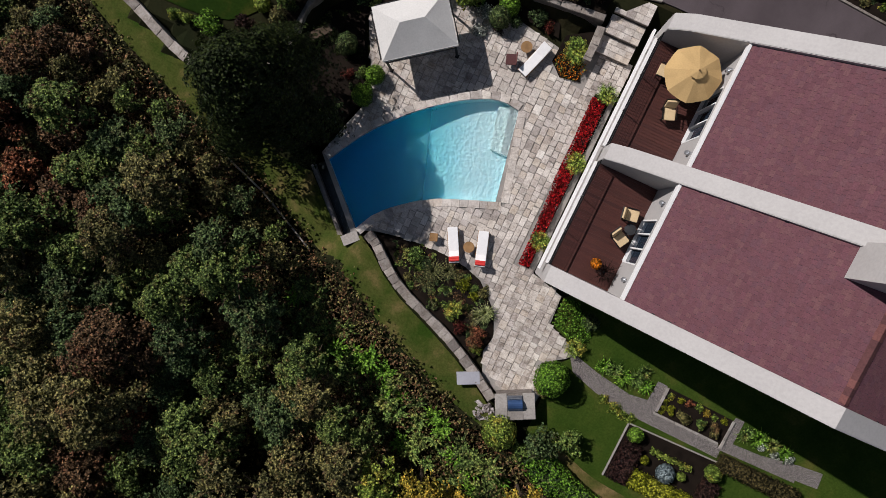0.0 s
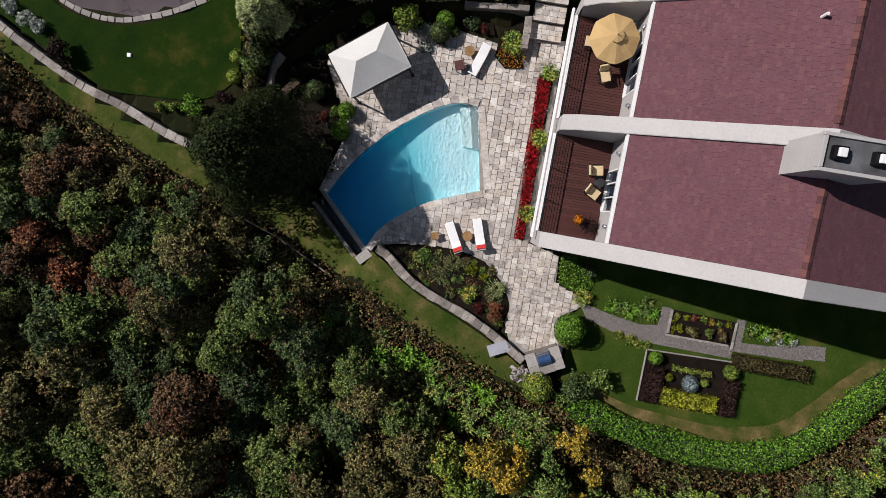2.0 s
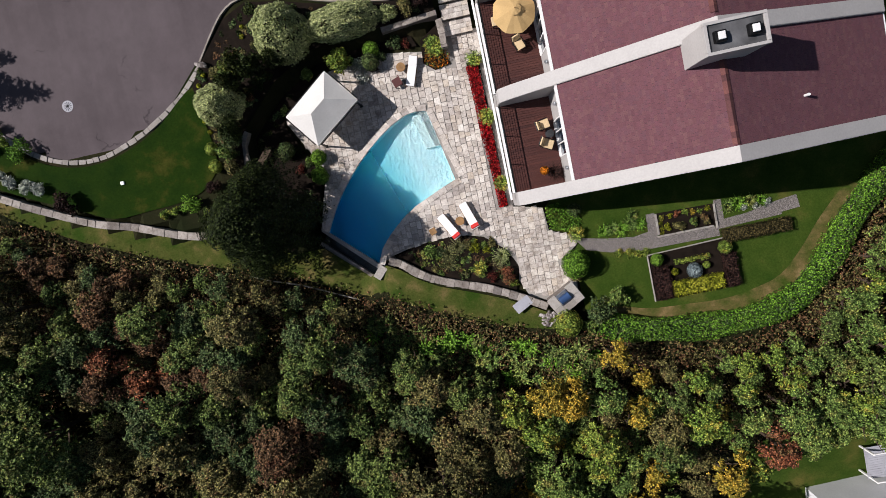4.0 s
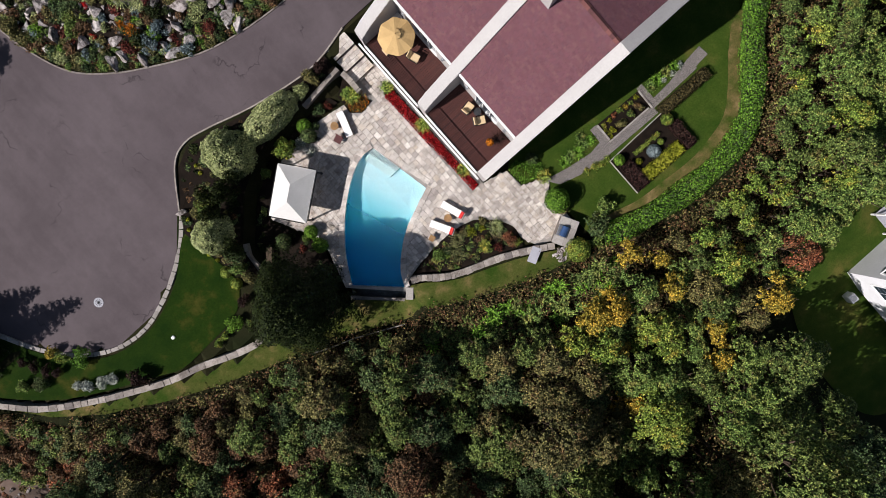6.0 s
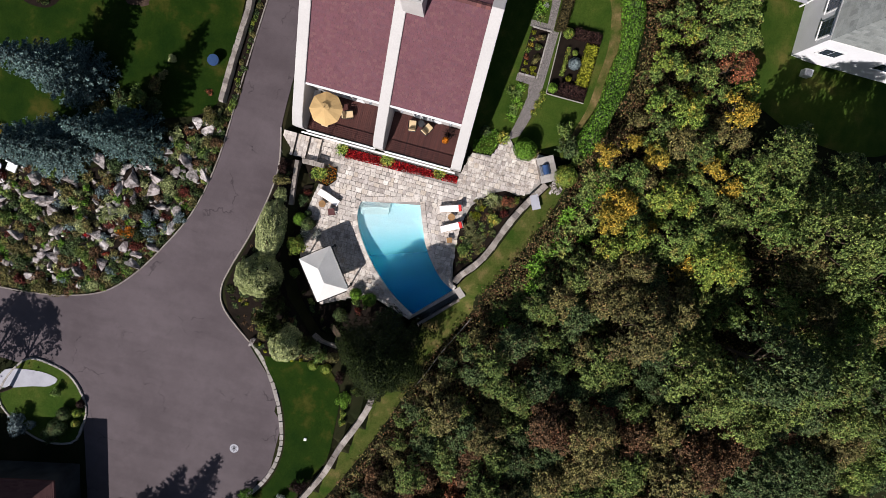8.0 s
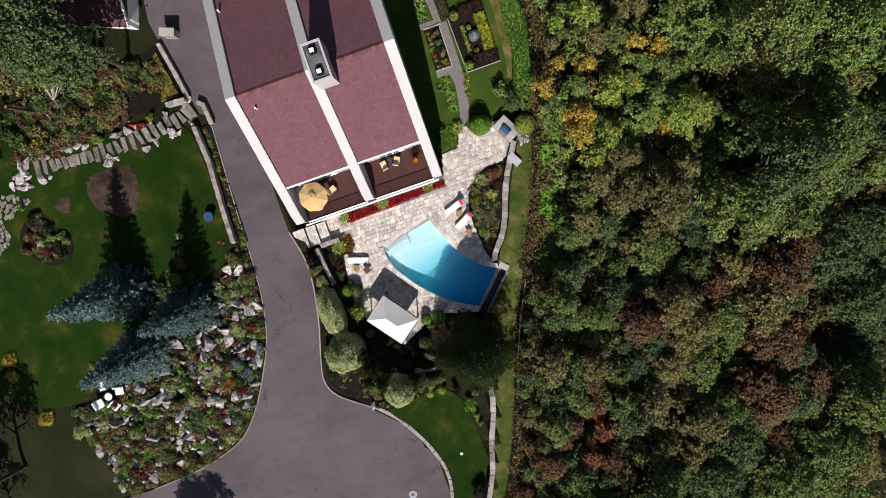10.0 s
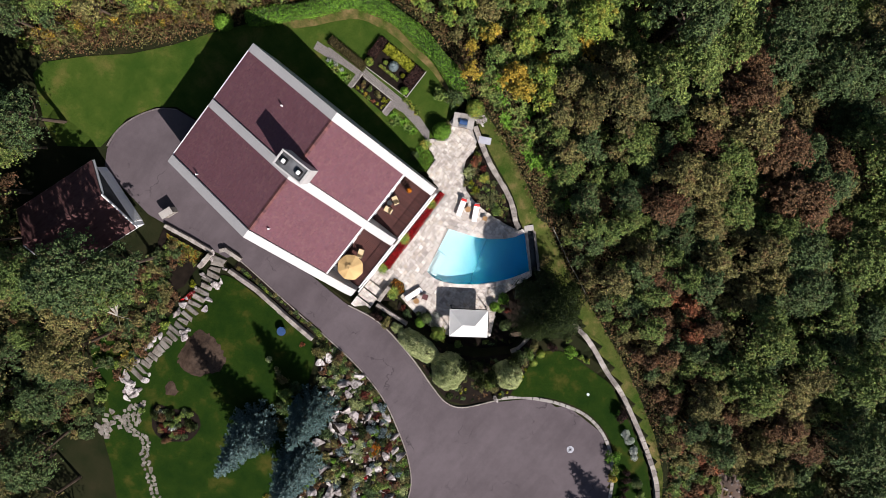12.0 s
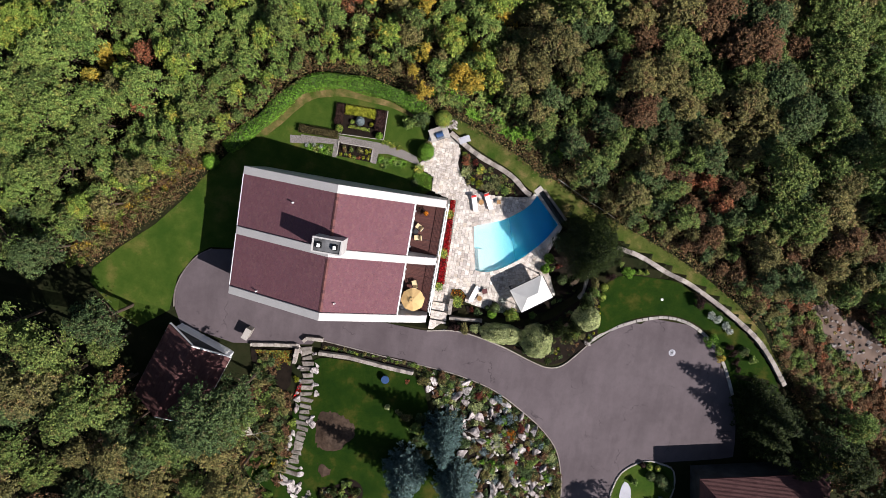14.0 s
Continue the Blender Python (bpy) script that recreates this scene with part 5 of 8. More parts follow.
def gazebo():
    c = [Vector((10.2, -10.47, 0)), Vector((8.5, -8.28, 0)), Vector((11.6, -6.0, 0)), Vector((13.25, -8.18, 0))]
    ob = empty("gazebo", pose(0, 0, 0), "square garden gazebo with an off-white canvas roof on slim posts", "gazebo")
    mid = (c[0] + c[1] + c[2] + c[3]) / 4
    u = (c[2] - c[1]).normalized()
    r0, r1 = mid - u * 0.62 + Vector((0, 0, 3.05)), mid + u * 0.62 + Vector((0, 0, 3.05))
    eave = [p + Vector((0, 0, 2.15)) for p in c]
    bm = bmesh.new()

    def facet(a, b, t0, t1, n=6):
        """One canvas face that sags a little between its edges."""
        g = []
        for i in range(n + 1):
            row = []
            for k in range(n + 1):
                s, h = i / n, k / n
                p = (a.lerp(b, s)).lerp(t0.lerp(t1, s), h)
                row.append(bm.verts.new(p - Vector((0, 0, 0.015 * math.sin(math.pi * s) * math.sin(math.pi * h)))))
            g.append(row)
        for i in range(n):
            for k in range(n):
                f = [g[i][k], g[i + 1][k], g[i + 1][k + 1], g[i][k + 1]]
                bm.faces.new(f)
    facet(eave[0], eave[1], r0, r0)
    facet(eave[1], eave[2], r0, r1)
    facet(eave[2], eave[3], r1, r1)
    facet(eave[3], eave[0], r1, r0)
    bmesh.ops.remove_doubles(bm, verts=bm.verts[:], dist=0.002)
    bmesh.ops.recalc_face_normals(bm, faces=bm.faces[:])
    roof = part("roof", bm, M["canvas"], ob, "off-white canvas hip roof")
    so = roof.modifiers.new("thick", 'SOLIDIFY')
    so.thickness = 0.012
    for a, b in zip(eave, eave[1:] + eave[:1]):
        d = b - a
        m = Matrix.Translation(a) @ Matrix.Rotation(math.atan2(d.y, d.x), 4, 'Z')
        part("valance", box(0.01, d.length - 0.01, -0.012, 0.012, -0.2, 0.005, m=m), M["canvas"], ob)
        part("beam", box(0.15, d.length - 0.15, 0.05, 0.11, -0.16, -0.08, m=m), M["black"], ob)
    for p in c:
        q = p.lerp(mid, 0.07)
        post = part("post", box(q.x - 0.05, q.x + 0.05, q.y - 0.05, q.y + 0.05, 0.0, 2.05, bev=0.008), M["black"], ob)
        part("foot", box(q.x - 0.1, q.x + 0.1, q.y - 0.1, q.y + 0.1, 0.0, 0.03), M["black"], post)
    return ob


gazebo()


def lounger(m, label, headrest=True):
    """A sun lounger: foot at the origin, head along +y, 1.95 m long."""
    ob = empty("sun_lounger", m, label, "lounger", "loungers by the pool")
    fr = bmesh.new()
    for x in (-0.31, 0.27):
        add_box(fr, x, x + 0.04, 0.0, 1.35, 0.24, 0.30, bev=0.006)
    for k in range(6):
        add_box(fr, -0.27, 0.27, 0.05 + 0.24 * k, 0.13 + 0.24 * k, 0.27, 0.29)
    part("frame", fr, M["teak"], ob, "tan wooden frame")
    for x in (-0.29, 0.25):
        for y in (0.08, 1.25):
            part("leg", box(x, x + 0.045, y, y + 0.045, 0.0, 0.24), M["teak"], ob)
    tilt = Matrix.Translation((0, 1.3, 0.3)) @ Matrix.Rotation(radians(24), 4, 'X')
    part("backrest_frame", box(-0.29, 0.29, 0.0, 0.68, -0.04, 0.0, m=tilt), M["teak"], ob)
    part("mattress", box(-0.28, 0.28, 0.0, 1.32, 0.3, 0.4, bev=0.035), M["towel"], ob, "white towelling mattress")
    part("back_pad", box(-0.28, 0.28, 0.01, 0.68, 0.005, 0.1, m=tilt, bev=0.03), M["towel"], ob, "white towelling back pad")
    if headrest:
        roll = bmesh.new()
        for k in range(2):
            add_tube(roll, tilt @ Vector((-0.27, 0.44 + 0.13 * k, 0.16)), tilt @ Vector((0.27, 0.44 + 0.13 * k, 0.16)), 0.075, n=10)
        part("towel", roll, M["red_cloth"], ob, "rolled red towel")
    return ob


def heading(a, b):
    return math.degrees(math.atan2(b[1] - a[1], b[0] - a[0])) - 90


lounger(pose(4.98, 0.02, 0.0, 0, 0, heading((4.98, 0.09), (4.15, 1.61))), "white sun lounger with a red rolled towel near the bed")
lounger(pose(3.36, -0.5, 0.0, 0, 0, heading((3.36, -0.44), (2.8, 1.23))), "white sun lounger with a red rolled towel by the pool")
lounger(pose(5.15, -8.8, 0.0, 0, 0, heading((5.13, -8.88), (4.53, -10.6))), "white sun lounger standing alone by the orange flowers", False)


def round_table(x, y, z=0.0, r=0.3, h=0.45, mat="teak", label="small round wicker side table"):
    ob = empty("side_table", pose(x, y, z), label, "table")
    top = bmesh.new()
    add_tube(top, (0, 0, h - 0.03), (0, 0, h), r, n=28)
    add_tube(top, (0, 0, h - 0.07), (0, 0, h - 0.031), r * 0.93, n=28)
    part("tabletop", top, M[mat], ob)
    for k in range(3):
        a = 2 * math.pi * k / 3
        part("leg", tube((math.cos(a) * r * 0.8, math.sin(a) * r * 0.8, 0), (math.cos(a) * r * 0.5, math.sin(a) * r * 0.5, h - 0.07), 0.018, n=7), M[mat], ob)
    return ob


round_table(3.73, 0.62)
round_table(5.5, -10.1, label="round wooden side table beside the single lounger")
stool = empty("stool", pose(5.65, 0.95, 0, 0, 0, 20), "square wicker stool by the pool", "stool")
part("seat", box(-0.22, 0.22, -0.22, 0.22, 0.34, 0.42, bev=0.02), M["teak"], stool)
for x in (-0.19, 0.15):
    for y in (-0.19, 0.15):
        part("leg", box(x, x + 0.04, y, y + 0.04, 0, 0.34), M["teak"], stool)
seat = empty("garden_chair", pose(5.95, -9.2, 0, 0, 0, 110), "brown wicker garden chair beside the lounger", "chair")
part("seat", box(-0.28, 0.28, -0.28, 0.28, 0.36, 0.43, bev=0.02), M["ridge"], seat)
part("backrest", box(-0.28, 0.28, 0.24, 0.3, 0.43, 0.85, bev=0.02), M["ridge"], seat)
for x in (-0.26, 0.22):
    for y in (-0.26, 0.22):
        part("leg", box(x, x + 0.04, y, y + 0.04, 0, 0.36), M["ridge"], seat)

# flower strip along the house
mulch([(0.35, -9.6), (1.2, -9.5), (0.95, -4.5), (0.8, 0.3), (0.34, 0.3)], "narrow planting strip along the house wall", 0.02)
bloom_bed("flower_strip", [(0.5, -9.3), (1.3, -9.2), (1.22, -7.0), (1.2, -4.5), (1.02, -2.2), (0.98, 0.3), (0.4, 0.25), (0.42, -4.5)], 0.42, (("red", 0.94), ("purple", 0.06)), 1150, "dense strip of scarlet flowers along the house", size=0.085)
for x, y in ((0.7, -9.55), (0.55, -5.72), (0.42, -1.3)):
    palm(x, y, 0.62, "small bright green palm among the red flowers")
bloom_bed("white_flowers", [(0.33, -9.0), (0.56, -9.0), (0.48, -0.2), (0.33, -0.2)], 0.4, (("white", 0.6), ("bluegrey", 0.4)), 140, "pale trailing flowers against the house wall", size=0.07)
for y in (-8.1, -6.9, -3.6, -2.5):
    clump(0.85, y, 0.42, "purple", "dark spiky clump among the red flowers")
# orange bed with a palm, inside the short stone wall
mulch([(2.2, -9.7), (3.3, -9.5), (4.0, -10.1), (3.9, -11.6), (2.6, -12.4), (2.6, -10.6)], "planting bed inside the short stone wall", 0.05)
bloom_bed("orange_flowers", [(2.15, -10.3), (2.4, -9.65), (3.2, -9.5), (3.95, -10.05), (3.75, -10.7), (2.9, -10.75), (2.45, -10.9)], 0.45, (("orange", 0.7), ("green", 0.3)), 300, "mound of orange and yellow flowers", size=0.09)
palm(3.05, -10.9, 0.75, "small bright palm behind the orange flowers")

# ---- bed and curved wall on the pool's garden side ----
WALL_CURVE = smooth_line([(9.0, 2.3), (8.2, 2.72), (7.05, 3.65), (5.8, 4.35), (4.4, 4.87), (3.2, 5.3), (1.6, 6.05), (0.15, 6.85), (-0.9, 7.5)], 0.35)
stone_wall(WALL_CURVE, 0.52, -0.8, 0.42, "curved dry-stone wall with flat grey cap stones", length=(0.3, 0.6))
mulch([(8.6, 2.2), (7.6, 1.85), (6.1, 1.65), (4.1, 1.55), (2.4, 2.05), (1.05, 3.25), (0.45, 4.5), (0.7, 5.4), (0.9, 6.0), (3.0, 5.1), (5.6, 4.2), (6.9, 3.45), (8.0, 2.55)], "mulched bed behind the curved wall", 0.02)
for x, y, r, col, kind, lab in ((6.2, 2.3, 0.75, "green", "low", "low dark green shrub"), (5.4, 2.5, 0.5, "dark", "low", "low dark green shrub"), (3.1, 2.5, 0.5, "chart", "low", "bright yellow-green shrub"),
                                (2.4, 2.9, 0.34, "chart", "low", "small yellow shrub"), (3.5, 2.2, 0.45, "olive", "low", "olive shrub"), (2.3, 4.75, 0.42, "maroon", "loose", "maroon leaved shrub"),
                                (1.35, 4.85, 0.62, "rust", "loose", "rusty autumn shrub"), (2.0, 2.5, 0.4, "olive", "low", "olive shrub"), (4.2, 4.3, 0.4, "dark", "low", "dark low shrub")):
    bush(x, y, r, col, kind, lab + " in the bed behind the wall", 0.8)
for k in range(34):
    x, y = prng.uniform(0.6, 8.0), prng.uniform(1.7, 5.8)
    if inside(x, y, [(7.8, 2.1), (6.1, 1.9), (4.1, 1.8), (2.4, 2.3), (1.2, 3.4), (0.7, 4.6), (1.0, 5.6), (3.0, 4.8), (5.6, 3.9), (6.9, 3.2)]):
        bush(x, y, prng.uniform(0.2, 0.42), ("olive", "dark", "green", "lime", "brown")[k % 5], "low", "low mixed plant in the bed behind the wall", 0.9)
for x, y, r, col in ((4.9, 2.65, 0.8, "straw"), (4.2, 2.3, 0.75, "straw"), (5.0, 3.3, 0.7, "straw"), (1.4, 3.45, 0.85, "pale"), (1.75, 3.9, 0.6, "straw")):
    clump(x, y, r, col, "pale feathery grass clump in the bed")
scrub("ground_cover", [(x, y, prng.uniform(0.16, 0.3), ("dark", "green", "olive", "brown", "deep")[k % 5], "low", 0.7) for k, (x, y) in enumerate((prng.uniform(0.6, 8.0), prng.uniform(1.7, 5.8)) for _ in range(240))
                       if inside(x, y, [(7.8, 2.1), (6.1, 1.9), (4.1, 1.8), (2.4, 2.3), (1.2, 3.4), (0.7, 4.6), (1.0, 5.6), (3.0, 4.8), (5.6, 3.9), (6.9, 3.2)])], "low mixed plants in the bed behind the wall")
palm(3.05, 4.0, 0.55, "small green palm in the bed behind the wall", 0.0, 0.3)
slab = tagged(part("stone_slab", box(-0.35, 0.35, -0.62, 0.62, 0, 0.1, bev=0.015), M["grey_slab"]), "smooth grey slab beside the wall's end", "slab")
slab.matrix_basis = pose(0.72, 7.0, 0.32, 0, 0, -62)
tagged(part("slab_base", box(-0.25, 0.25, -0.5, 0.5, -0.5, 0.0), M["wallstone"], slab))


def bbq():
    ob = empty("barbecue_island", pose(-2.05, 7.05, 0, 0, 0, 28), "stone barbecue island with a built-in grill", "barbecue")
    part("base", box(-0.95, 0.95, -0.55, 0.75, 0, 0.84), M["wallstone"], ob, "pale stone base")
    for x0, x1, y0, y1 in ((-1.05, -0.42, -0.6, 0.2), (-1.05, -0.42, 0.21, 0.8), (0.42, 1.05, -0.6, 0.2), (0.42, 1.05, 0.21, 0.8), (-0.41, 0.41, 0.35, 0.82)):
        part("counter_slab", box(x0, x1, y0, y1, 0.842, 0.92, bev=0.015), M["kerb"], ob)
    g = part("grill", box(-0.4, 0.4, -0.5, 0.3, 0.84, 1.0, bev=0.02), M["steel"], ob, "steel grill body")
    lid = bmesh.new()
    n = 8
    pr = [(-0.28 + 0.26 * (1 - math.cos(math.pi * k / n)), 1.0 + 0.22 * math.sin(math.pi * k / n)) for k in range(n + 1)]
    a = [lid.verts.new((-0.38, y, z)) for y, z in pr]
    b = [lid.verts.new((0.38, y, z)) for y, z in pr]
    for k in range(n):
        lid.faces.new((a[k], b[k], b[k + 1], a[k + 1]))
    lid.faces.new(a[::-1])
    lid.faces.new(b)
    bmesh.ops.recalc_face_normals(lid, faces=lid.faces[:])
    part("lid", lid, M["blue_steel"], g, "dark blue-tinted steel lid")
    part("handle", tube((-0.3, -0.36, 1.05), (0.3, -0.36, 1.05), 0.018), M["steel"], g)
    return ob


bbq()

ROCKS = []
for k in range(9):
    bm = bmesh.new()
    bmesh.ops.create_icosphere(bm, subdivisions=3, radius=0.62)
    sq = (prng.uniform(0.8, 1.3), prng.uniform(0.6, 1.0), prng.uniform(0.55, 0.9))
    off = Vector((k * 7.3, k * 3.1, 0))
    cuts = [Vector(prng.normal(size=3)).normalized() for _ in range(8)]
    deep = [prng.uniform(0.16, 0.36) for _ in range(8)]
    for v in bm.verts:
        for cdir, reach in zip(cuts, deep):
            d = v.co.dot(cdir) - reach
            if d > 0:
                v.co -= cdir * d * 0.97
        v.co *= 1 + 0.16 * noise.noise(v.co * 4.0 + off) + 0.09 * noise.noise(v.co * 11 + off)
        v.co = Vector((v.co.x * sq[0], v.co.y * sq[1], v.co.z * sq[2]))
    me = bpy.data.meshes.new("rock")
    bm.to_mesh(me)
    bm.free()
    me.materials.append(M["rock"])
    ROCKS.append(me)

OUTCROPS = []
for me in ROCKS:
    me = me.copy()
    me.materials.clear()
    me.materials.append(M["outcrop"])
    OUTCROPS.append(me)


def rock(x, y, s, label, h=1.0, name="rock", z=None, group="", meshes=None):
    ob = new(name, (meshes or ROCKS)[int(prng.integers(9))])
    ob.matrix_basis = pose(x, y, (land(x, y) if z is None else z) + 0.12 * s, prng.uniform(-15, 15), prng.uniform(-15, 15), prng.uniform(0, 360)) @ Matrix.Diagonal((s, s, s * h, 1))
    return tagged(ob, label, "rock", group)


for k in range(34):
    rock(-0.85 + prng.uniform(-0.55, 0.55), 8.4 + prng.uniform(-0.45, 0.45), prng.uniform(0.22, 0.42), "broken pale stone in a loose heap", 0.8, group="heap of stones")

# topiary and shrubs beside the grill
for x, y, r, h, col, lab in ((-3.15, 4.95, 1.0, 1.1, "hedge", "large clipped green ball"), (-1.95, 8.75, 0.95, 1.1, "lime", "large clipped olive ball"), (-3.1, 5.7, 0.5, 1.0, "olive", "clipped ball")):
    bush(x, y, r, col, "ball", lab + " beside the grill", h, "topiary")
for x, y, r, col in ((-4.1, 8.3, 1.15, "dark"), (-5.4, 7.6, 1.0, "green"), (-3.4, 9.2, 0.8, "green"), (-4.6, 9.2, 0.7, "olive")):
    bush(x, y, r, col, "loose", "leafy green shrub at the lawn's corner", 1.0)
bloom_bed("ground_ivy", [(-3.7, 2.9), (-2.05, 2.35), (-1.95, 0.9), (-2.8, 0.7), (-3.9, 1.5), (-4.3, 2.4)], 0.4, (("hedge", 1.0),), 260, "dense green ground cover by the patio", "ground cover", size=0.13)
bush(-3.9, 1.5, 0.55, "dark", "loose", "dark shrub beside the house")
palm(-3.6, 3.0, 0.6, "small green palm at the path", 0.0, 0.4)

# ---- garden north of the house ----
PATH_N = [(-3.5, 3.3), (-4.2, 4.3), (-5.7, 4.75), (-7.6, 5.05), (-13.0, 5.1), (-12.95, 4.65), (-17.1, 4.5), (-17.1, 4.35), (-18.3, 4.25), (-18.2, 3.4), (-16.9, 3.55), (-14.9, 3.95), (-13.4, 4.05), (-13.4, 2.7), (-12.9, 2.7),
          (-12.88, 4.44), (-9.0, 4.44), (-9.0, 2.75), (-8.45, 2.75), (-8.4, 3.9), (-7.4, 4.05), (-5.4, 3.75)]
tagged(part("path", sheet(PATH_N, 0.03, 0.7, 0.1), M["gravel"]), "grey gravel garden path", "path", kind="structure")
BED_R = [(-13.65, 5.25), (-8.05, 5.45), (-8.05, 8.62), (-13.65, 8.62)]
mulch(BED_R, "dark mulched rectangular bed", 0.035)
edging = empty("bed_edging", pose(0, 0, 0), "pale timber edging of the rectangular bed", "edging")
for a, b in zip(BED_R[:2], BED_R[1:3]):
    bm = bmesh.new()
    ribbon(bm, [a, b], -0.035, 0.035, -0.05, 0.12)
    part("board", bm, M["kerb"], edging)
clipped_hedge(-12.6, -9.25, 7.5, 8.5, 0.5, "chart", "bright chartreuse clipped low hedge")
clipped_hedge(-9.2, -8.15, 6.3, 8.5, 0.55, "purple", "dark purple clipped hedge block")
clipped_hedge(-13.6, -12.75, 6.3, 8.5, 0.55, "purple", "dark purple clipped hedge block")
clipped_hedge(-12.0, -9.7, 6.08, 6.38, 0.3, "lime", "narrow low lime hedge")
clipped_hedge(-17.3, -13.0, 4.7, 5.55, 0.65, "dusk", "brownish clipped hedge along the path")
bush(-10.85, 7.0, 0.52, "bluegrey", "ball", "round blue-grey shrub in the middle of the bed", 0.8)
for x, y, r, col in ((-9.6, 6.85, 0.26, "chart"), (-11.7, 6.8, 0.26, "lime"), (-8.55, 5.8, 0.42, "hedge"), (-13.0, 5.85, 0.45, "lime")):
    bush(x, y, r, col, "ball", "small clipped ball in the bed", 1.1, "topiary")
mulch([(-12.85, 2.9), (-9.07, 2.8), (-9.07, 4.38), (-12.82, 4.38)], "mulched bed with low shrubs", 0.04)
for k in range(7):
    bush(-12.45 + 0.5 * k, 3.12 + prng.uniform(-0.06, 0.06), prng.uniform(0.22, 0.29), ("chart", "lime", "gold", "lime", "rust", "chart", "lime")[k], "low", "small yellow-green cushion in the garden bed", 1.0)
for k, (x, r) in enumerate(((-12.15, 0.44), (-11.35, 0.42), (-10.4, 0.46), (-9.65, 0.3))):
    bush(x, 3.85, r, ("olive", "green", "olive", "chart")[k], "loose", "rounded green shrub in the garden bed", 0.8)
for y in (3.5, 3.9, 4.2):
    bush(-9.3, y, 0.2, "chart", "low", "small yellow-green cushion in the garden bed", 1.0)
bed_edge = empty("bed_edging", pose(0, 0, 0), "pale stone edging of the shrub bed", "edging")
lay_along([(-12.88, 2.9), (-12.86, 4.36), (-9.05, 4.36), (-9.05, 2.8)], bed_edge, KERBSTONES, "edge_stone", 0.12, 0.02, 0.12, (0.35, 0.6))
for x, y, r, col in ((-5.5, 3.3, 0.5, "hedge"), (-6.1, 3.2, 0.55, "green"), (-6.7, 3.35, 0.55, "hedge"), (-7.3, 3.15, 0.55, "green"), (-7.9, 3.25, 0.5, "hedge"), (-7.6, 2.7, 0.5, "green"), (-13.7, 3.3, 0.5, "green"), (-14.4, 3.2, 0.55, "hedge"), (-15.2, 3.2, 0.5, "green"), (-15.9, 3.3, 0.45, "hedge")):
    ob = tagged(new("day_lily", LILY[col]), "leafy day-lily clump along the path", "plant")
    ob.matrix_basis = pose(x, y, 0.02, 0, 0, prng.uniform(0, 360)) @ Matrix.Diagonal((r * 1.25, r * 1.25, r * 1.2, 1))
for x, y in ((-14.7, 3.5), (-15.5, 3.55), (-16.3, 3.5)):
    bush(x, y, 0.34, "white", "low", "white hydrangea along the path", 1.0)
for x, y, r in ((-6.3, 4.95, 0.36), (-6.9, 5.05, 0.4), (-7.5, 5.1, 0.4), (-7.95, 5.15, 0.36)):
    bush(x, y, r, "lime", "low", "low yellow-green shrub on the path's edge", 0.8)


def long_hedge():
    """The tall bright hedge that bounds the garden: a leafy skin on a rounded core."""
    line = smooth_line([(-4.1, 9.25), (-5.6, 9.9), (-7.4, 10.3), (-10.5, 10.75), (-13.6, 10.8), (-16.0, 10.35), (-17.7, 9.45), (-19.4, 7.75), (-20.9, 5.75), (-23.1, 3.5), (-24.7, 1.75)], 0.3)
    H = 1.15
    P, N, core = [], [], []
    for i, (x, y) in enumerate(line):
        a, b = line[max(0, i - 1)], line[min(len(line) - 1, i + 1)]
        d = Vector((b[0] - a[0], b[1] - a[1])).normalized()
        nx, ny = -d.y, d.x
        w = 0.85 + 0.1 * math.sin(i * 0.37)
        for _ in range(150):
            t = prng.uniform(-1, 1)
            ang = t * 1.75
            o, z = math.sin(ang) * w, H * (0.45 + 0.55 * math.cos(ang)) if abs(ang) < 1.57 else H * 0.45 * prng.random()
            j = prng.uniform(-0.16, 0.16)
            P.append((x + nx * o + d.x * j, y + ny * o + d.y * j, land(x, y) + z + prng.normal() * 0.05))
            N.append((nx * math.sin(ang) + prng.normal() * 0.4, ny * math.sin(ang) + prng.normal() * 0.4, math.cos(ang) + 0.3))
    ob = empty("hedge", pose(0, 0, 0), "long bright green curved hedge round the lawn", "hedge")
    mesh_part("foliage", leaf_mesh("foliage", np.array(P), np.array(N), 0.15, LEAF["hedge"], prng), None, ob)
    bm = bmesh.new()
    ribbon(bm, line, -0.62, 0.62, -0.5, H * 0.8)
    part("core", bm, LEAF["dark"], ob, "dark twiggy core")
    return ob


long_hedge()
bush(-26.1, -0.1, 0.95, "hedge", "ball", "rounded green shrub at the hedge's end", 0.9)

# ---- terrace furniture ----


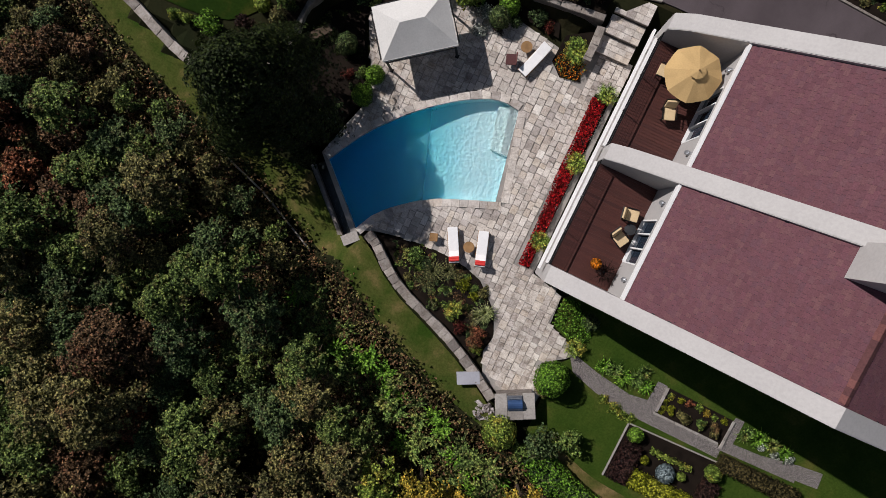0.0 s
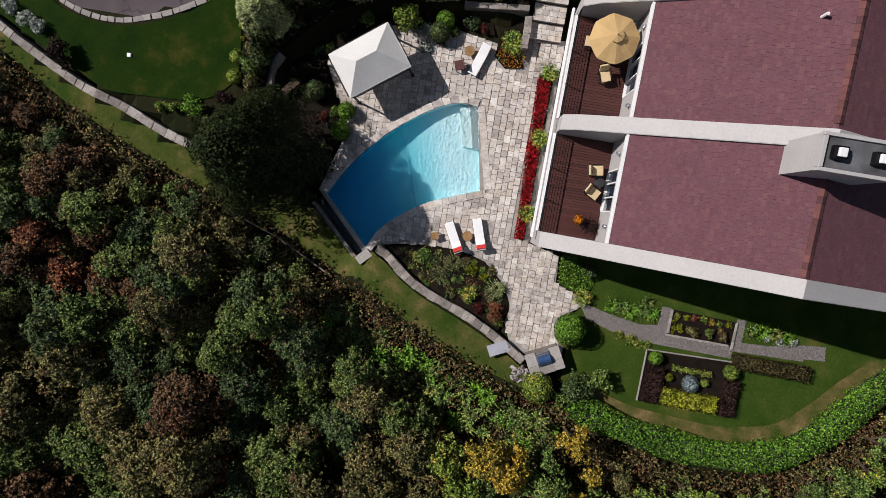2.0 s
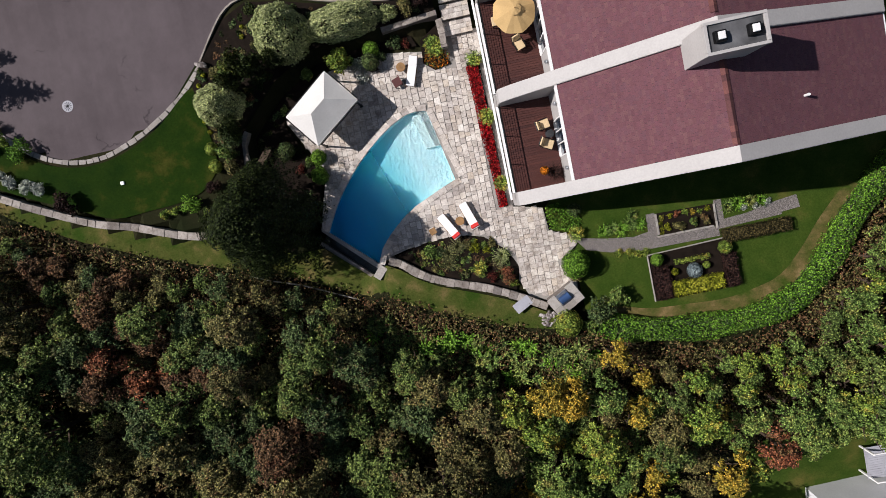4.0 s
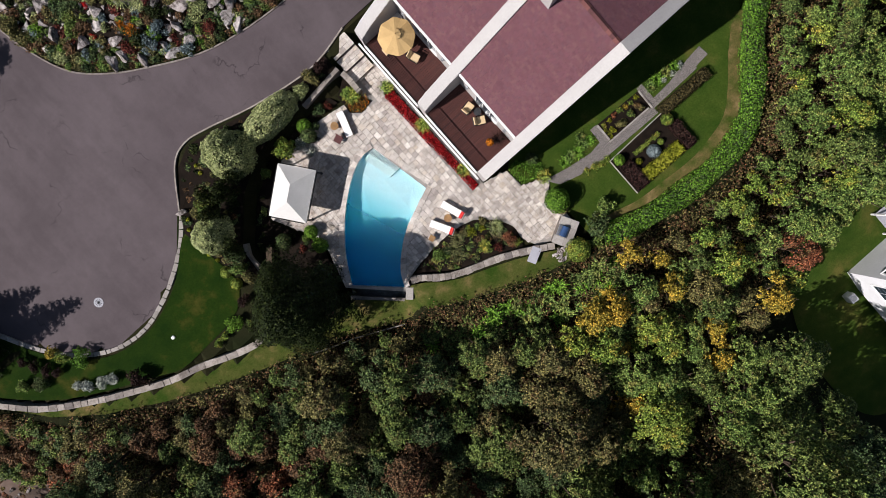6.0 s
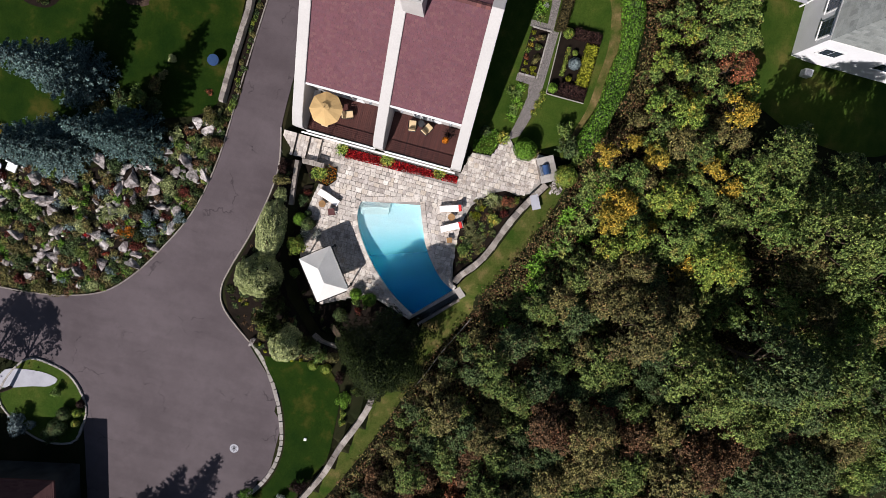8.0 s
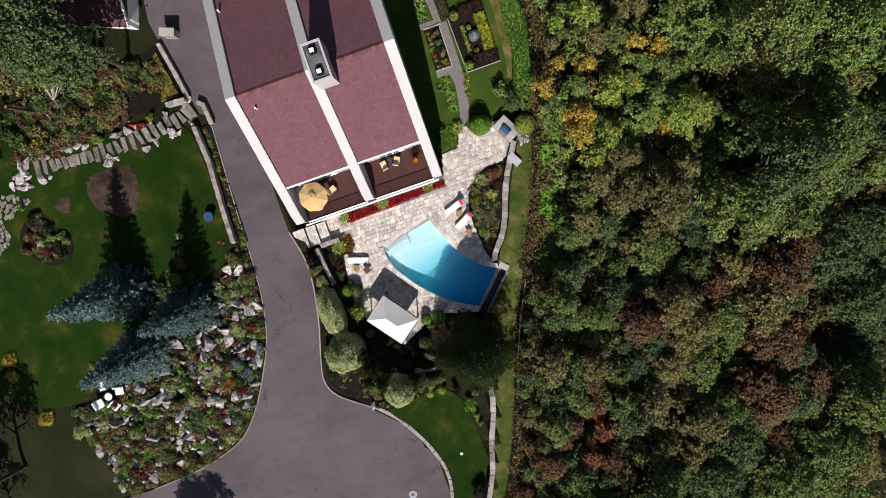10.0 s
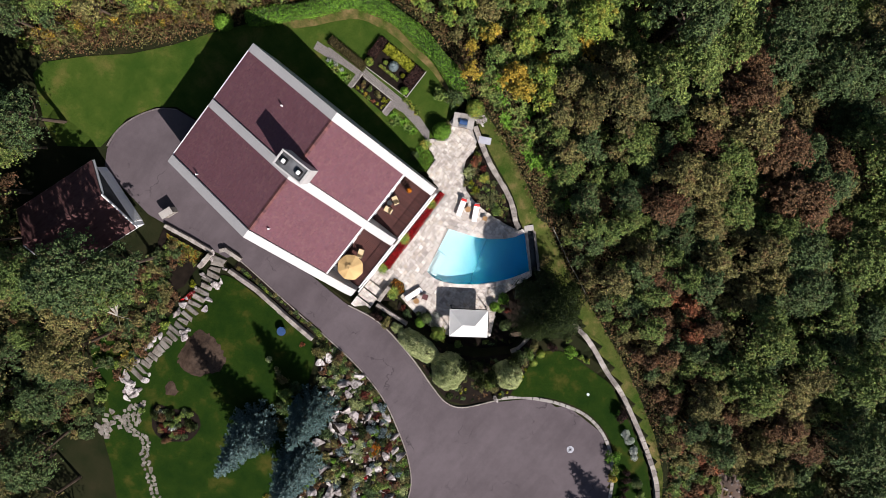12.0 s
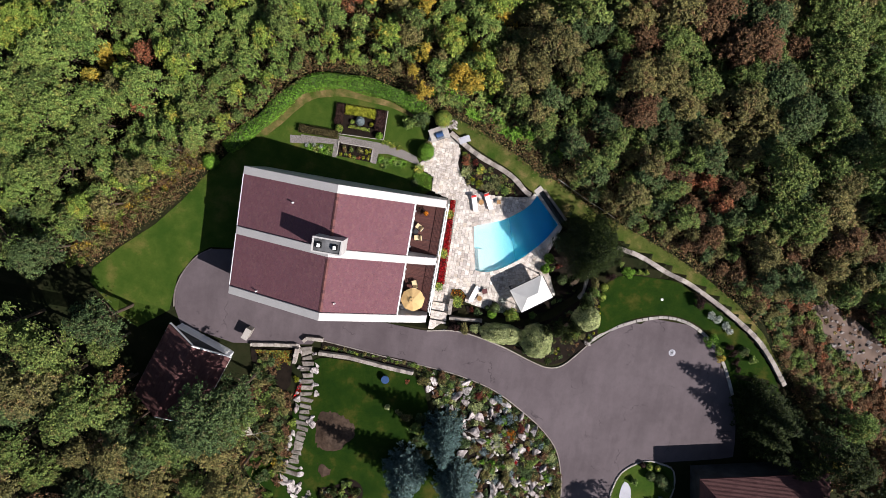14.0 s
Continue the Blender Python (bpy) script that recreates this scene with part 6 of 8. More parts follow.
def umbrella(x, y, z):
    ob = empty("parasol", pose(x, y, z, 0, 0, 12), "large open sand-coloured parasol over the terrace table", "parasol")
    part("pole", tube((0, 0, 0), (0, 0, 2.62), 0.025, n=10), M["teak"], ob)
    part("base_plate", tube((0, 0, 0), (0, 0, 0.07), 0.26, 0.24, n=20), M["charcoal"], ob)
    can = bmesh.new()
    n, R = 8, 1.24
    apex = can.verts.new((0, 0, 2.62))
    rings = []
    for q in (0.34, 0.68, 1.0):
        ring = []
        for k in range(n * 4):
            a = 2 * math.pi * k / (n * 4)
            s = k % 4
            sag = (0, 0.6, 1.0, 0.6)[s]
            rr = R * q * (1 - 0.055 * sag * q)
            ring.append(can.verts.new((rr * math.cos(a), rr * math.sin(a), 2.62 - 0.58 * q ** 1.15 - 0.04 * sag * q)))
        rings.append(ring)
    m = n * 4
    for k in range(m):
        can.faces.new((apex, rings[0][k], rings[0][(k + 1) % m]))
        for r, s in zip(rings, rings[1:]):
            can.faces.new((r[k], s[k], s[(k + 1) % m], r[(k + 1) % m]))
    canopy = part("canopy", can, M["umbrella"], ob, "sand-coloured eight-panel canopy")
    vent = bmesh.new()
    top = vent.verts.new((0, 0, 2.74))
    ring = [vent.verts.new((0.36 * math.cos(2 * math.pi * k / 8), 0.36 * math.sin(2 * math.pi * k / 8), 2.6)) for k in range(8)]
    for k in range(8):
        vent.faces.new((top, ring[k], ring[(k + 1) % 8]))
    part("vent", vent, M["umbrella"], canopy)
    part("finial", tube((0, 0, 2.73), (0, 0, 2.84), 0.03, 0.015), M["teak"], ob)
    for k in range(8):
        a = 2 * math.pi * k / 8
        part("rib", tube((0.05 * math.cos(a), 0.05 * math.sin(a), 2.57), (1.2 * math.cos(a), 1.2 * math.sin(a), 2.04), 0.012, n=6), M["teak"], ob)
    return ob


umbrella(-1.75, -10.4, DECK_Z)


def terrace_chair(x, y, turn, label, deep=False):
    ob = empty("terrace_chair", pose(x, y, DECK_Z, 0, 0, turn), label, "chair", "chairs on the terrace")
    for a in (-0.27, 0.22):
        for b in (-0.26, 0.24):
            part("leg", box(a, a + 0.045, b, b + 0.045, 0, 0.36), M["black"], ob)
    part("seat", box(-0.29, 0.29, -0.3, 0.29, 0.36, 0.40), M["black"], ob)
    part("cushion", box(-0.27, 0.27, -0.33, 0.23, 0.402, 0.51, bev=0.04), M["cushion"], ob, "cream seat cushion")
    tl = Matrix.Translation((0, 0.26, 0.42)) @ Matrix.Rotation(radians(-22), 4, 'X')
    part("backrest", box(-0.29, 0.29, 0.05, 0.09, 0.0, 0.55, m=tl), M["black"], ob)
    part("back_cushion", box(-0.26, 0.26, -0.055, 0.045, 0.05, 0.52, m=tl, bev=0.04), M["cushion"], ob, "cream back cushion")
    for s in (-1, 1):
        part("armrest", box(s * 0.31 - 0.025, s * 0.31 + 0.025, -0.3, 0.28, 0.55, 0.585, bev=0.01), M["black"], ob)
    return ob


terrace_chair(-2.42, -4.1, -80, "cream cushioned terrace chair by the glass doors")
terrace_chair(-2.45, -2.92, -118, "cream cushioned terrace chair by the glass doors")
terrace_chair(-1.9, -9.0, 200, "cream cushioned chair beside the parasol")
terrace_chair(-0.9, -10.6, 90, "cream cushioned chair at the railing under the parasol")
round_table(-2.68, -3.5, DECK_Z, 0.27, 0.42, "charcoal", "small round dark table between the chairs")
tb = round_table(-1.75, -10.42, DECK_Z, 0.6, 0.72, "teak", "round wooden terrace table under the parasol")
pot = empty("flower_pot", pose(-1.95, -1.4, DECK_Z), "terracotta pot with a ball of orange flowers", "flower pot")
part("pot", tube((0, 0, 0), (0, 0, 0.3), 0.14, 0.19, 16), M["terracotta"], pot)
fl = mesh_part("flowers", bush_mesh("orange", "ball"), None, pot, "round orange blooms")
fl.matrix_basis = pose(0, 0, 0.26) @ Matrix.Diagonal((0.28, 0.28, 0.26, 1))
pot2 = empty("flower_pot", pose(-2.5, -1.2, DECK_Z), "pot with a dark feathery plant", "flower pot")
part("pot", tube((0, 0, 0), (0, 0, 0.32), 0.16, 0.22, 16), M["charcoal"], pot2)
gr = mesh_part("leaves", blades("leaves", 120, 0.8, 0.03, "purple"), None, pot2, "dark purple blades")
gr.location = (0, 0, 0.3)
bench = empty("slatted_bench", pose(-2.3, -11.75, DECK_Z), "white slatted garden bench against the wall", "bench")
for k in range(6):
    part("slat", box(-0.75, 0.75, -0.2 + 0.075 * k, -0.14 + 0.075 * k, 0.42, 0.445), M["white_trim"], bench)
for k in range(5):
    part("slat", box(-0.75, 0.75, -0.33, -0.305, 0.5 + 0.085 * k, 0.56 + 0.085 * k), M["white_trim"], bench)
for x in (-0.72, 0.66):
    part("leg", box(x, x + 0.06, -0.33, -0.27, 0, 0.92), M["white_trim"], bench)
    part("leg", box(x, x + 0.06, 0.17, 0.23, 0, 0.42), M["white_trim"], bench)

# ---- between the drive and the pool ----
steps = empty("garden_steps", pose(0, 0, 0), "broad flagstone steps from the drive down to the patio", "steps")
TREADS = [(-14.55, -13.35, 0.93), (-13.34, -12.35, 0.62), (-12.34, -11.4, 0.31)]
for y0, y1, z in TREADS:
    part("riser", box(0.4, 2.2, y0 + 0.03, y1 - 0.04, -0.2, z - 0.075), M["wallstone"], steps)
    for row in range(3):
        ya, yb = y0 + (y1 - y0) * row / 3, y0 + (y1 - y0) * (row + 1) / 3
        x = 0.38
        while x < 2.2:
            w = min(prng.uniform(0.3, 0.5), 2.24 - x)
            if w > 0.12:
                part("tread", box(x, x + w - 0.012, ya, yb - 0.012, z - 0.07, z + prng.uniform(-0.004, 0.004), bev=0.01), M["paver"], steps)
            x += w
RET = smooth_line([(2.5, -12.85), (5.2, -12.6), (8.3, -12.35), (11.2, -12.05), (14.1, -10.35), (16.65, -7.7), (16.85, -5.4), (17.35, -3.6), (18.6, -1.85)], 0.5)
for piece in ([p for p in RET if p[0] < 6.4], [p for p in RET if p[1] > -8.4]):
    stone_wall(piece, 0.36, -0.4, 1.0, "grey stone retaining wall between the drive's bank and the patio", "retaining_wall")
stone_wall([(2.45, -12.5), (2.4, -11.6), (2.42, -10.65)], 0.42, -0.2, 0.72, "short pale stone wall beside the steps", "retaining_wall")
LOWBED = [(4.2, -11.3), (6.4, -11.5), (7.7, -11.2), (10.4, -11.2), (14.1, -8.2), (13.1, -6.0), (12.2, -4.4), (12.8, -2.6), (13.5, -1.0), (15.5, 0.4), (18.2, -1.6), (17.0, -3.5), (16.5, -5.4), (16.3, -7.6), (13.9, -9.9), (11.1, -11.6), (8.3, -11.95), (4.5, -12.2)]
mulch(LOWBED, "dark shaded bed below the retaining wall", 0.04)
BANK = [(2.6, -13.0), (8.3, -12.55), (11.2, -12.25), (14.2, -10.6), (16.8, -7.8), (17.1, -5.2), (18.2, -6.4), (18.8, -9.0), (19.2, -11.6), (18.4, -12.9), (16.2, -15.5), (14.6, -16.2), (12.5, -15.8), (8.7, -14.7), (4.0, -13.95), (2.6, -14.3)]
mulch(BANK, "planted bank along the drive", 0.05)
for x, y, r, h in ((12.5, -13.5, 1.95, 1.25), (17.5, -10.0, 1.6, 1.25)):
    bush(x, y, r, "pale", "mound", "large pale variegated shrub on the bank", h)
long_shrub = tagged(new("shrub", bush_mesh("pale", "mound")), "long pale variegated shrub on the bank", "shrub")
long_shrub.matrix_basis = pose(8.5, -13.45, land(8.5, -13.45) - 0.05, 0, 0, 2) @ Matrix.Diagonal((2.7, 1.15, 1.75, 1))
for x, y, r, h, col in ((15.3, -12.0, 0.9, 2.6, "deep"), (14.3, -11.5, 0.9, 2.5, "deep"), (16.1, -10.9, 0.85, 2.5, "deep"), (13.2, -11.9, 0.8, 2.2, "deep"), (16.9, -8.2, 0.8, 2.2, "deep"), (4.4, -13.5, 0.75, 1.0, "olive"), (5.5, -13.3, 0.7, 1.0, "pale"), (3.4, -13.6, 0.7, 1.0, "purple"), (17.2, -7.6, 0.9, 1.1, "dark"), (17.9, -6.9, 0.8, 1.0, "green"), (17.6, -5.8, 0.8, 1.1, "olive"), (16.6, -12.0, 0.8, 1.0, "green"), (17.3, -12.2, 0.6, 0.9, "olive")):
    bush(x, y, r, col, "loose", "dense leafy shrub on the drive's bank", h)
filler = []
for k in range(420):
    x, y = prng.uniform(3, 18.8), prng.uniform(-16, -5)
    if inside(x, y, BANK) and edge_dist(x, y, BANK) > 0.25:
        filler.append((x, y, prng.uniform(0.2, 0.45), ("olive", "dark", "deep", "deep", "brown", "dark")[k % 6], "low", 0.7))
scrub("ground_cover", filler, "low mixed shrubs that cover the drive's bank")
for x, y in ((15.1, -14.7), (15.25, -14.1), (18.3, -12.2), (18.75, -11.6), (19.05, -10.7), (19.1, -10.0), (18.9, -9.25), (18.7, -8.5)):
    bush(x, y, 0.17, "chart", "ball", "small bright yellow flower cushion", 0.9, "flower_cushion")
for x, y, r in ((18.75, -7.35, 0.45), (18.75, -6.2, 0.46)):
    bush(x, y, r, "lime", "ball", "round yellow-green clipped ball at the lawn's edge", 1.0, "topiary")
bush(19.2, -4.9, 0.65, "purple", "loose", "dark purple shrub at the lawn's edge")
for x, y, r, col in ((21.0, -4.1, 0.7, "hedge"), (22.3, -3.85, 0.45, "lime"), (23.0, -3.9, 0.42, "lime"), (20.0, -3.4, 0.5, "green")):
    bush(x, y, r, col, "loose", "bright green shrub in the bay of the lawn", 0.9)
for x, y, r, col, kind in ((9.2, -11.5, 0.8, "lime", "loose"), (8.2, -10.9, 0.6, "white", "low"), (7.2, -11.6, 0.55, "hedge", "ball"), (5.6, -11.9, 0.6, "dark", "low"), (12.4, -4.6, 0.45, "hedge", "loose"),
                           (12.9, -5.4, 0.45, "green", "loose"), (11.8, -11.0, 0.6, "green", "loose"), (4.9, -11.6, 0.4, "maroon", "low"), (13.6, -5.0, 0.4, "maroon", "low"), (6.6, -11.0, 0.4, "dark", "loose"), (7.3, -10.5, 0.45, "purple", "low")):
    bush(x, y, r, col, kind, "leafy shrub in the shaded bed by the gazebo", 1.1)
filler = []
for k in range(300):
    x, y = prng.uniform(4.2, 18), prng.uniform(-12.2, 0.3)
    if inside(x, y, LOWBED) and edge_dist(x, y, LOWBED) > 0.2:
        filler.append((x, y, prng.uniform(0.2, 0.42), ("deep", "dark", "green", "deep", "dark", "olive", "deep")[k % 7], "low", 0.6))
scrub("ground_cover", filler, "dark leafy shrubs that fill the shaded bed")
bush(9.5, -11.0, 1.0, "lime", "loose", "yellow-green shrub in the bed by the gazebo", 1.2)
bush(7.4, -10.85, 0.62, "dark", "ball", "dark clipped ball in the bed by the gazebo", 1.1, "topiary")
bush(8.2, -9.95, 0.55, "white", "low", "pale flowering shrub by the gazebo", 1.0)
for x, y, r in ((12.15, -5.5, 0.55), (12.3, -4.2, 0.6)):
    bush(x, y, r, "hedge", "ball", "bright green rounded shrub at the patio's edge", 1.0)
bush(14.2, -6.35, 0.6, "dark", "ball", "dark clipped ball behind the gazebo", 1.1, "topiary")
flat = empty("timber_planter", pose(15.9, -6.2, 0, 0, 0, 48), "weathered timber planter in the shade", "planter")
for k in range(3):
    part("board", box(-0.8, 0.8, -0.2 + 0.15 * k, -0.06 + 0.15 * k, 0.5, 0.54), M["bark"], flat)
for x in (-0.7, 0.62):
    part("leg", box(x, x + 0.08, -0.18, 0.2, 0, 0.5), M["bark"], flat)

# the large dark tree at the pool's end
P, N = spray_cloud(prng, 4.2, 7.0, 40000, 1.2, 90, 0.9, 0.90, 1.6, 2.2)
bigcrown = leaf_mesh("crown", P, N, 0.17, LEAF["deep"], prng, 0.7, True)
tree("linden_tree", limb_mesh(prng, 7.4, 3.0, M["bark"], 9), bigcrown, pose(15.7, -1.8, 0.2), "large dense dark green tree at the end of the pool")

# ---- kerbs and walls of the drive ----
kerb_e = empty("kerb", pose(0, 0, 0), "row of pale kerb stones round the turning place", "kerb", kind="structure")
lay_along(smooth_line(DRIVE_E[:10], 0.4), kerb_e, KERBSTONES, "kerb_stone", 0.34, DRIVE_Z - 0.1, 0.24, (0.35, 0.7), 0.17)
for line, lab in ((smooth_line(DRIVE_N[1:], 0.5), "thin pale concrete kerb along the bank"), (smooth_line(DRIVE_SW[1:], 0.6), "thin pale concrete kerb along the rock garden"),
                  (smooth_line([(-28.45, -17.0), (-28.5, -15.0), (-27.8, -12.8), (-26.5, -10.8), (-25.0, -9.7)], 0.5), "thin pale kerb round the drive's end")):
    bm = bmesh.new()
    ribbon(bm, line, -0.055, 0.055, DRIVE_Z - 0.2, DRIVE_Z + 0.08)
    tagged(part("kerb", bm, M["wallstone"]), lab, "kerb", kind="structure")
rock(18.35, -12.95, 0.85, "pale boulder at the kerb's corner", 0.6)
manhole = tagged(part("manhole_cover", tube((27.95, -12.3, DRIVE_Z - 0.02), (27.95, -12.3, DRIVE_Z + 0.015), 0.38, n=28), M["grey_slab"]), "round grey iron drain cover in the asphalt", "manhole")
for k in range(6):
    a = math.pi * k / 6
    bm = box(-0.3, 0.3, -0.014, 0.014, 0.014, 0.024, m=Matrix.Translation((27.95, -12.3, DRIVE_Z)) @ Matrix.Rotation(a, 4, 'Z'))
    part("rib", bm, M["charcoal"], manhole)
WALL_E = smooth_line([(18.7, -1.65), (21.7, -2.12), (25.16, -3.4), (27.9, -4.25), (30.8, -5.6), (33.6, -7.05), (36.85, -9.15), (39.1, -11.4), (41.0, -13.7)], 0.5)
stone_wall(WALL_E, 0.5, -1.2, lambda x, y: 1.5, "long curved stone wall with flat caps along the lawn", length=(0.5, 0.95))
bush(29.2, -5.9, 0.95, "purple", "loose", "dark purple shrub beside the wall")
for x, y, r in ((33.9, -10.4, 0.5), (34.4, -11.1, 0.55), (34.9, -11.9, 0.55), (35.3, -12.7, 0.5)):
    bush(x, y, r, "purple", "loose", "dark purple hedge shrub beside the turning place", 1.1)
for x, y, r, col in ((31.0, -7.2, 0.6, "white"), (31.9, -7.5, 0.65, "white"), (32.8, -8.1, 0.6, "white"), (33.4, -8.7, 0.5, "white"), (31.6, -10.0, 0.8, "hedge"), (32.6, -11.0, 0.7, "lime"), (33.2, -11.9, 0.6, "gold"), (35.6, -10.6, 0.7, "dark"), (36.6, -11.4, 0.7, "green")):
    bush(x, y, r, col, "loose", "white flowering shrub beside the wall" if col == "white" else "green shrub in the border", 0.9)


def sumac(x, y, r, col):
    """A stem with a rosette of long arching leaves, as seen at the wood's edge."""
    ob = empty("sumac", pose(x, y, land(x, y), 0, 0, prng.uniform(0, 360)), "bright green sumac with long arching leaves at the wood's edge", "shrub", "sumacs at the wood's edge")
    h = prng.uniform(0.7, 1.5)
    part("stem", tube((0, 0, -0.1), (0, 0, h), 0.04, 0.025, n=5, caps=False), M["bark"], ob)
    lv = mesh_part("leaves", SUMAC[col], None, ob)
    lv.matrix_basis = pose(0, 0, h - 0.1) @ Matrix.Diagonal((r, r, r * 0.8, 1))
    return ob


SUMAC = {c: blades("leaves", 46, 1.0, 0.17, c, 1.0, 0.55) for c in ("hedge", "mid", "green")}
placed = []
for k in range(400):
    u = prng.random()
    x = -3.5 + 15.0 * u
    y = 10.4 - 4.6 * u ** 1.4 + prng.uniform(0.1, 2.9)
    if inside(x, y, PROPERTY) or any((x - a) ** 2 + (y - b) ** 2 < 0.45 for a, b in placed):
        continue
    placed.append((x, y))
    sumac(x, y, prng.uniform(0.65, 1.05), ("mid", "hedge", "mid", "green")[k % 4])
fence = empty("fence", pose(0, 0, 0), "low weathered timber rail at the wood's edge", "fence")
FL = [(11.7, 4.6), (13.6, 3.7), (15.5, 2.8), (17.3, 2.0), (18.6, 1.4)]
for a, b in zip(FL, FL[1:]):
    za, zb = land(*a), land(*b)
    part("rail", tube((*a, za + 0.55), (*b, zb + 0.55), 0.05, n=6), M["bark_pale"], fence)
    part("post", tube((*a, za - 0.2), (*a, za + 0.65), 0.06, n=7), M["bark"], fence)
part("post", tube((*FL[-1], land(*FL[-1]) - 0.2), (*FL[-1], land(*FL[-1]) + 0.65), 0.06, n=7), M["bark"], fence)
lightbox = tagged(part("garden_light", box(-0.12, 0.12, -0.12, 0.12, 0, 0.12, bev=0.02), M["white_trim"]), "small white square garden light in the lawn", "lamp")
lightbox.location = (25.4, -6.5, land(25.4, -6.5))

# ---- the garden south of the drive ----
ROCKERY = [(0.6, -19.3), (3.0, -19.4), (6.6, -20.1), (9.5, -21.0), (12.4, -22.6), (15.0, -24.4), (17.0, -26.6), (18.2, -29.4), (18.9, -33), (19.0, -39), (9.5, -39), (8.6, -33.8), (7.6, -28.5), (5.0, -24.2), (2.4, -22.2), (0.4, -20.6)]
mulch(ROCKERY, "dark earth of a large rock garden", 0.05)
placed = []
for x, y, s in ((5.2, -21.3, 1.5), (6.1, -22.2, 1.2), (7.0, -23.4, 1.4), (8.0, -23.5, 1.5), (7.4, -25.0, 1.7), (6.2, -24.3, 1.2), (6.7, -27.5, 1.5), (2.0, -20.2, 1.3), (1.8, -21.2, 1.1), (13.6, -24.0, 1.3), (13.3, -25.1, 1.2), (14.9, -26.6, 1.5),
                (5.8, -19.8, 1.2), (12.7, -27.3, 1.3), (10.9, -31.2, 1.8), (9.2, -32.3, 1.5), (10.5, -21.6, 1.3), (8.9, -21.4, 1.1), (12.6, -23.0, 1.2), (16.4, -28.2, 1.3), (15.4, -30.5, 1.5), (12.9, -30.0, 1.4), (14.2, -33.6, 1.4), (17.6, -32.0, 1.2), (11.8, -35.6, 1.5)):
    rock(x, y, s, "large pale weathered boulder in the rock garden", prng.uniform(0.6, 0.9), "boulder", group="boulders of the rock garden")
    placed.append((x, y, s))
for k in range(9000):
    x, y = prng.uniform(0, 19), prng.uniform(-39, -19)
    if not inside(x, y, ROCKERY) or edge_dist(x, y, ROCKERY) < 0.05:
        continue
    s = 0.32 + 1.0 * prng.random() ** 2.2
    if any((x - a) ** 2 + (y - b) ** 2 < (0.29 * (s + t)) ** 2 for a, b, t in placed):
        continue
    placed.append((x, y, s))
    if len(placed) > 760:
        break
filler = []
for k, (x, y, s) in enumerate(placed[25:]):
    u = prng.random()
    thick = 0.5 + 0.5 * math.sin(x * 0.9 + 1.3 * math.sin(y * 0.7)) * math.cos(y * 0.8)
    if u < 0.16 + 0.36 * thick:
        rock(x, y, s * 1.1, "pale weathered boulder in the rock garden", prng.uniform(0.5, 1.0), group="boulders of the rock garden")
    elif u < 0.96:
        col = ("dark", "green", "olive", "olive", "maroon", "brown", "dark", "pale", "deep", "brown", "olive", "green", "dark", "olive", "hedge", "bluegrey")[int(prng.integers(16))]
        if s > 0.75:
            bush(x, y, min(0.9, s * 0.8), col, "low" if k % 3 else "loose", "low rock-garden shrub between boulders", 0.85)
        else:
            filler.append((x, y, max(0.4, s * 0.95), col, "low" if k % 3 else "loose", 0.85))
    else:
        clump(x, y, s * 0.6, "pale", "pale grass clump between boulders")
EDGE = smooth_line(DRIVE_SW[1:], 0.45)
for k, ((x, y), (u, v)) in enumerate(zip(EDGE, EDGE[1:])):
    d = Vector((u - x, v - y)).normalized()
    for side in (0.42, -0.42):
        xx, yy = x - d.y * side, y + d.x * side
        if not inside(xx, yy, DRIVE) and xx > 0 and -40 < yy:
            filler.append((xx, yy, prng.uniform(0.28, 0.5), ("olive", "dark", "deep", "brown", "green", "olive")[k % 6], "low", 0.9))
            filler.append((xx - d.y * side * 1.4, yy + d.x * side * 1.4, prng.uniform(0.3, 0.5), ("dark", "olive", "maroon", "green", "pale")[k % 5], "low", 0.9))
scrub("ground_cover", filler, "low mixed plants between the boulders of the rock garden")
for x, y, r in ((10.7, -26.4, 1.1), (4.7, -22.3, 0.6), (1.2, -19.9, 0.75)):
    clump(x, y, r, "pale", "large pale feathery grass clump in the rock garden")
for x, y, r, col in ((11.7, -24.6, 0.8, "orange"), (12.0, -25.4, 0.6, "orange"), (13.6, -24.6, 0.25, "chart"), (14.2, -26.3, 0.35, "red"), (12.9, -28.0, 0.35, "red"), (15.2, -25.6, 0.6, "dark"), (6.3, -35.8, 0.6, "gold"), (3.0, -42.8, 0.8, "gold"), (4.5, -43.2, 0.7, "gold"), (9.3, -41.8, 0.8, "gold"), (-0.9, -20.9, 0.35, "rust")):
    bush(x, y, r, col, "low", "mound of yellow-orange flowers" if col in ("orange", "gold") else "bright small plant in the rock garden", 0.9)


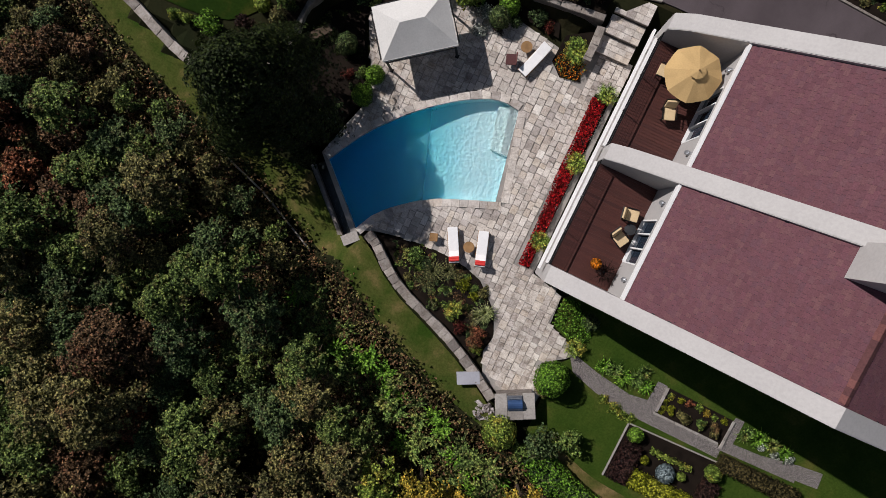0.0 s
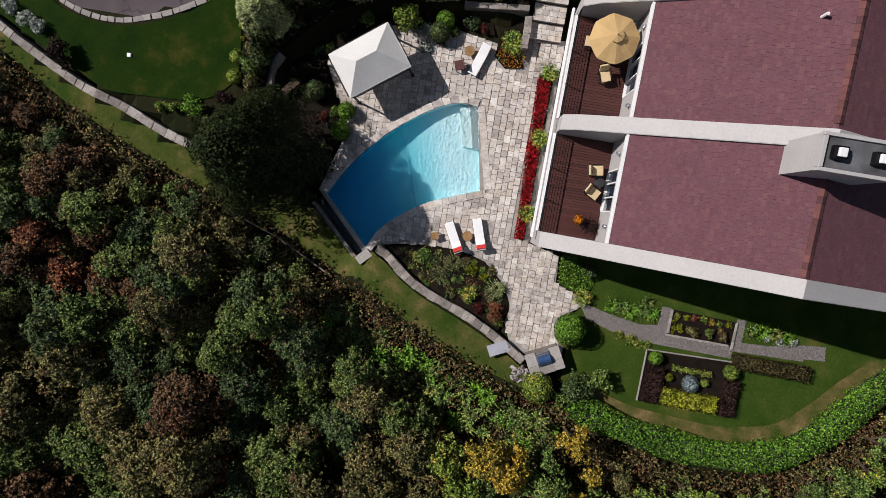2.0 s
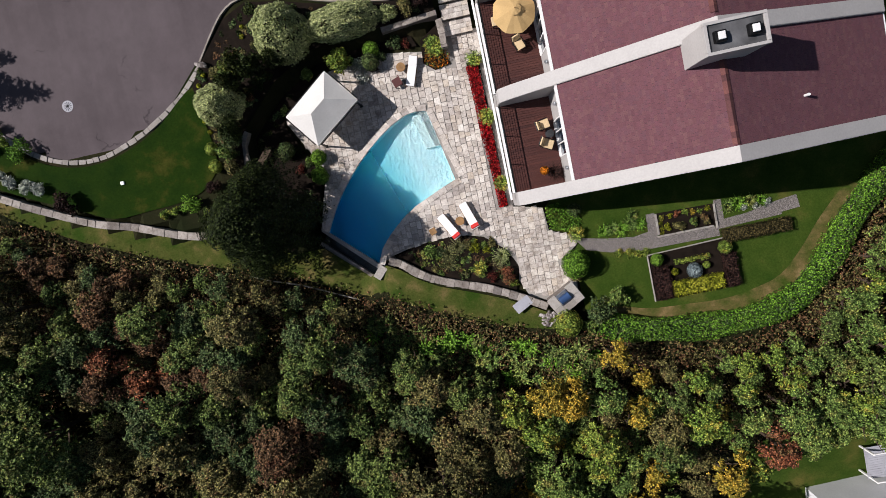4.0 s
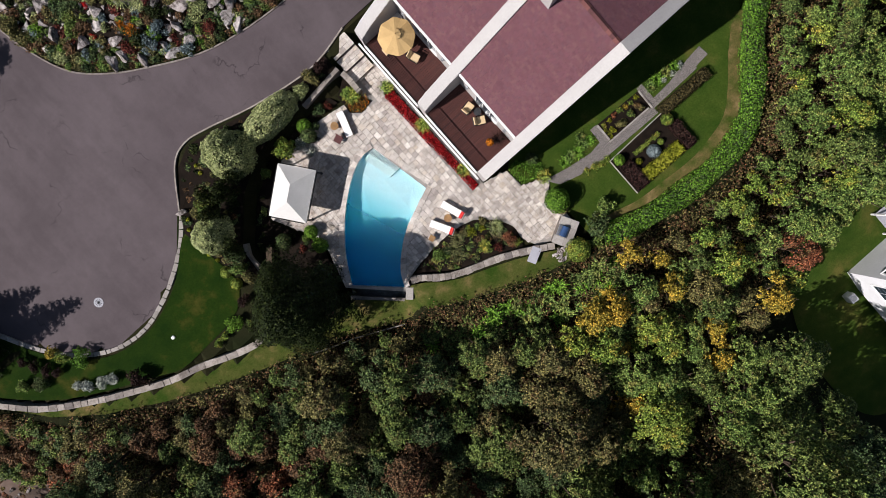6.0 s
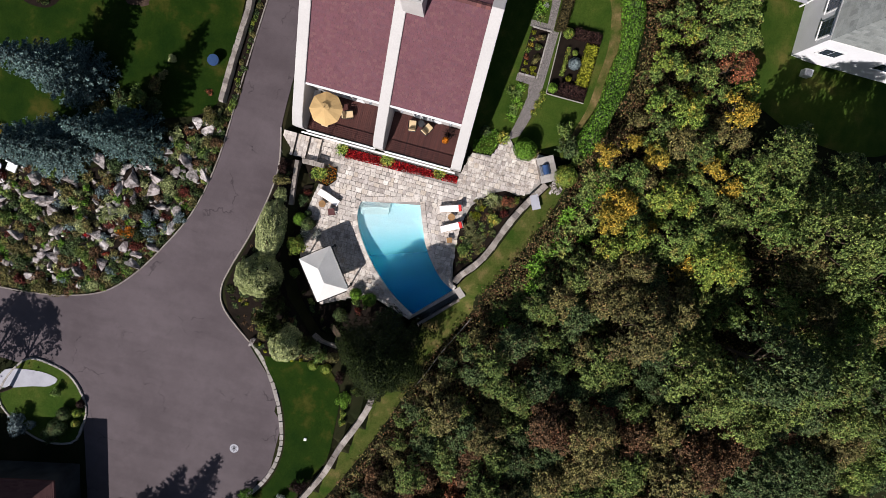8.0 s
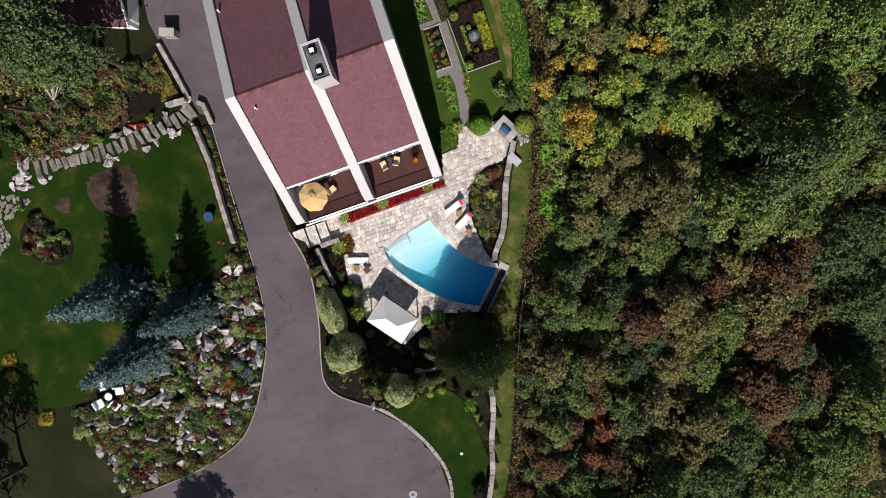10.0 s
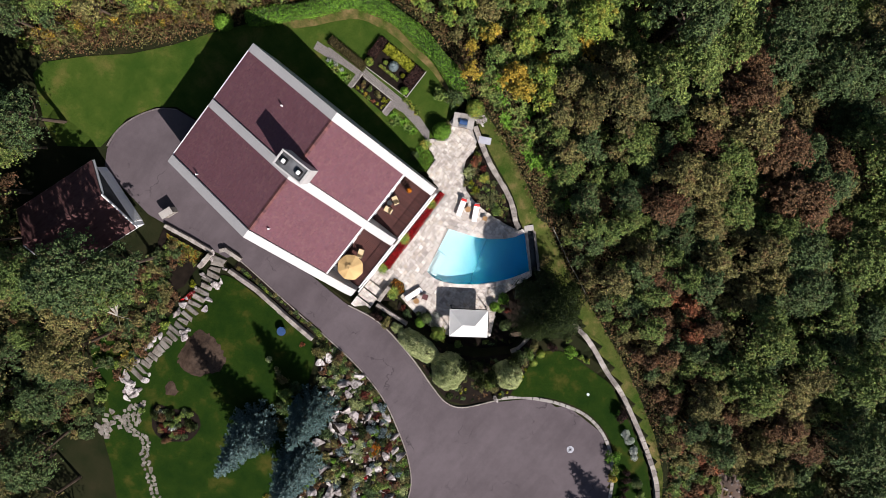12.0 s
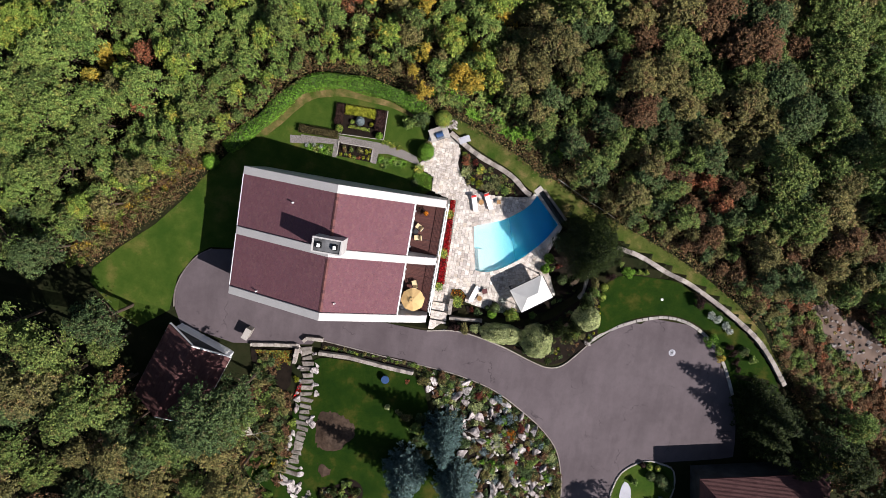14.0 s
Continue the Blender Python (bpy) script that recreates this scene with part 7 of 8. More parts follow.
def spruce(x, y, H, R, seed, col="spruce", label="tall blue-green spruce above the rock garden", group="spruces of the rock garden"):
    """A blue spruce: whorls of drooping branches set with needle tufts."""
    r = np.random.default_rng(seed)
    P, N = [], []
    bm = bmesh.new()
    add_tube(bm, (0, 0, -0.3), (0, 0, H * 0.95), 0.16, 0.02, 8)
    z = 0.5
    while z < H * 0.97:
        rad = R * (1 - z / H) ** 0.85 + 0.12
        n = max(5, int(11 * (1 - z / H) + 5))
        a0 = r.uniform(0, 6.28)
        for k in range(n):
            a = a0 + 2 * math.pi * k / n + r.uniform(-0.2, 0.2)
            L = rad * r.uniform(0.75, 1.1)
            d = np.array([math.cos(a), math.sin(a), 0])
            s = np.array([-d[1], d[0], 0])
            if L > 0.5:
                add_tube(bm, (0, 0, z), (d[0] * L * 0.9, d[1] * L * 0.9, z - 0.22 * L), 0.025, 0.008, 4, caps=False)
            m = int(L / 0.075)
            for j in range(m):
                t = (j + 1) / m
                tuft = 0.55 + 0.45 * math.sin(t * L * 9.0 + a * 7)
                w = (0.26 * L * (1 - 0.7 * t) + 0.05) * tuft + 0.02
                for q in range(4 if tuft > 0.5 else 3):
                    P.append(d * L * t + s * r.uniform(-w, w) + np.array([0, 0, z - 0.22 * L * t + 0.12 * t * t * L + r.normal() * 0.03]))
                    N.append(np.array([d[0] * 0.35, d[1] * 0.35, 1.0]) + r.normal(size=3) * 0.35)
        z += 0.34 + 0.12 * r.random()
    tr = bpy.data.meshes.new("trunk")
    bm.to_mesh(tr)
    bm.free()
    tr.materials.append(M["bark"])
    cr = leaf_mesh("crown", np.array(P), np.array(N), 0.22, LEAF[col], r, 0.4)
    return tree("blue_spruce", tr, cr, pose(x, y, land(x, y)), label, "tree", group)


spruce(0.6, -29.9, 10.8, 2.75, 1)
spruce(4.0, -25.0, 9.6, 2.6, 2)
spruce(6.3, -30.2, 10.2, 2.7, 3)
for k, (x, y, H, R) in enumerate(((38.2, -16.0, 9.4, 2.9), (38.6, -18.3, 7.8, 2.7), (39.8, -20.4, 6.4, 2.4), (41.4, -17.2, 7.0, 2.1), (42.6, -19.6, 6.5, 2.0))):
    spruce(x, y, H, R, 11 + k, "deep", "tall blackish green conifer beside the turning place", "conifers beside the turning place")
# retaining walls, stone stairs and beds
stone_wall([(-11.35, -19.3), (-8.0, -19.15), (-4.1, -19.5), (-0.4, -19.7)], 0.42, 0.6, 1.75, "straight grey stone wall along the upper lawn", "retaining_wall")
stone_wall([(-11.1, -17.75), (-12.9, -17.85), (-13.3, -18.3)], 0.38, 0.6, 1.55, "short stone wall at the foot of the stairs", "retaining_wall")
stone_wall([(-14.0, -18.95), (-16.5, -19.3), (-19.2, -19.75)], 0.38, 0.6, 1.45, "low stone wall along the drive", "retaining_wall")
stone_wall([(-13.8, -19.1), (-13.9, -20.9)], 0.4, 0.6, 1.9, "stone wall beside the stairs", "retaining_wall")
pillar = empty("gate_pillar", pose(-19.5, -18.3, DRIVE_Z, 0, 0, -20), "square stone gate pillar at the drive", "pillar")
part("shaft", box(-0.3, 0.3, -0.6, 0.6, -0.1, 1.2), M["stepstone"], pillar)
part("cap", box(-0.35, 0.35, -0.66, 0.66, 1.2, 1.32, bev=0.02), M["kerb"], pillar, "pale cap stone")
mulch([(-11.2, -18.05), (-0.2, -18.6), (0.3, -19.4), (-4, -19.3), (-8, -18.95), (-11.2, -19.05)], "narrow planted strip between kerb and wall", 0.06)
for k in range(24):
    t = (k + 0.5) / 24
    bush(-11 + 11 * t, -18.55 - 0.4 * t + prng.uniform(-0.15, 0.15), prng.uniform(0.2, 0.42), ("olive", "dark", "green", "lime", "dark")[k % 5], "low", "low shrub in the strip beside the drive", 0.9)
STAIR = smooth_line([(-12.95, -19.3), (-12.3, -21.4), (-12.0, -23.4), (-11.8, -25.4), (-11.7, -27.9), (-11.85, -29.8), (-12.15, -32.0), (-12.3, -33.9)], 0.62)
stair = empty("stone_stairs", pose(0, 0, 0), "curving flight of broad rough stone slabs up the garden", "stairs")
for i, ((x, y), (u, v)) in enumerate(zip(STAIR, STAIR[1:])):
    ob = mesh_part("stone", STEPSTONES[i % 9], None, stair)
    ob.matrix_basis = pose(x, y, land(x, y) - 0.1, 0, 0, math.degrees(math.atan2(v - y, u - x)) - 90 + prng.uniform(-9, 9)) @ Matrix.Diagonal((prng.uniform(0.95, 1.6), prng.uniform(0.42, 0.56), 0.24, 1))
for k in range(34):
    i = int(prng.integers(len(STAIR)))
    sd = -1 if prng.random() < 0.5 else 1
    rock(STAIR[i][0] + sd * prng.uniform(0.8, 1.15), STAIR[i][1] + prng.uniform(-0.2, 0.2), prng.uniform(0.45, 1.0), "grey edge boulder beside the stone stairs", 0.6, group="boulders beside the stairs")
for k in range(10):
    rock(-12.2 + prng.uniform(-1.0, 1.2), -35.0 + prng.uniform(-1.3, 0.8), prng.uniform(0.7, 1.4), "flat grey slab at the head of the stairs", 0.4, group="boulders beside the stairs")


def outcrop(pts, h, label):
    """A low hump of bedrock that comes up through the turf."""
    ring = smooth_line(pts, 0.5, True)

    def top(x, y):
        d = edge_dist(x, y, ring)
        return land(x, y) + 0.02 + h * sstep(d / 1.3) * (0.75 + 0.5 * noise.noise(Vector((x * 0.9, y * 0.9, 3.0)))) + 0.05 * noise.noise(Vector((x * 3, y * 3, 1.0)))
    return tagged(part("outcrop", sheet(ring, top, 0.35, 0.2), M["outcrop"]), label, "rock")


outcrop([(-10.2, -26.0), (-8.4, -25.4), (-6.4, -26.0), (-5.6, -27.6), (-6.2, -28.8), (-7.4, -29.9), (-9.0, -30.3), (-10.2, -29.0)], 0.35, "large flat brown rock outcrop in the lawn")
outcrop([(-9.2, -31.5), (-8.0, -31.8), (-7.6, -32.6), (-8.4, -33.6), (-9.4, -32.8)], 0.3, "small flat brown rock outcrop in the lawn")
bloom_bed("red_flowers", [(-13.4, -24.9), (-12.9, -23.0), (-12.5, -23.0), (-12.7, -24.8)], 0.4, (("red", 1.0),), 300, "red flowers beside the stone stairs", z=land(-13, -24), size=0.12)
for x, y, r, col in ((-12.9, -27.2, 0.6, "lime"), (-13.9, -32.3, 0.8, "gold"), (-13.3, -22.6, 0.45, "chart"), (-13.2, -29.6, 0.5, "olive"), (-14.2, -33.6, 0.6, "lime"), (-14.6, -36.5, 0.7, "lime")):
    bush(x, y, r, col, "loose", "yellow-green shrub beside the stone stairs", 0.9)
for x, y, r in ((-14.1, -13.35, 0.75), (-8.8, -13.2, 0.45), (-13.4, -13.3, 0.5)):
    bush(x, y, r, "green", "loose", "green climbing shrub at the foot of the house wall", 1.2)
GC = [(-19.2, -20.2), (-14.3, -19.4), (-13.9, -23.4), (-15.0, -25.5), (-17.2, -23.2), (-18.8, -21.6)]
mulch(GC, "planted bed between the drive and the stairs", 0.05)
bloom_bed("ground_cover", [(-18.6, -20.3), (-14.4, -19.6), (-14.1, -23.2), (-15.3, -24.0), (-16.8, -22.0)], 0.35, (("lime", 0.45), ("olive", 0.35), ("orange", 0.20)), 330, "autumn-tinted ground cover beside the garage drive", "ground cover", z=DRIVE_Z + 0.15, size=0.14)
WEST = [(-18.2, -20.6), (-14.1, -20.2), (-13.5, -25.0), (-13.4, -31.0), (-17.0, -31.5), (-19.0, -26.0)]
filler = []
for k in range(260):
    x, y = prng.uniform(-19, -13.4), prng.uniform(-31.5, -20.2)
    if inside(x, y, WEST) and edge_dist(x, y, WEST) > 0.2 and not (x > -16 and y > -24.2):
        filler.append((x, y, prng.uniform(0.3, 0.75), ("olive", "brown", "green", "dark", "brown", "deep")[k % 6], "low" if k % 3 else "loose", 0.9))
scrub("ground_cover", filler, "mixed shrubs on the slope beside the stone stairs")
steppers = empty("stepping_stones", pose(0, 0, 0), "path of pale irregular stepping stones in the lawn", "path")
SP = smooth_line([(-10.6, -36.3), (-10.5, -37.6), (-9.4, -38.6), (-7.4, -38.6), (-6.3, -40.2), (-4.6, -41.6), (-2.8, -43.0), (-0.6, -43.8), (1.9, -43.9)], 0.42)
for i, (x, y) in enumerate(SP):
    for j in range(4 if i < 7 else 2):
        ob = mesh_part("stone", STEPSTONES[(i + j) % 9], None, steppers)
        xx, yy = x + prng.uniform(-0.15, 0.15) + (j - 0.8) * 0.35, y + (j - 0.8) * 0.42
        ob.matrix_basis = pose(xx, yy, land(xx, yy) - 0.02, 0, 0, prng.uniform(0, 360)) @ Matrix.Diagonal((prng.uniform(0.3, 0.5), prng.uniform(0.25, 0.4), 0.1, 1))
for k in range(26):
    xx, yy = -11.2 + prng.uniform(-1.1, 1.0), -39.3 + prng.uniform(-1.7, 1.5)
    ob = mesh_part("stone", STEPSTONES[k % 9], None, steppers)
    ob.matrix_basis = pose(xx, yy, land(xx, yy) - 0.02, 0, 0, prng.uniform(0, 360)) @ Matrix.Diagonal((prng.uniform(0.35, 0.6), prng.uniform(0.3, 0.5), 0.1, 1))
ROUND = smooth_line([(-8.9, -35.0), (-7.2, -34.2), (-5.3, -33.0), (-3.9, -33.8), (-3.8, -35.6), (-4.6, -36.6), (-6.0, -37.5), (-7.6, -37.2)], 0.5, True)
mulch(ROUND, "round planted bed in the upper lawn", 0.07)
for k in range(60):
    x, y = prng.uniform(-8.8, -3.8), prng.uniform(-37.4, -33)
    if inside(x, y, ROUND) and edge_dist(x, y, ROUND) > 0.2:
        bush(x, y, prng.uniform(0.3, 0.65), ("dark", "deep", "maroon", "green", "dark", "brown", "white", "olive")[k % 8], "loose" if k % 2 else "low", "dark shrub in the round bed")
for x, y, r, col in ((0.8, -25.4, 1.1, "green"), (1.5, -26.6, 0.9, "dark"), (-0.2, -24.6, 0.7, "olive"), (-1.2, -24.3, 0.5, "straw"), (-2.6, -23.9, 0.4, "pale"), (1.3, -24.3, 0.8, "dark"), (2.4, -25.4, 0.8, "dark"), (2.6, -28.2, 0.9, "olive"), (-12.9, -38.6, 0.8, "dark"), (-13.6, -37.4, 0.9, "green"), (-12.6, -41.2, 1.0, "dark"), (-9.6, -36.2, 0.5, "green")):
    bush(x, y, r, col, "loose", "leafy shrub in the upper garden", 0.9)


def garden_set():
    for x, y, t in ((8.0, -35.4, 0), (8.9, -34.1, 80), (9.5, -36.3, 190), (10.1, -35.0, 120)):
        ob = empty("garden_chair", pose(x, y, land(x, y) + 0.05, 0, 0, t), "white cushioned garden chair on the stone seat place", "chair", "white garden chairs")
        part("seat", box(-0.4, 0.4, -0.38, 0.38, 0.3, 0.42, bev=0.04), M["towel"], ob)
        part("backrest", box(-0.4, 0.4, 0.3, 0.42, 0.42, 0.78, bev=0.04), M["towel"], ob)
        for a in (-0.36, 0.3):
            for b in (-0.34, 0.3):
                part("leg", box(a, a + 0.05, b, b + 0.05, 0, 0.3), M["charcoal"], ob)
    round_table(9.1, -35.2, land(9.1, -35.2) + 0.05, 0.35, 0.5, "white_trim", "small white garden table between the chairs")


garden_set()
jar = empty("glazed_pot", pose(-3.4, -20.9, land(-3.4, -20.9)), "blue glazed garden pot on the shaded lawn", "pot")
part("body", tube((0, 0, 0), (0, 0, 0.6), 0.28, 0.42, 18), M["blue_steel"], jar)
part("rim", tube((0, 0, 0.6), (0, 0, 0.66), 0.46, 0.46, 18), M["blue_steel"], jar)

# ---- trees of the south-west and south-east ----
OLDER = ((6, 0.9), (6, 1.04), (1, 0.92), (3, 1.06), (6, 0.96))
# big trees at x 49 to 50.5: added to shade the far house
for x, y, col, k, s in ((-37.5, -24, "olive", 3, 1.15), (-42, -19.5, "green", 1, 1.1), (-34, -28, "lime", 4, 1.1), (-22, -29.5, "green", 0, 0.9), (-40.5, -36, "olive", 3, 1.1), (-31, -36.5, "dark", 1, 1.1), (-46, -27, "dark", 3, 1.1),
                        (-32.6, -20.6, "green", 4, 0.85), (-26.5, -32, "olive", 0, 1.0), (-46, -12, "green", 3, 1.1), (-42, -13, "dark", 1, 1.0), (-50, -19, "dark", 0, 1.2), (-22, -38, "olive", 1, 1.0), (-36, -43, "dark", 0, 1.1), (-44, -44, "green", 3, 1.0),
                        (-30, -44, "olive", 4, 1.1), (-17, -40, "green", 2, 1.0), (-14, -46, "olive", 0, 1.0), (-24, -50, "dark", 1, 1.0), (-49, -38, "dark", 4, 1.1), (-18.0, -22.9, "dark", 0, 1.1), (-18.6, -25.4, "mid", 4, 1.0), (-19.8, -24.6, "dark", 3, 1.32), (-18.8, -27.8, "olive", 1, 1.1), (-23.0, -27.4, "green", 3, 1.05), (-33.0, -17.6, "dark", 1, 1.1), (-36.4, -20.5, "green", 3, 1.2), (-31.6, -25.2, "green", 3, 1.2), (-28.0, -30.2, "olive", 1, 1.2), (-15.6, -35.2, "dark", 2, 0.8), (-17.5, -37.8, "dark", 0, 1.0), (-14.2, -42.6, "dark", 3, 1.0), (-10.5, -46.5, "olive", 1, 1.0), (-53, -8, "green", 1, 1.0), (-48, -5, "lime", 4, 0.9),
                        # deep trees of the south-east: their shade is put into the leaf colour
                        (45.2, -18.2, "dark", 4, 0.9), (46.6, -20.6, "gold", 2, 0.8), (44.5, -19.5, "deep", 3, 0.95), (47, -15.5, "green", 4, 0.9), (49.0, -24, "deep", 3, 1.45), (50.5, -35, "deep", 3, 1.4), (42.5, -20.4, "deep", 0, 0.9), (52, -19, "brown", 1, 1.0), (54, -25, "deep", 3, 1.0), (50, -29.5, "deep", 1, 1.5), (27.8, -32.2, "dark", 0, 1.0), (29.6, -35.6, "dark", 1, 1.0), (13, -46, "dark", 3, 1.0), (18, -50, "dark", 1, 1.0), (2, -52, "olive", 4, 1.0), (-6, -50, "dark", 0, 1.0)):
    big, ratio = OLDER[k]
    if x < -10 and col in ("green", "lime"):
        col = "mid"
    plant_tree(col, big, x, y, s * ratio, rng.uniform(0, 360))
grove = []
for _ in range(2500):
    x, y = rng.uniform(-54, -15), rng.uniform(-56, -24)
    if inside(x, y, [(-30, -28.5), (-19, -28.5), (-19, -15), (-30, -15)]) or (x > -16 and y > -40) or x * 0.6 + 56 + y * 1.0 < -18:
        continue
    if any((x - a) ** 2 + (y - b) ** 2 < 10.5 for a, b in grove):
        continue
    grove.append((x, y))
for x, y in grove[:60]:
    plant_tree(("olive", "mid", "dark", "brown", "dark")[int(rng.integers(5))], (1, 3, 6, 6, 3)[int(rng.integers(5))], x, y, rng.uniform(0.8, 1.05), rng.uniform(0, 360))
filler = []
for k in range(420):
    x, y = rng.uniform(-34, -12.6), rng.uniform(-48, -28)
    if x < -13.4 or y < -41:
        filler.append((x, y, rng.uniform(0.5, 1.0), ("olive", "brown", "mid", "olive", "dark", "brown")[k % 6], "low" if k % 2 else "loose", 0.9))
scrub("ground_cover", filler, "olive and brown scrub under the trees of the upper garden")
dead = empty("bare_tree", pose(-17.0, -29.4, land(-17.0, -29.4)), "pale bare fallen tree with thin branches", "tree")
bm = bmesh.new()
p = Vector((0, 0, 0.6))
for k in range(16):
    a = radians(95 + prng.uniform(-50, 60))
    q = Vector((math.cos(a) * prng.uniform(1.2, 3.2), math.sin(a) * prng.uniform(1.0, 3.0), prng.uniform(1.2, 3.2)))
    add_tube(bm, p, q, 0.05, 0.02, 5, caps=False)
    add_tube(bm, q, q + Vector((prng.uniform(-0.8, 0.8), prng.uniform(-0.3, 0.9), prng.uniform(0.1, 0.6))), 0.02, 0.008, 4, caps=False)
part("crown", bm, M["bark_pale"], dead)
DIRT = smooth_line([(43.4, -4.8), (44.6, -3.4), (46.6, -4.2), (49.6, -5.4), (53.5, -7.4), (60, -10.5), (61, -15.5), (56.0, -13.2), (51.0, -11.0), (47.4, -9.0), (45.0, -6.6)], 1.0, True)
tagged(part("bank", sheet(DIRT, drape(0.05), 1.0), M["dirt"]), "bare earth bank with rubble at the wood's edge", "bank", kind="structure")
filler, rubble = [], []
for k in range(1500):
    x, y = prng.uniform(35.5, 62), prng.uniform(-20, -2.6)
    if not inside(x, y, BARE) or inside(x, y, PROPERTY) or edge_dist(x, y, PROPERTY) < 0.5:
        continue
    if inside(x, y, DIRT):
        if k % 3 == 0:
            rubble.append((x, y, prng.uniform(0.2, 0.7)))
        elif k % 3 == 1:
            filler.append((x, y, prng.uniform(0.2, 0.45), ("brown", "olive", "rust", "brown", "dark")[k % 5], "low", 0.7))
        continue
    warm = noise.noise(Vector((x * 0.3, y * 0.3, 7.0)))
    col = ("rust", "brown", "brown")[k % 3] if warm > 0.18 else ("olive", "mid", "dark", "brown", "green")[k % 5]
    filler.append((x, y, prng.uniform(0.35, 0.85), col, "low" if k % 2 else "loose", 0.9))
scrub("ground_cover", filler, "low green and rusty scrub round the bare earth bank")
bm = bmesh.new()
for x, y, size in rubble:
    r = bmesh.ops.create_icosphere(bm, subdivisions=1, radius=0.5, matrix=pose(x, y, land(x, y) + 0.1 * size, prng.uniform(0, 360), prng.uniform(0, 360), 0) @ Matrix.Diagonal((size * 1.2, size * 0.8, size * 0.6, 1)))
    for v in r["verts"]:
        v.co += Vector(prng.normal(size=3)) * 0.05 * size
tagged(part("rubble", bm, M["rock"]), "pale rubble stones strewn on the bare earth bank", "rubble", kind="stuff")
filler = []
for k in range(330):
    t = prng.random()
    x, y = -26.5 - 13.5 * t + prng.uniform(-1.6, 0.4), 0.2 - 14.6 * t ** 1.1 + prng.uniform(0.0, 2.0)
    if not inside(x, y, PROPERTY):
        filler.append((x, y, prng.uniform(0.35, 0.8), ("olive", "lime", "gold", "olive", "lime", "brown", "green")[k % 7], "low" if k % 2 else "loose", 0.9))
scrub("ground_cover", filler, "yellowish low scrub along the edge of the lawn")

# ---- other buildings ----


def hip_house(name, m, lx, ly, h, rise, wall, roof, label, over=0.35, ridge=0.4, n=26, trim="white_trim", gable=False):
    """A house of one block: walls, a hipped or gabled roof in lapped courses."""
    ob = empty(name, m, label, "house")
    for a in ((-lx / 2, lx / 2, -ly / 2, -ly / 2 + 0.2), (-lx / 2, lx / 2, ly / 2 - 0.2, ly / 2), (-lx / 2, -lx / 2 + 0.2, -ly / 2 + 0.203, ly / 2 - 0.203), (lx / 2 - 0.2, lx / 2, -ly / 2 + 0.203, ly / 2 - 0.203)):
        part("wall", box(*a, -1.0, h), M[wall], ob)
    X, Y, rx = lx / 2 + over, ly / 2 + over, lx / 2 + over if gable else lx / 2 * ridge
    V, F = [], []

    def slope(a, b, c, d):
        """Courses between the eave a-b and the ridge d-c, cut into tabs."""
        a, b, c, d = map(Vector, (a, b, c, d))
        nrm = (b - a).cross(d - a).normalized()
        for i in range(n):
            t0, t1 = i / n, (i + 1) / n
            p0, p1, q0, q1 = a.lerp(d, t0), b.lerp(c, t0), a.lerp(d, t1), b.lerp(c, t1)
            k = max(2, int((p1 - p0).length / 0.45))
            for j in range(k):
                s0, s1 = j / k, (j + 1) / k
                w = len(V)
                for p in (p0.lerp(p1, s0) + nrm * 0.03, p0.lerp(p1, s1) + nrm * 0.03, q0.lerp(q1, s1), q0.lerp(q1, s0)):
                    V.append(tuple(p))
                F.append((w, w + 1, w + 2, w + 3))
    A, B, C, D = (-X, -Y, h), (X, -Y, h), (X, Y, h), (-X, Y, h)
    R0, R1 = (-rx, 0, h + rise), (rx, 0, h + rise)
    slope(A, B, R1, R0)
    slope(C, D, R0, R1)
    if gable:
        for x0, x1 in ((-lx / 2, -lx / 2 + 0.2), (lx / 2 - 0.2, lx / 2)):
            bm = bmesh.new()
            a, b = ([bm.verts.new((x, y, z)) for y, z in ((-ly / 2, h + 0.003), (ly / 2, h + 0.003), (0, h + rise * ly / (2 * Y) - 0.06))] for x in (x0, x1))
            bm.faces.new(a)
            bm.faces.new(b[::-1])
            for i in range(3):
                bm.faces.new((a[(i + 1) % 3], a[i], b[i], b[(i + 1) % 3]))
            bmesh.ops.recalc_face_normals(bm, faces=bm.faces[:])
            part("gable_wall", bm, M[wall], ob)
        for x in (-X, X):
            for sy in (-1, 1):
                d = Vector((0, -sy * Y, rise))
                bm = box(x - 0.05, x + 0.05, 0, d.length, -0.2, 0.03, m=Matrix.Translation((0, sy * Y, h)) @ Matrix.Rotation(math.atan2(d.z, d.y), 4, 'X'))
                if sy > 0:
                    for v in bm.verts:
                        v.co.z = 2 * (h + rise * (1 - abs(v.co.y) / Y)) - v.co.z - 0.17
                    bmesh.ops.recalc_face_normals(bm, faces=bm.faces[:])
                part("rake_board", bm, M[trim], ob)
    else:
        slope(B, C, R1, R1)
        slope(D, A, R0, R0)
    under = bmesh.new()
    c = {k: under.verts.new((p[0], p[1], p[2] - 0.02)) for k, p in zip("ABCDRS", (A, B, C, D, R0, R1))}
    for f in ("ABSR", "CDRS", "BCS", "DAR", "DCBA"):
        under.faces.new([c[k] for k in f])
    bmesh.ops.recalc_face_normals(under, faces=under.faces[:])
    slab = part("roof", under, M["charcoal"], ob)
    me = bpy.data.meshes.new("shingles")
    me.from_pydata(V, [], F)
    tagged(mesh_part("shingles", me, M[roof], slab), kind="stuff")
    eaves = [(-X, X, -Y - 0.02, -Y + 0.05), (-X, X, Y - 0.05, Y + 0.02)]
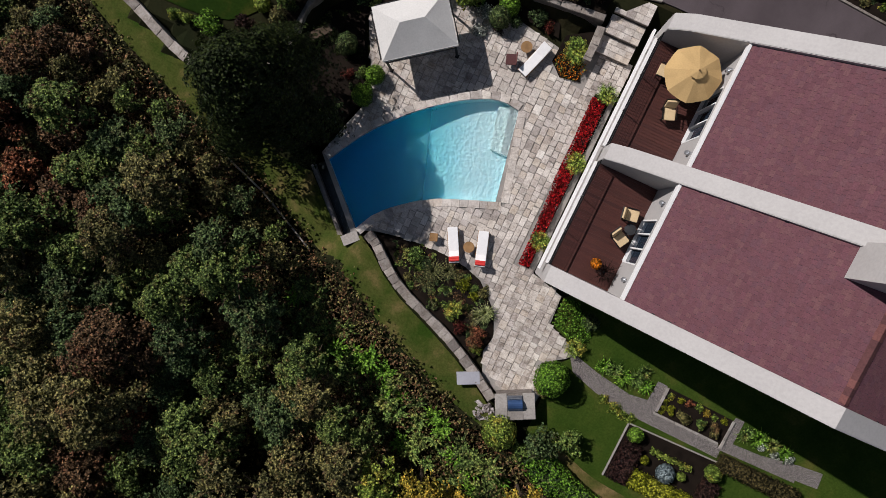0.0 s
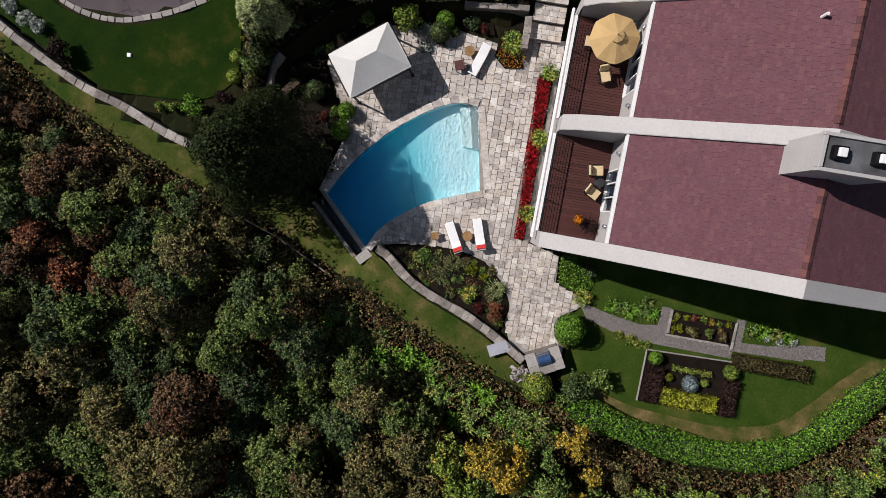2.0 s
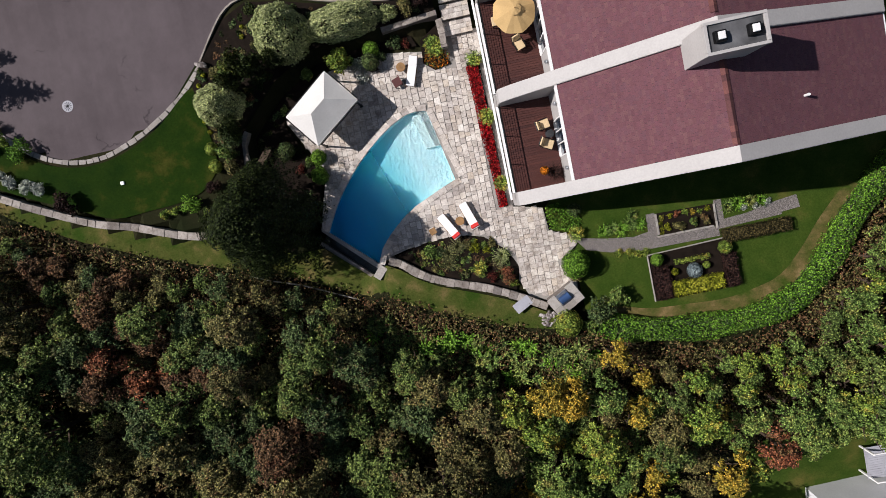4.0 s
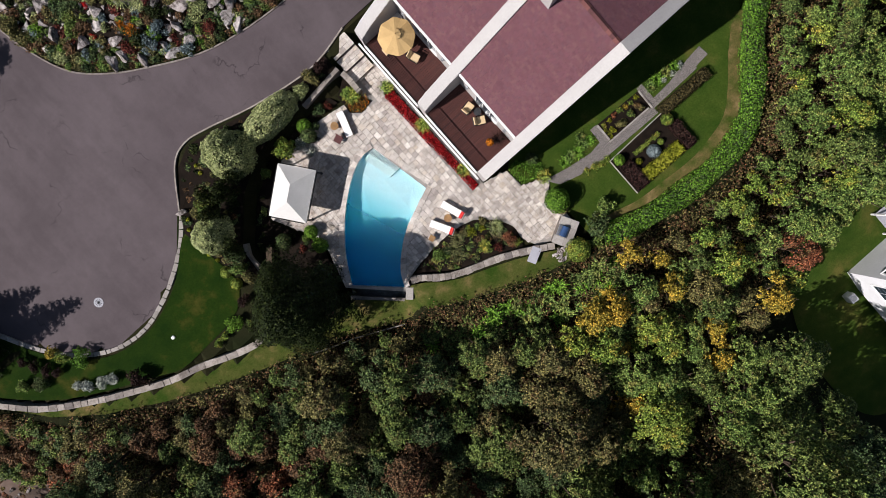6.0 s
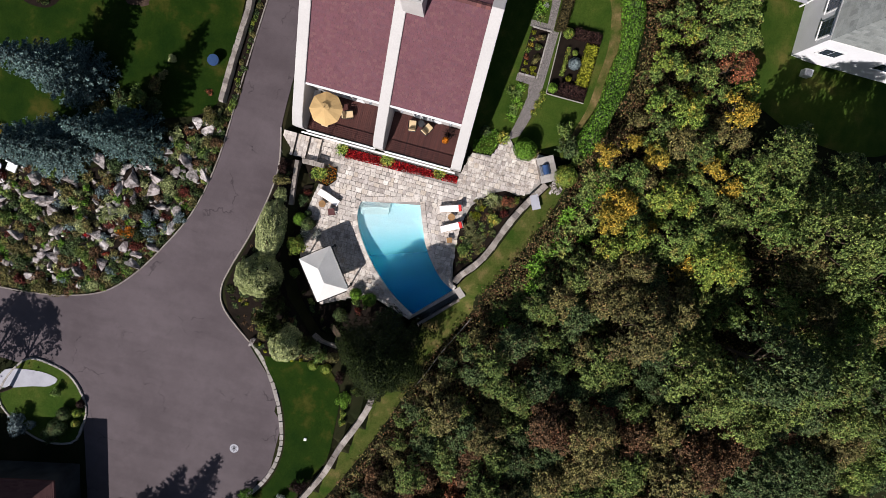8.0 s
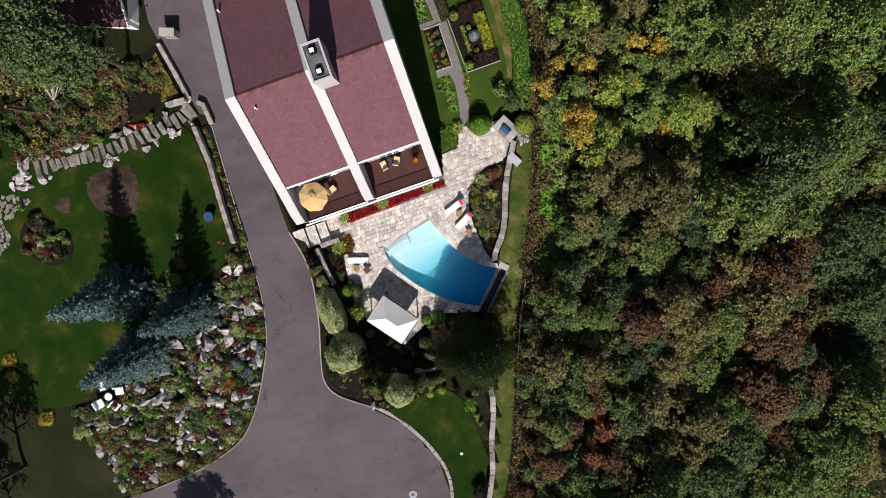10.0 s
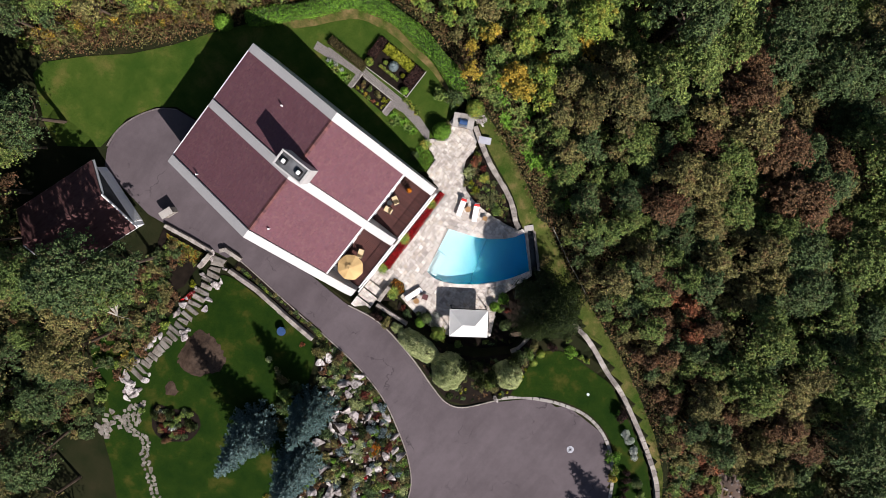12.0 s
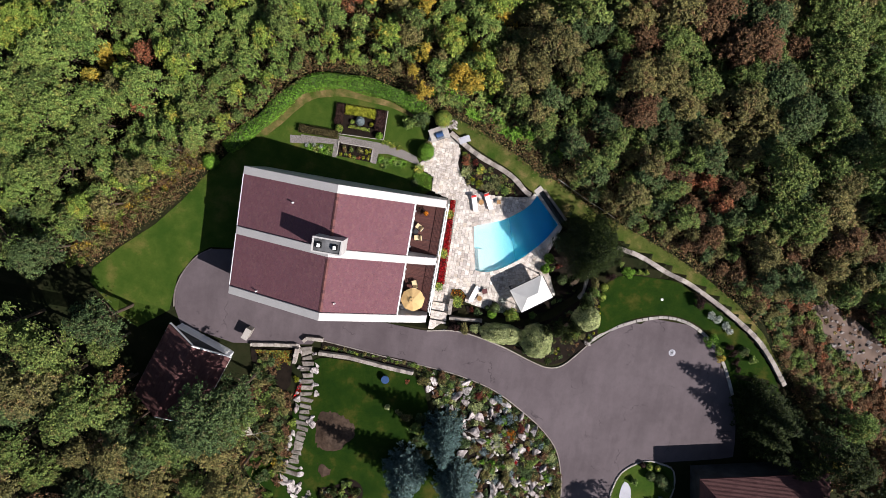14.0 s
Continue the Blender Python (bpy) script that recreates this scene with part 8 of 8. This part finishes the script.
    for a in eaves if gable else eaves + [(-X - 0.02, -X + 0.05, -Y + 0.055, Y - 0.055), (X - 0.05, X + 0.02, -Y + 0.055, Y - 0.055)]:
        part("fascia", box(*a, h - 0.18, h + 0.02), M[trim], ob)
    return ob


def window_on(ob, m, w, h):
    win = part("window", box(-w / 2 - 0.08, w / 2 + 0.08, -0.06, -0.005, -0.08, h + 0.08, m=m), M["white_trim"], ob)
    for i in range(2):
        for j in range(3):
            part("pane", box(-w / 2 + i * w / 2 + 0.03, -w / 2 + (i + 1) * w / 2 - 0.03, -0.085, -0.062, j * h / 3 + 0.03, (j + 1) * h / 3 - 0.03, m=m), M["glass"], win)
    part("sill", box(-w / 2 - 0.12, w / 2 + 0.12, -0.14, -0.061, -0.14, -0.082, m=m), M["white_trim"], win)


garage = hip_house("garage", pose(-25.55, -23.75, DRIVE_Z, 0, 0, 70), 8.2, 6.7, 2.5, 2.1, "siding", "red_roof", "garage with a dull red gabled shingle roof under trees", 0.45, gable=True)
for y in (-1.65, 1.65):
    door = part("garage_door", box(4.1, 4.15, y - 1.25, y + 1.25, 0.0, 2.1), M["white_trim"], garage, "white panelled garage door")
    for k in range(4):
        part("panel", box(4.152, 4.17, y - 1.18, y + 1.18, 0.06 + 0.51 * k, 0.5 + 0.51 * k, bev=0.006), M["white_trim"], door)
hip_house("house", pose(40.6, -29.0, DRIVE_Z, 0, 0, 13), 13.0, 11.0, 3.9, 5.2, "charcoal", "red_roof", "house with a dull red hipped roof beyond the drive", 0.5, 0.3, 60, "ridge")
nb = hip_house("house", pose(-22.6, 30.3, -3.0), 10.5, 9.8, 5.2, 2.6, "siding", "grey_roof", "pale neighbouring house with a grey shingle roof", 0.25, 0.3)
for x in (4.1, 2.0, -1.2):
    window_on(nb, Matrix.Translation((x, -4.9, 2.9)), 1.3, 1.5)
for y in (-3.2, 1.5):
    window_on(nb, Matrix.Translation((5.25, y, 1.6)) @ Matrix.Rotation(radians(90), 4, 'Z'), 1.5, 1.3)
terrace = empty("timber_terrace", pose(-23.0, 24.0, -3.2), "weathered grey timber terrace with a white railing", "terrace")
for k in range(14):
    part("board", box(-2.0, 1.6, -1.3 + 0.17 * k, -1.14 + 0.17 * k, 0.5, 0.54), M["grey_slab"], terrace)
for x in (-1.9, 1.5):
    for y in (-1.2, 0.9):
        part("post", box(x - 0.06, x + 0.06, y - 0.06, y + 0.06, -1.2, 1.5), M["white_trim"], terrace)
part("rail", box(-1.85, 1.45, 0.86, 0.94, 1.4, 1.48), M["white_trim"], terrace)
part("rail", box(-1.85, 1.45, -1.24, -1.16, 1.4, 1.48), M["white_trim"], terrace)
tagged(part("lawn", sheet(smooth_line([(-14.5, 20.5), (-12.0, 25), (-11, 31), (-12, 38), (-16, 40), (-28, 40), (-31, 33), (-29, 26), (-24, 21)], 1.0, True), drape(0.05), 1.2), M["lawn"]), "neighbour's lawn", "lawn", kind="structure")
unit = tagged(part("air_conditioner", box(-16.4, -15.8, 26.6, 27.3, -3.5, -2.7, bev=0.03), M["white_trim"]), "white air-conditioning unit beside the wall", "air conditioner")
part("fan_grille", tube((-16.1, 26.95, -2.7), (-16.1, 26.95, -2.67), 0.24, n=20), M["steel"], unit)

# ---- the island beside the far house ----
ISLE = smooth_line([(25.1, -31.5), (25.0, -28.5), (26.0, -26.7), (27.9, -25.5), (29.5, -25.5), (31.3, -26.2), (31.6, -29.5), (29.0, -33.0)], 0.5, True)
tagged(part("lawn", sheet(ISLE, DRIVE_Z + 0.06, 0.8, 0.1), M["lawn"]), "small kerbed lawn beside the far house", "lawn", kind="structure")
kerb_i = empty("kerb", pose(0, 0, 0), "pale kerb stones round the small lawn", "kerb", kind="structure")
lay_along(ISLE + ISLE[:1], kerb_i, KERBSTONES, "kerb_stone", 0.16, DRIVE_Z - 0.1, 0.24, (0.35, 0.7), 0.0)
for x, y, r, col in ((28.3, -26.0, 0.42, "lime"), (29.3, -25.95, 0.38, "lime"), (27.5, -25.9, 0.36, "purple"), (28.6, -27.0, 0.6, "dark"), (29.8, -27.2, 0.8, "dark")):
    bush(x, y, r, col, "ball", "clipped ball on the small kerbed lawn", 1.0, "topiary", DRIVE_Z + 0.06)
tagged(part("stone_patch", sheet(smooth_line([(26.0, -28.4), (25.75, -30.2), (26.4, -33.0), (28.0, -33.2), (27.2, -30.4), (26.8, -29.0)], 0.5, True), DRIVE_Z + 0.09, 0.5, 0.1), M["grey_slab"]), "pale rough stone apron in the small kerbed lawn", "stone")
for x, y, r, col in ((30.4, -30.5, 1.1, "bluegrey"), (27.0, -28.0, 0.6, "green"), (30.8, -27.6, 0.9, "dark")):
    bush(x, y, r, col, "loose", "leafy shrub on the small kerbed lawn", 1.0, z=DRIVE_Z + 0.06)

# ---- paving stones and coping, laid last ----
COPES = [stone_mesh("coping_stone", M["paver"], 0.05, 0.02) for _ in range(6)]
for line in (smooth_line(POOL_S, 0.3), smooth_line(POOL_N, 0.3), smooth_line([POOL_N[-1], POOL_S[0]], 0.3)):
    lay_along(line, pool, COPES, "coping_stone", 0.42, -0.05, 0.08, (0.4, 0.75), -0.2)
PAVE = [stone_mesh("paving_stone", M["paver"], 0.06, 0.055) for _ in range(12)]


def paving():
    """Rows of flagstones of uneven length; those round the pool are pieces of their own, the rest is one field."""
    r = np.random.default_rng(77)
    near, field = [], []
    x = 0.3
    cells = []
    x = -4.0
    while x < 14.2:
        w = r.uniform(0.31, 0.46)
        y = -12.0 + r.uniform(0, 0.4)
        while y < 8.0:
            L = r.uniform(0.26, 0.56)
            cells.append((x + w / 2, y + L / 2, w, L))
            y += L
        x += w
    for cx, cy, w, L in cells:
        if not inside(cx, cy, PATIO) or inside(cx, cy, POOL) or edge_dist(cx, cy, POOL) < 0.2 + 0.35 * min(w, L):
            continue
        if edge_dist(cx, cy, PATIO) < 0.1 or (0.0 < cx < 1.15 and -9.6 < cy < 0.3):
            continue
        if cx > 2.0 and cx < 4.0 and cy < -9.5:
            continue
        near.append((abs(cx - 4.5) + 0.4 * abs(cy + 3), cx, cy, w, L))
    near.sort()
    for d, cx, cy, w, L in near[:300]:
        ob = mesh_part("paving_stone", PAVE[int(r.integers(12))], None, patio)
        ob.matrix_basis = pose(cx, cy, -0.032 + r.uniform(-0.006, 0.006), 0, 0, r.uniform(-3, 3)) @ Matrix.Diagonal((w - r.uniform(0.015, 0.04), L - r.uniform(0.015, 0.04), 0.045, 1))
    V, F = [], []
    for d, cx, cy, w, L in near[300:]:
        me = PAVE[int(r.integers(12))]
        k = len(V)
        for v in me.vertices:
            V.append((cx + v.co.x * (w - 0.022), cy + v.co.y * (L - 0.022), -0.032 + v.co.z * 0.045 + d * 0))
        F += [tuple(k + i for i in p.vertices) for p in me.polygons]
    me = bpy.data.meshes.new("paving_stones")
    me.from_pydata(V, [], F)
    tagged(mesh_part("paving_stones", me, M["paver_isl"], patio), kind="stuff")


paving()
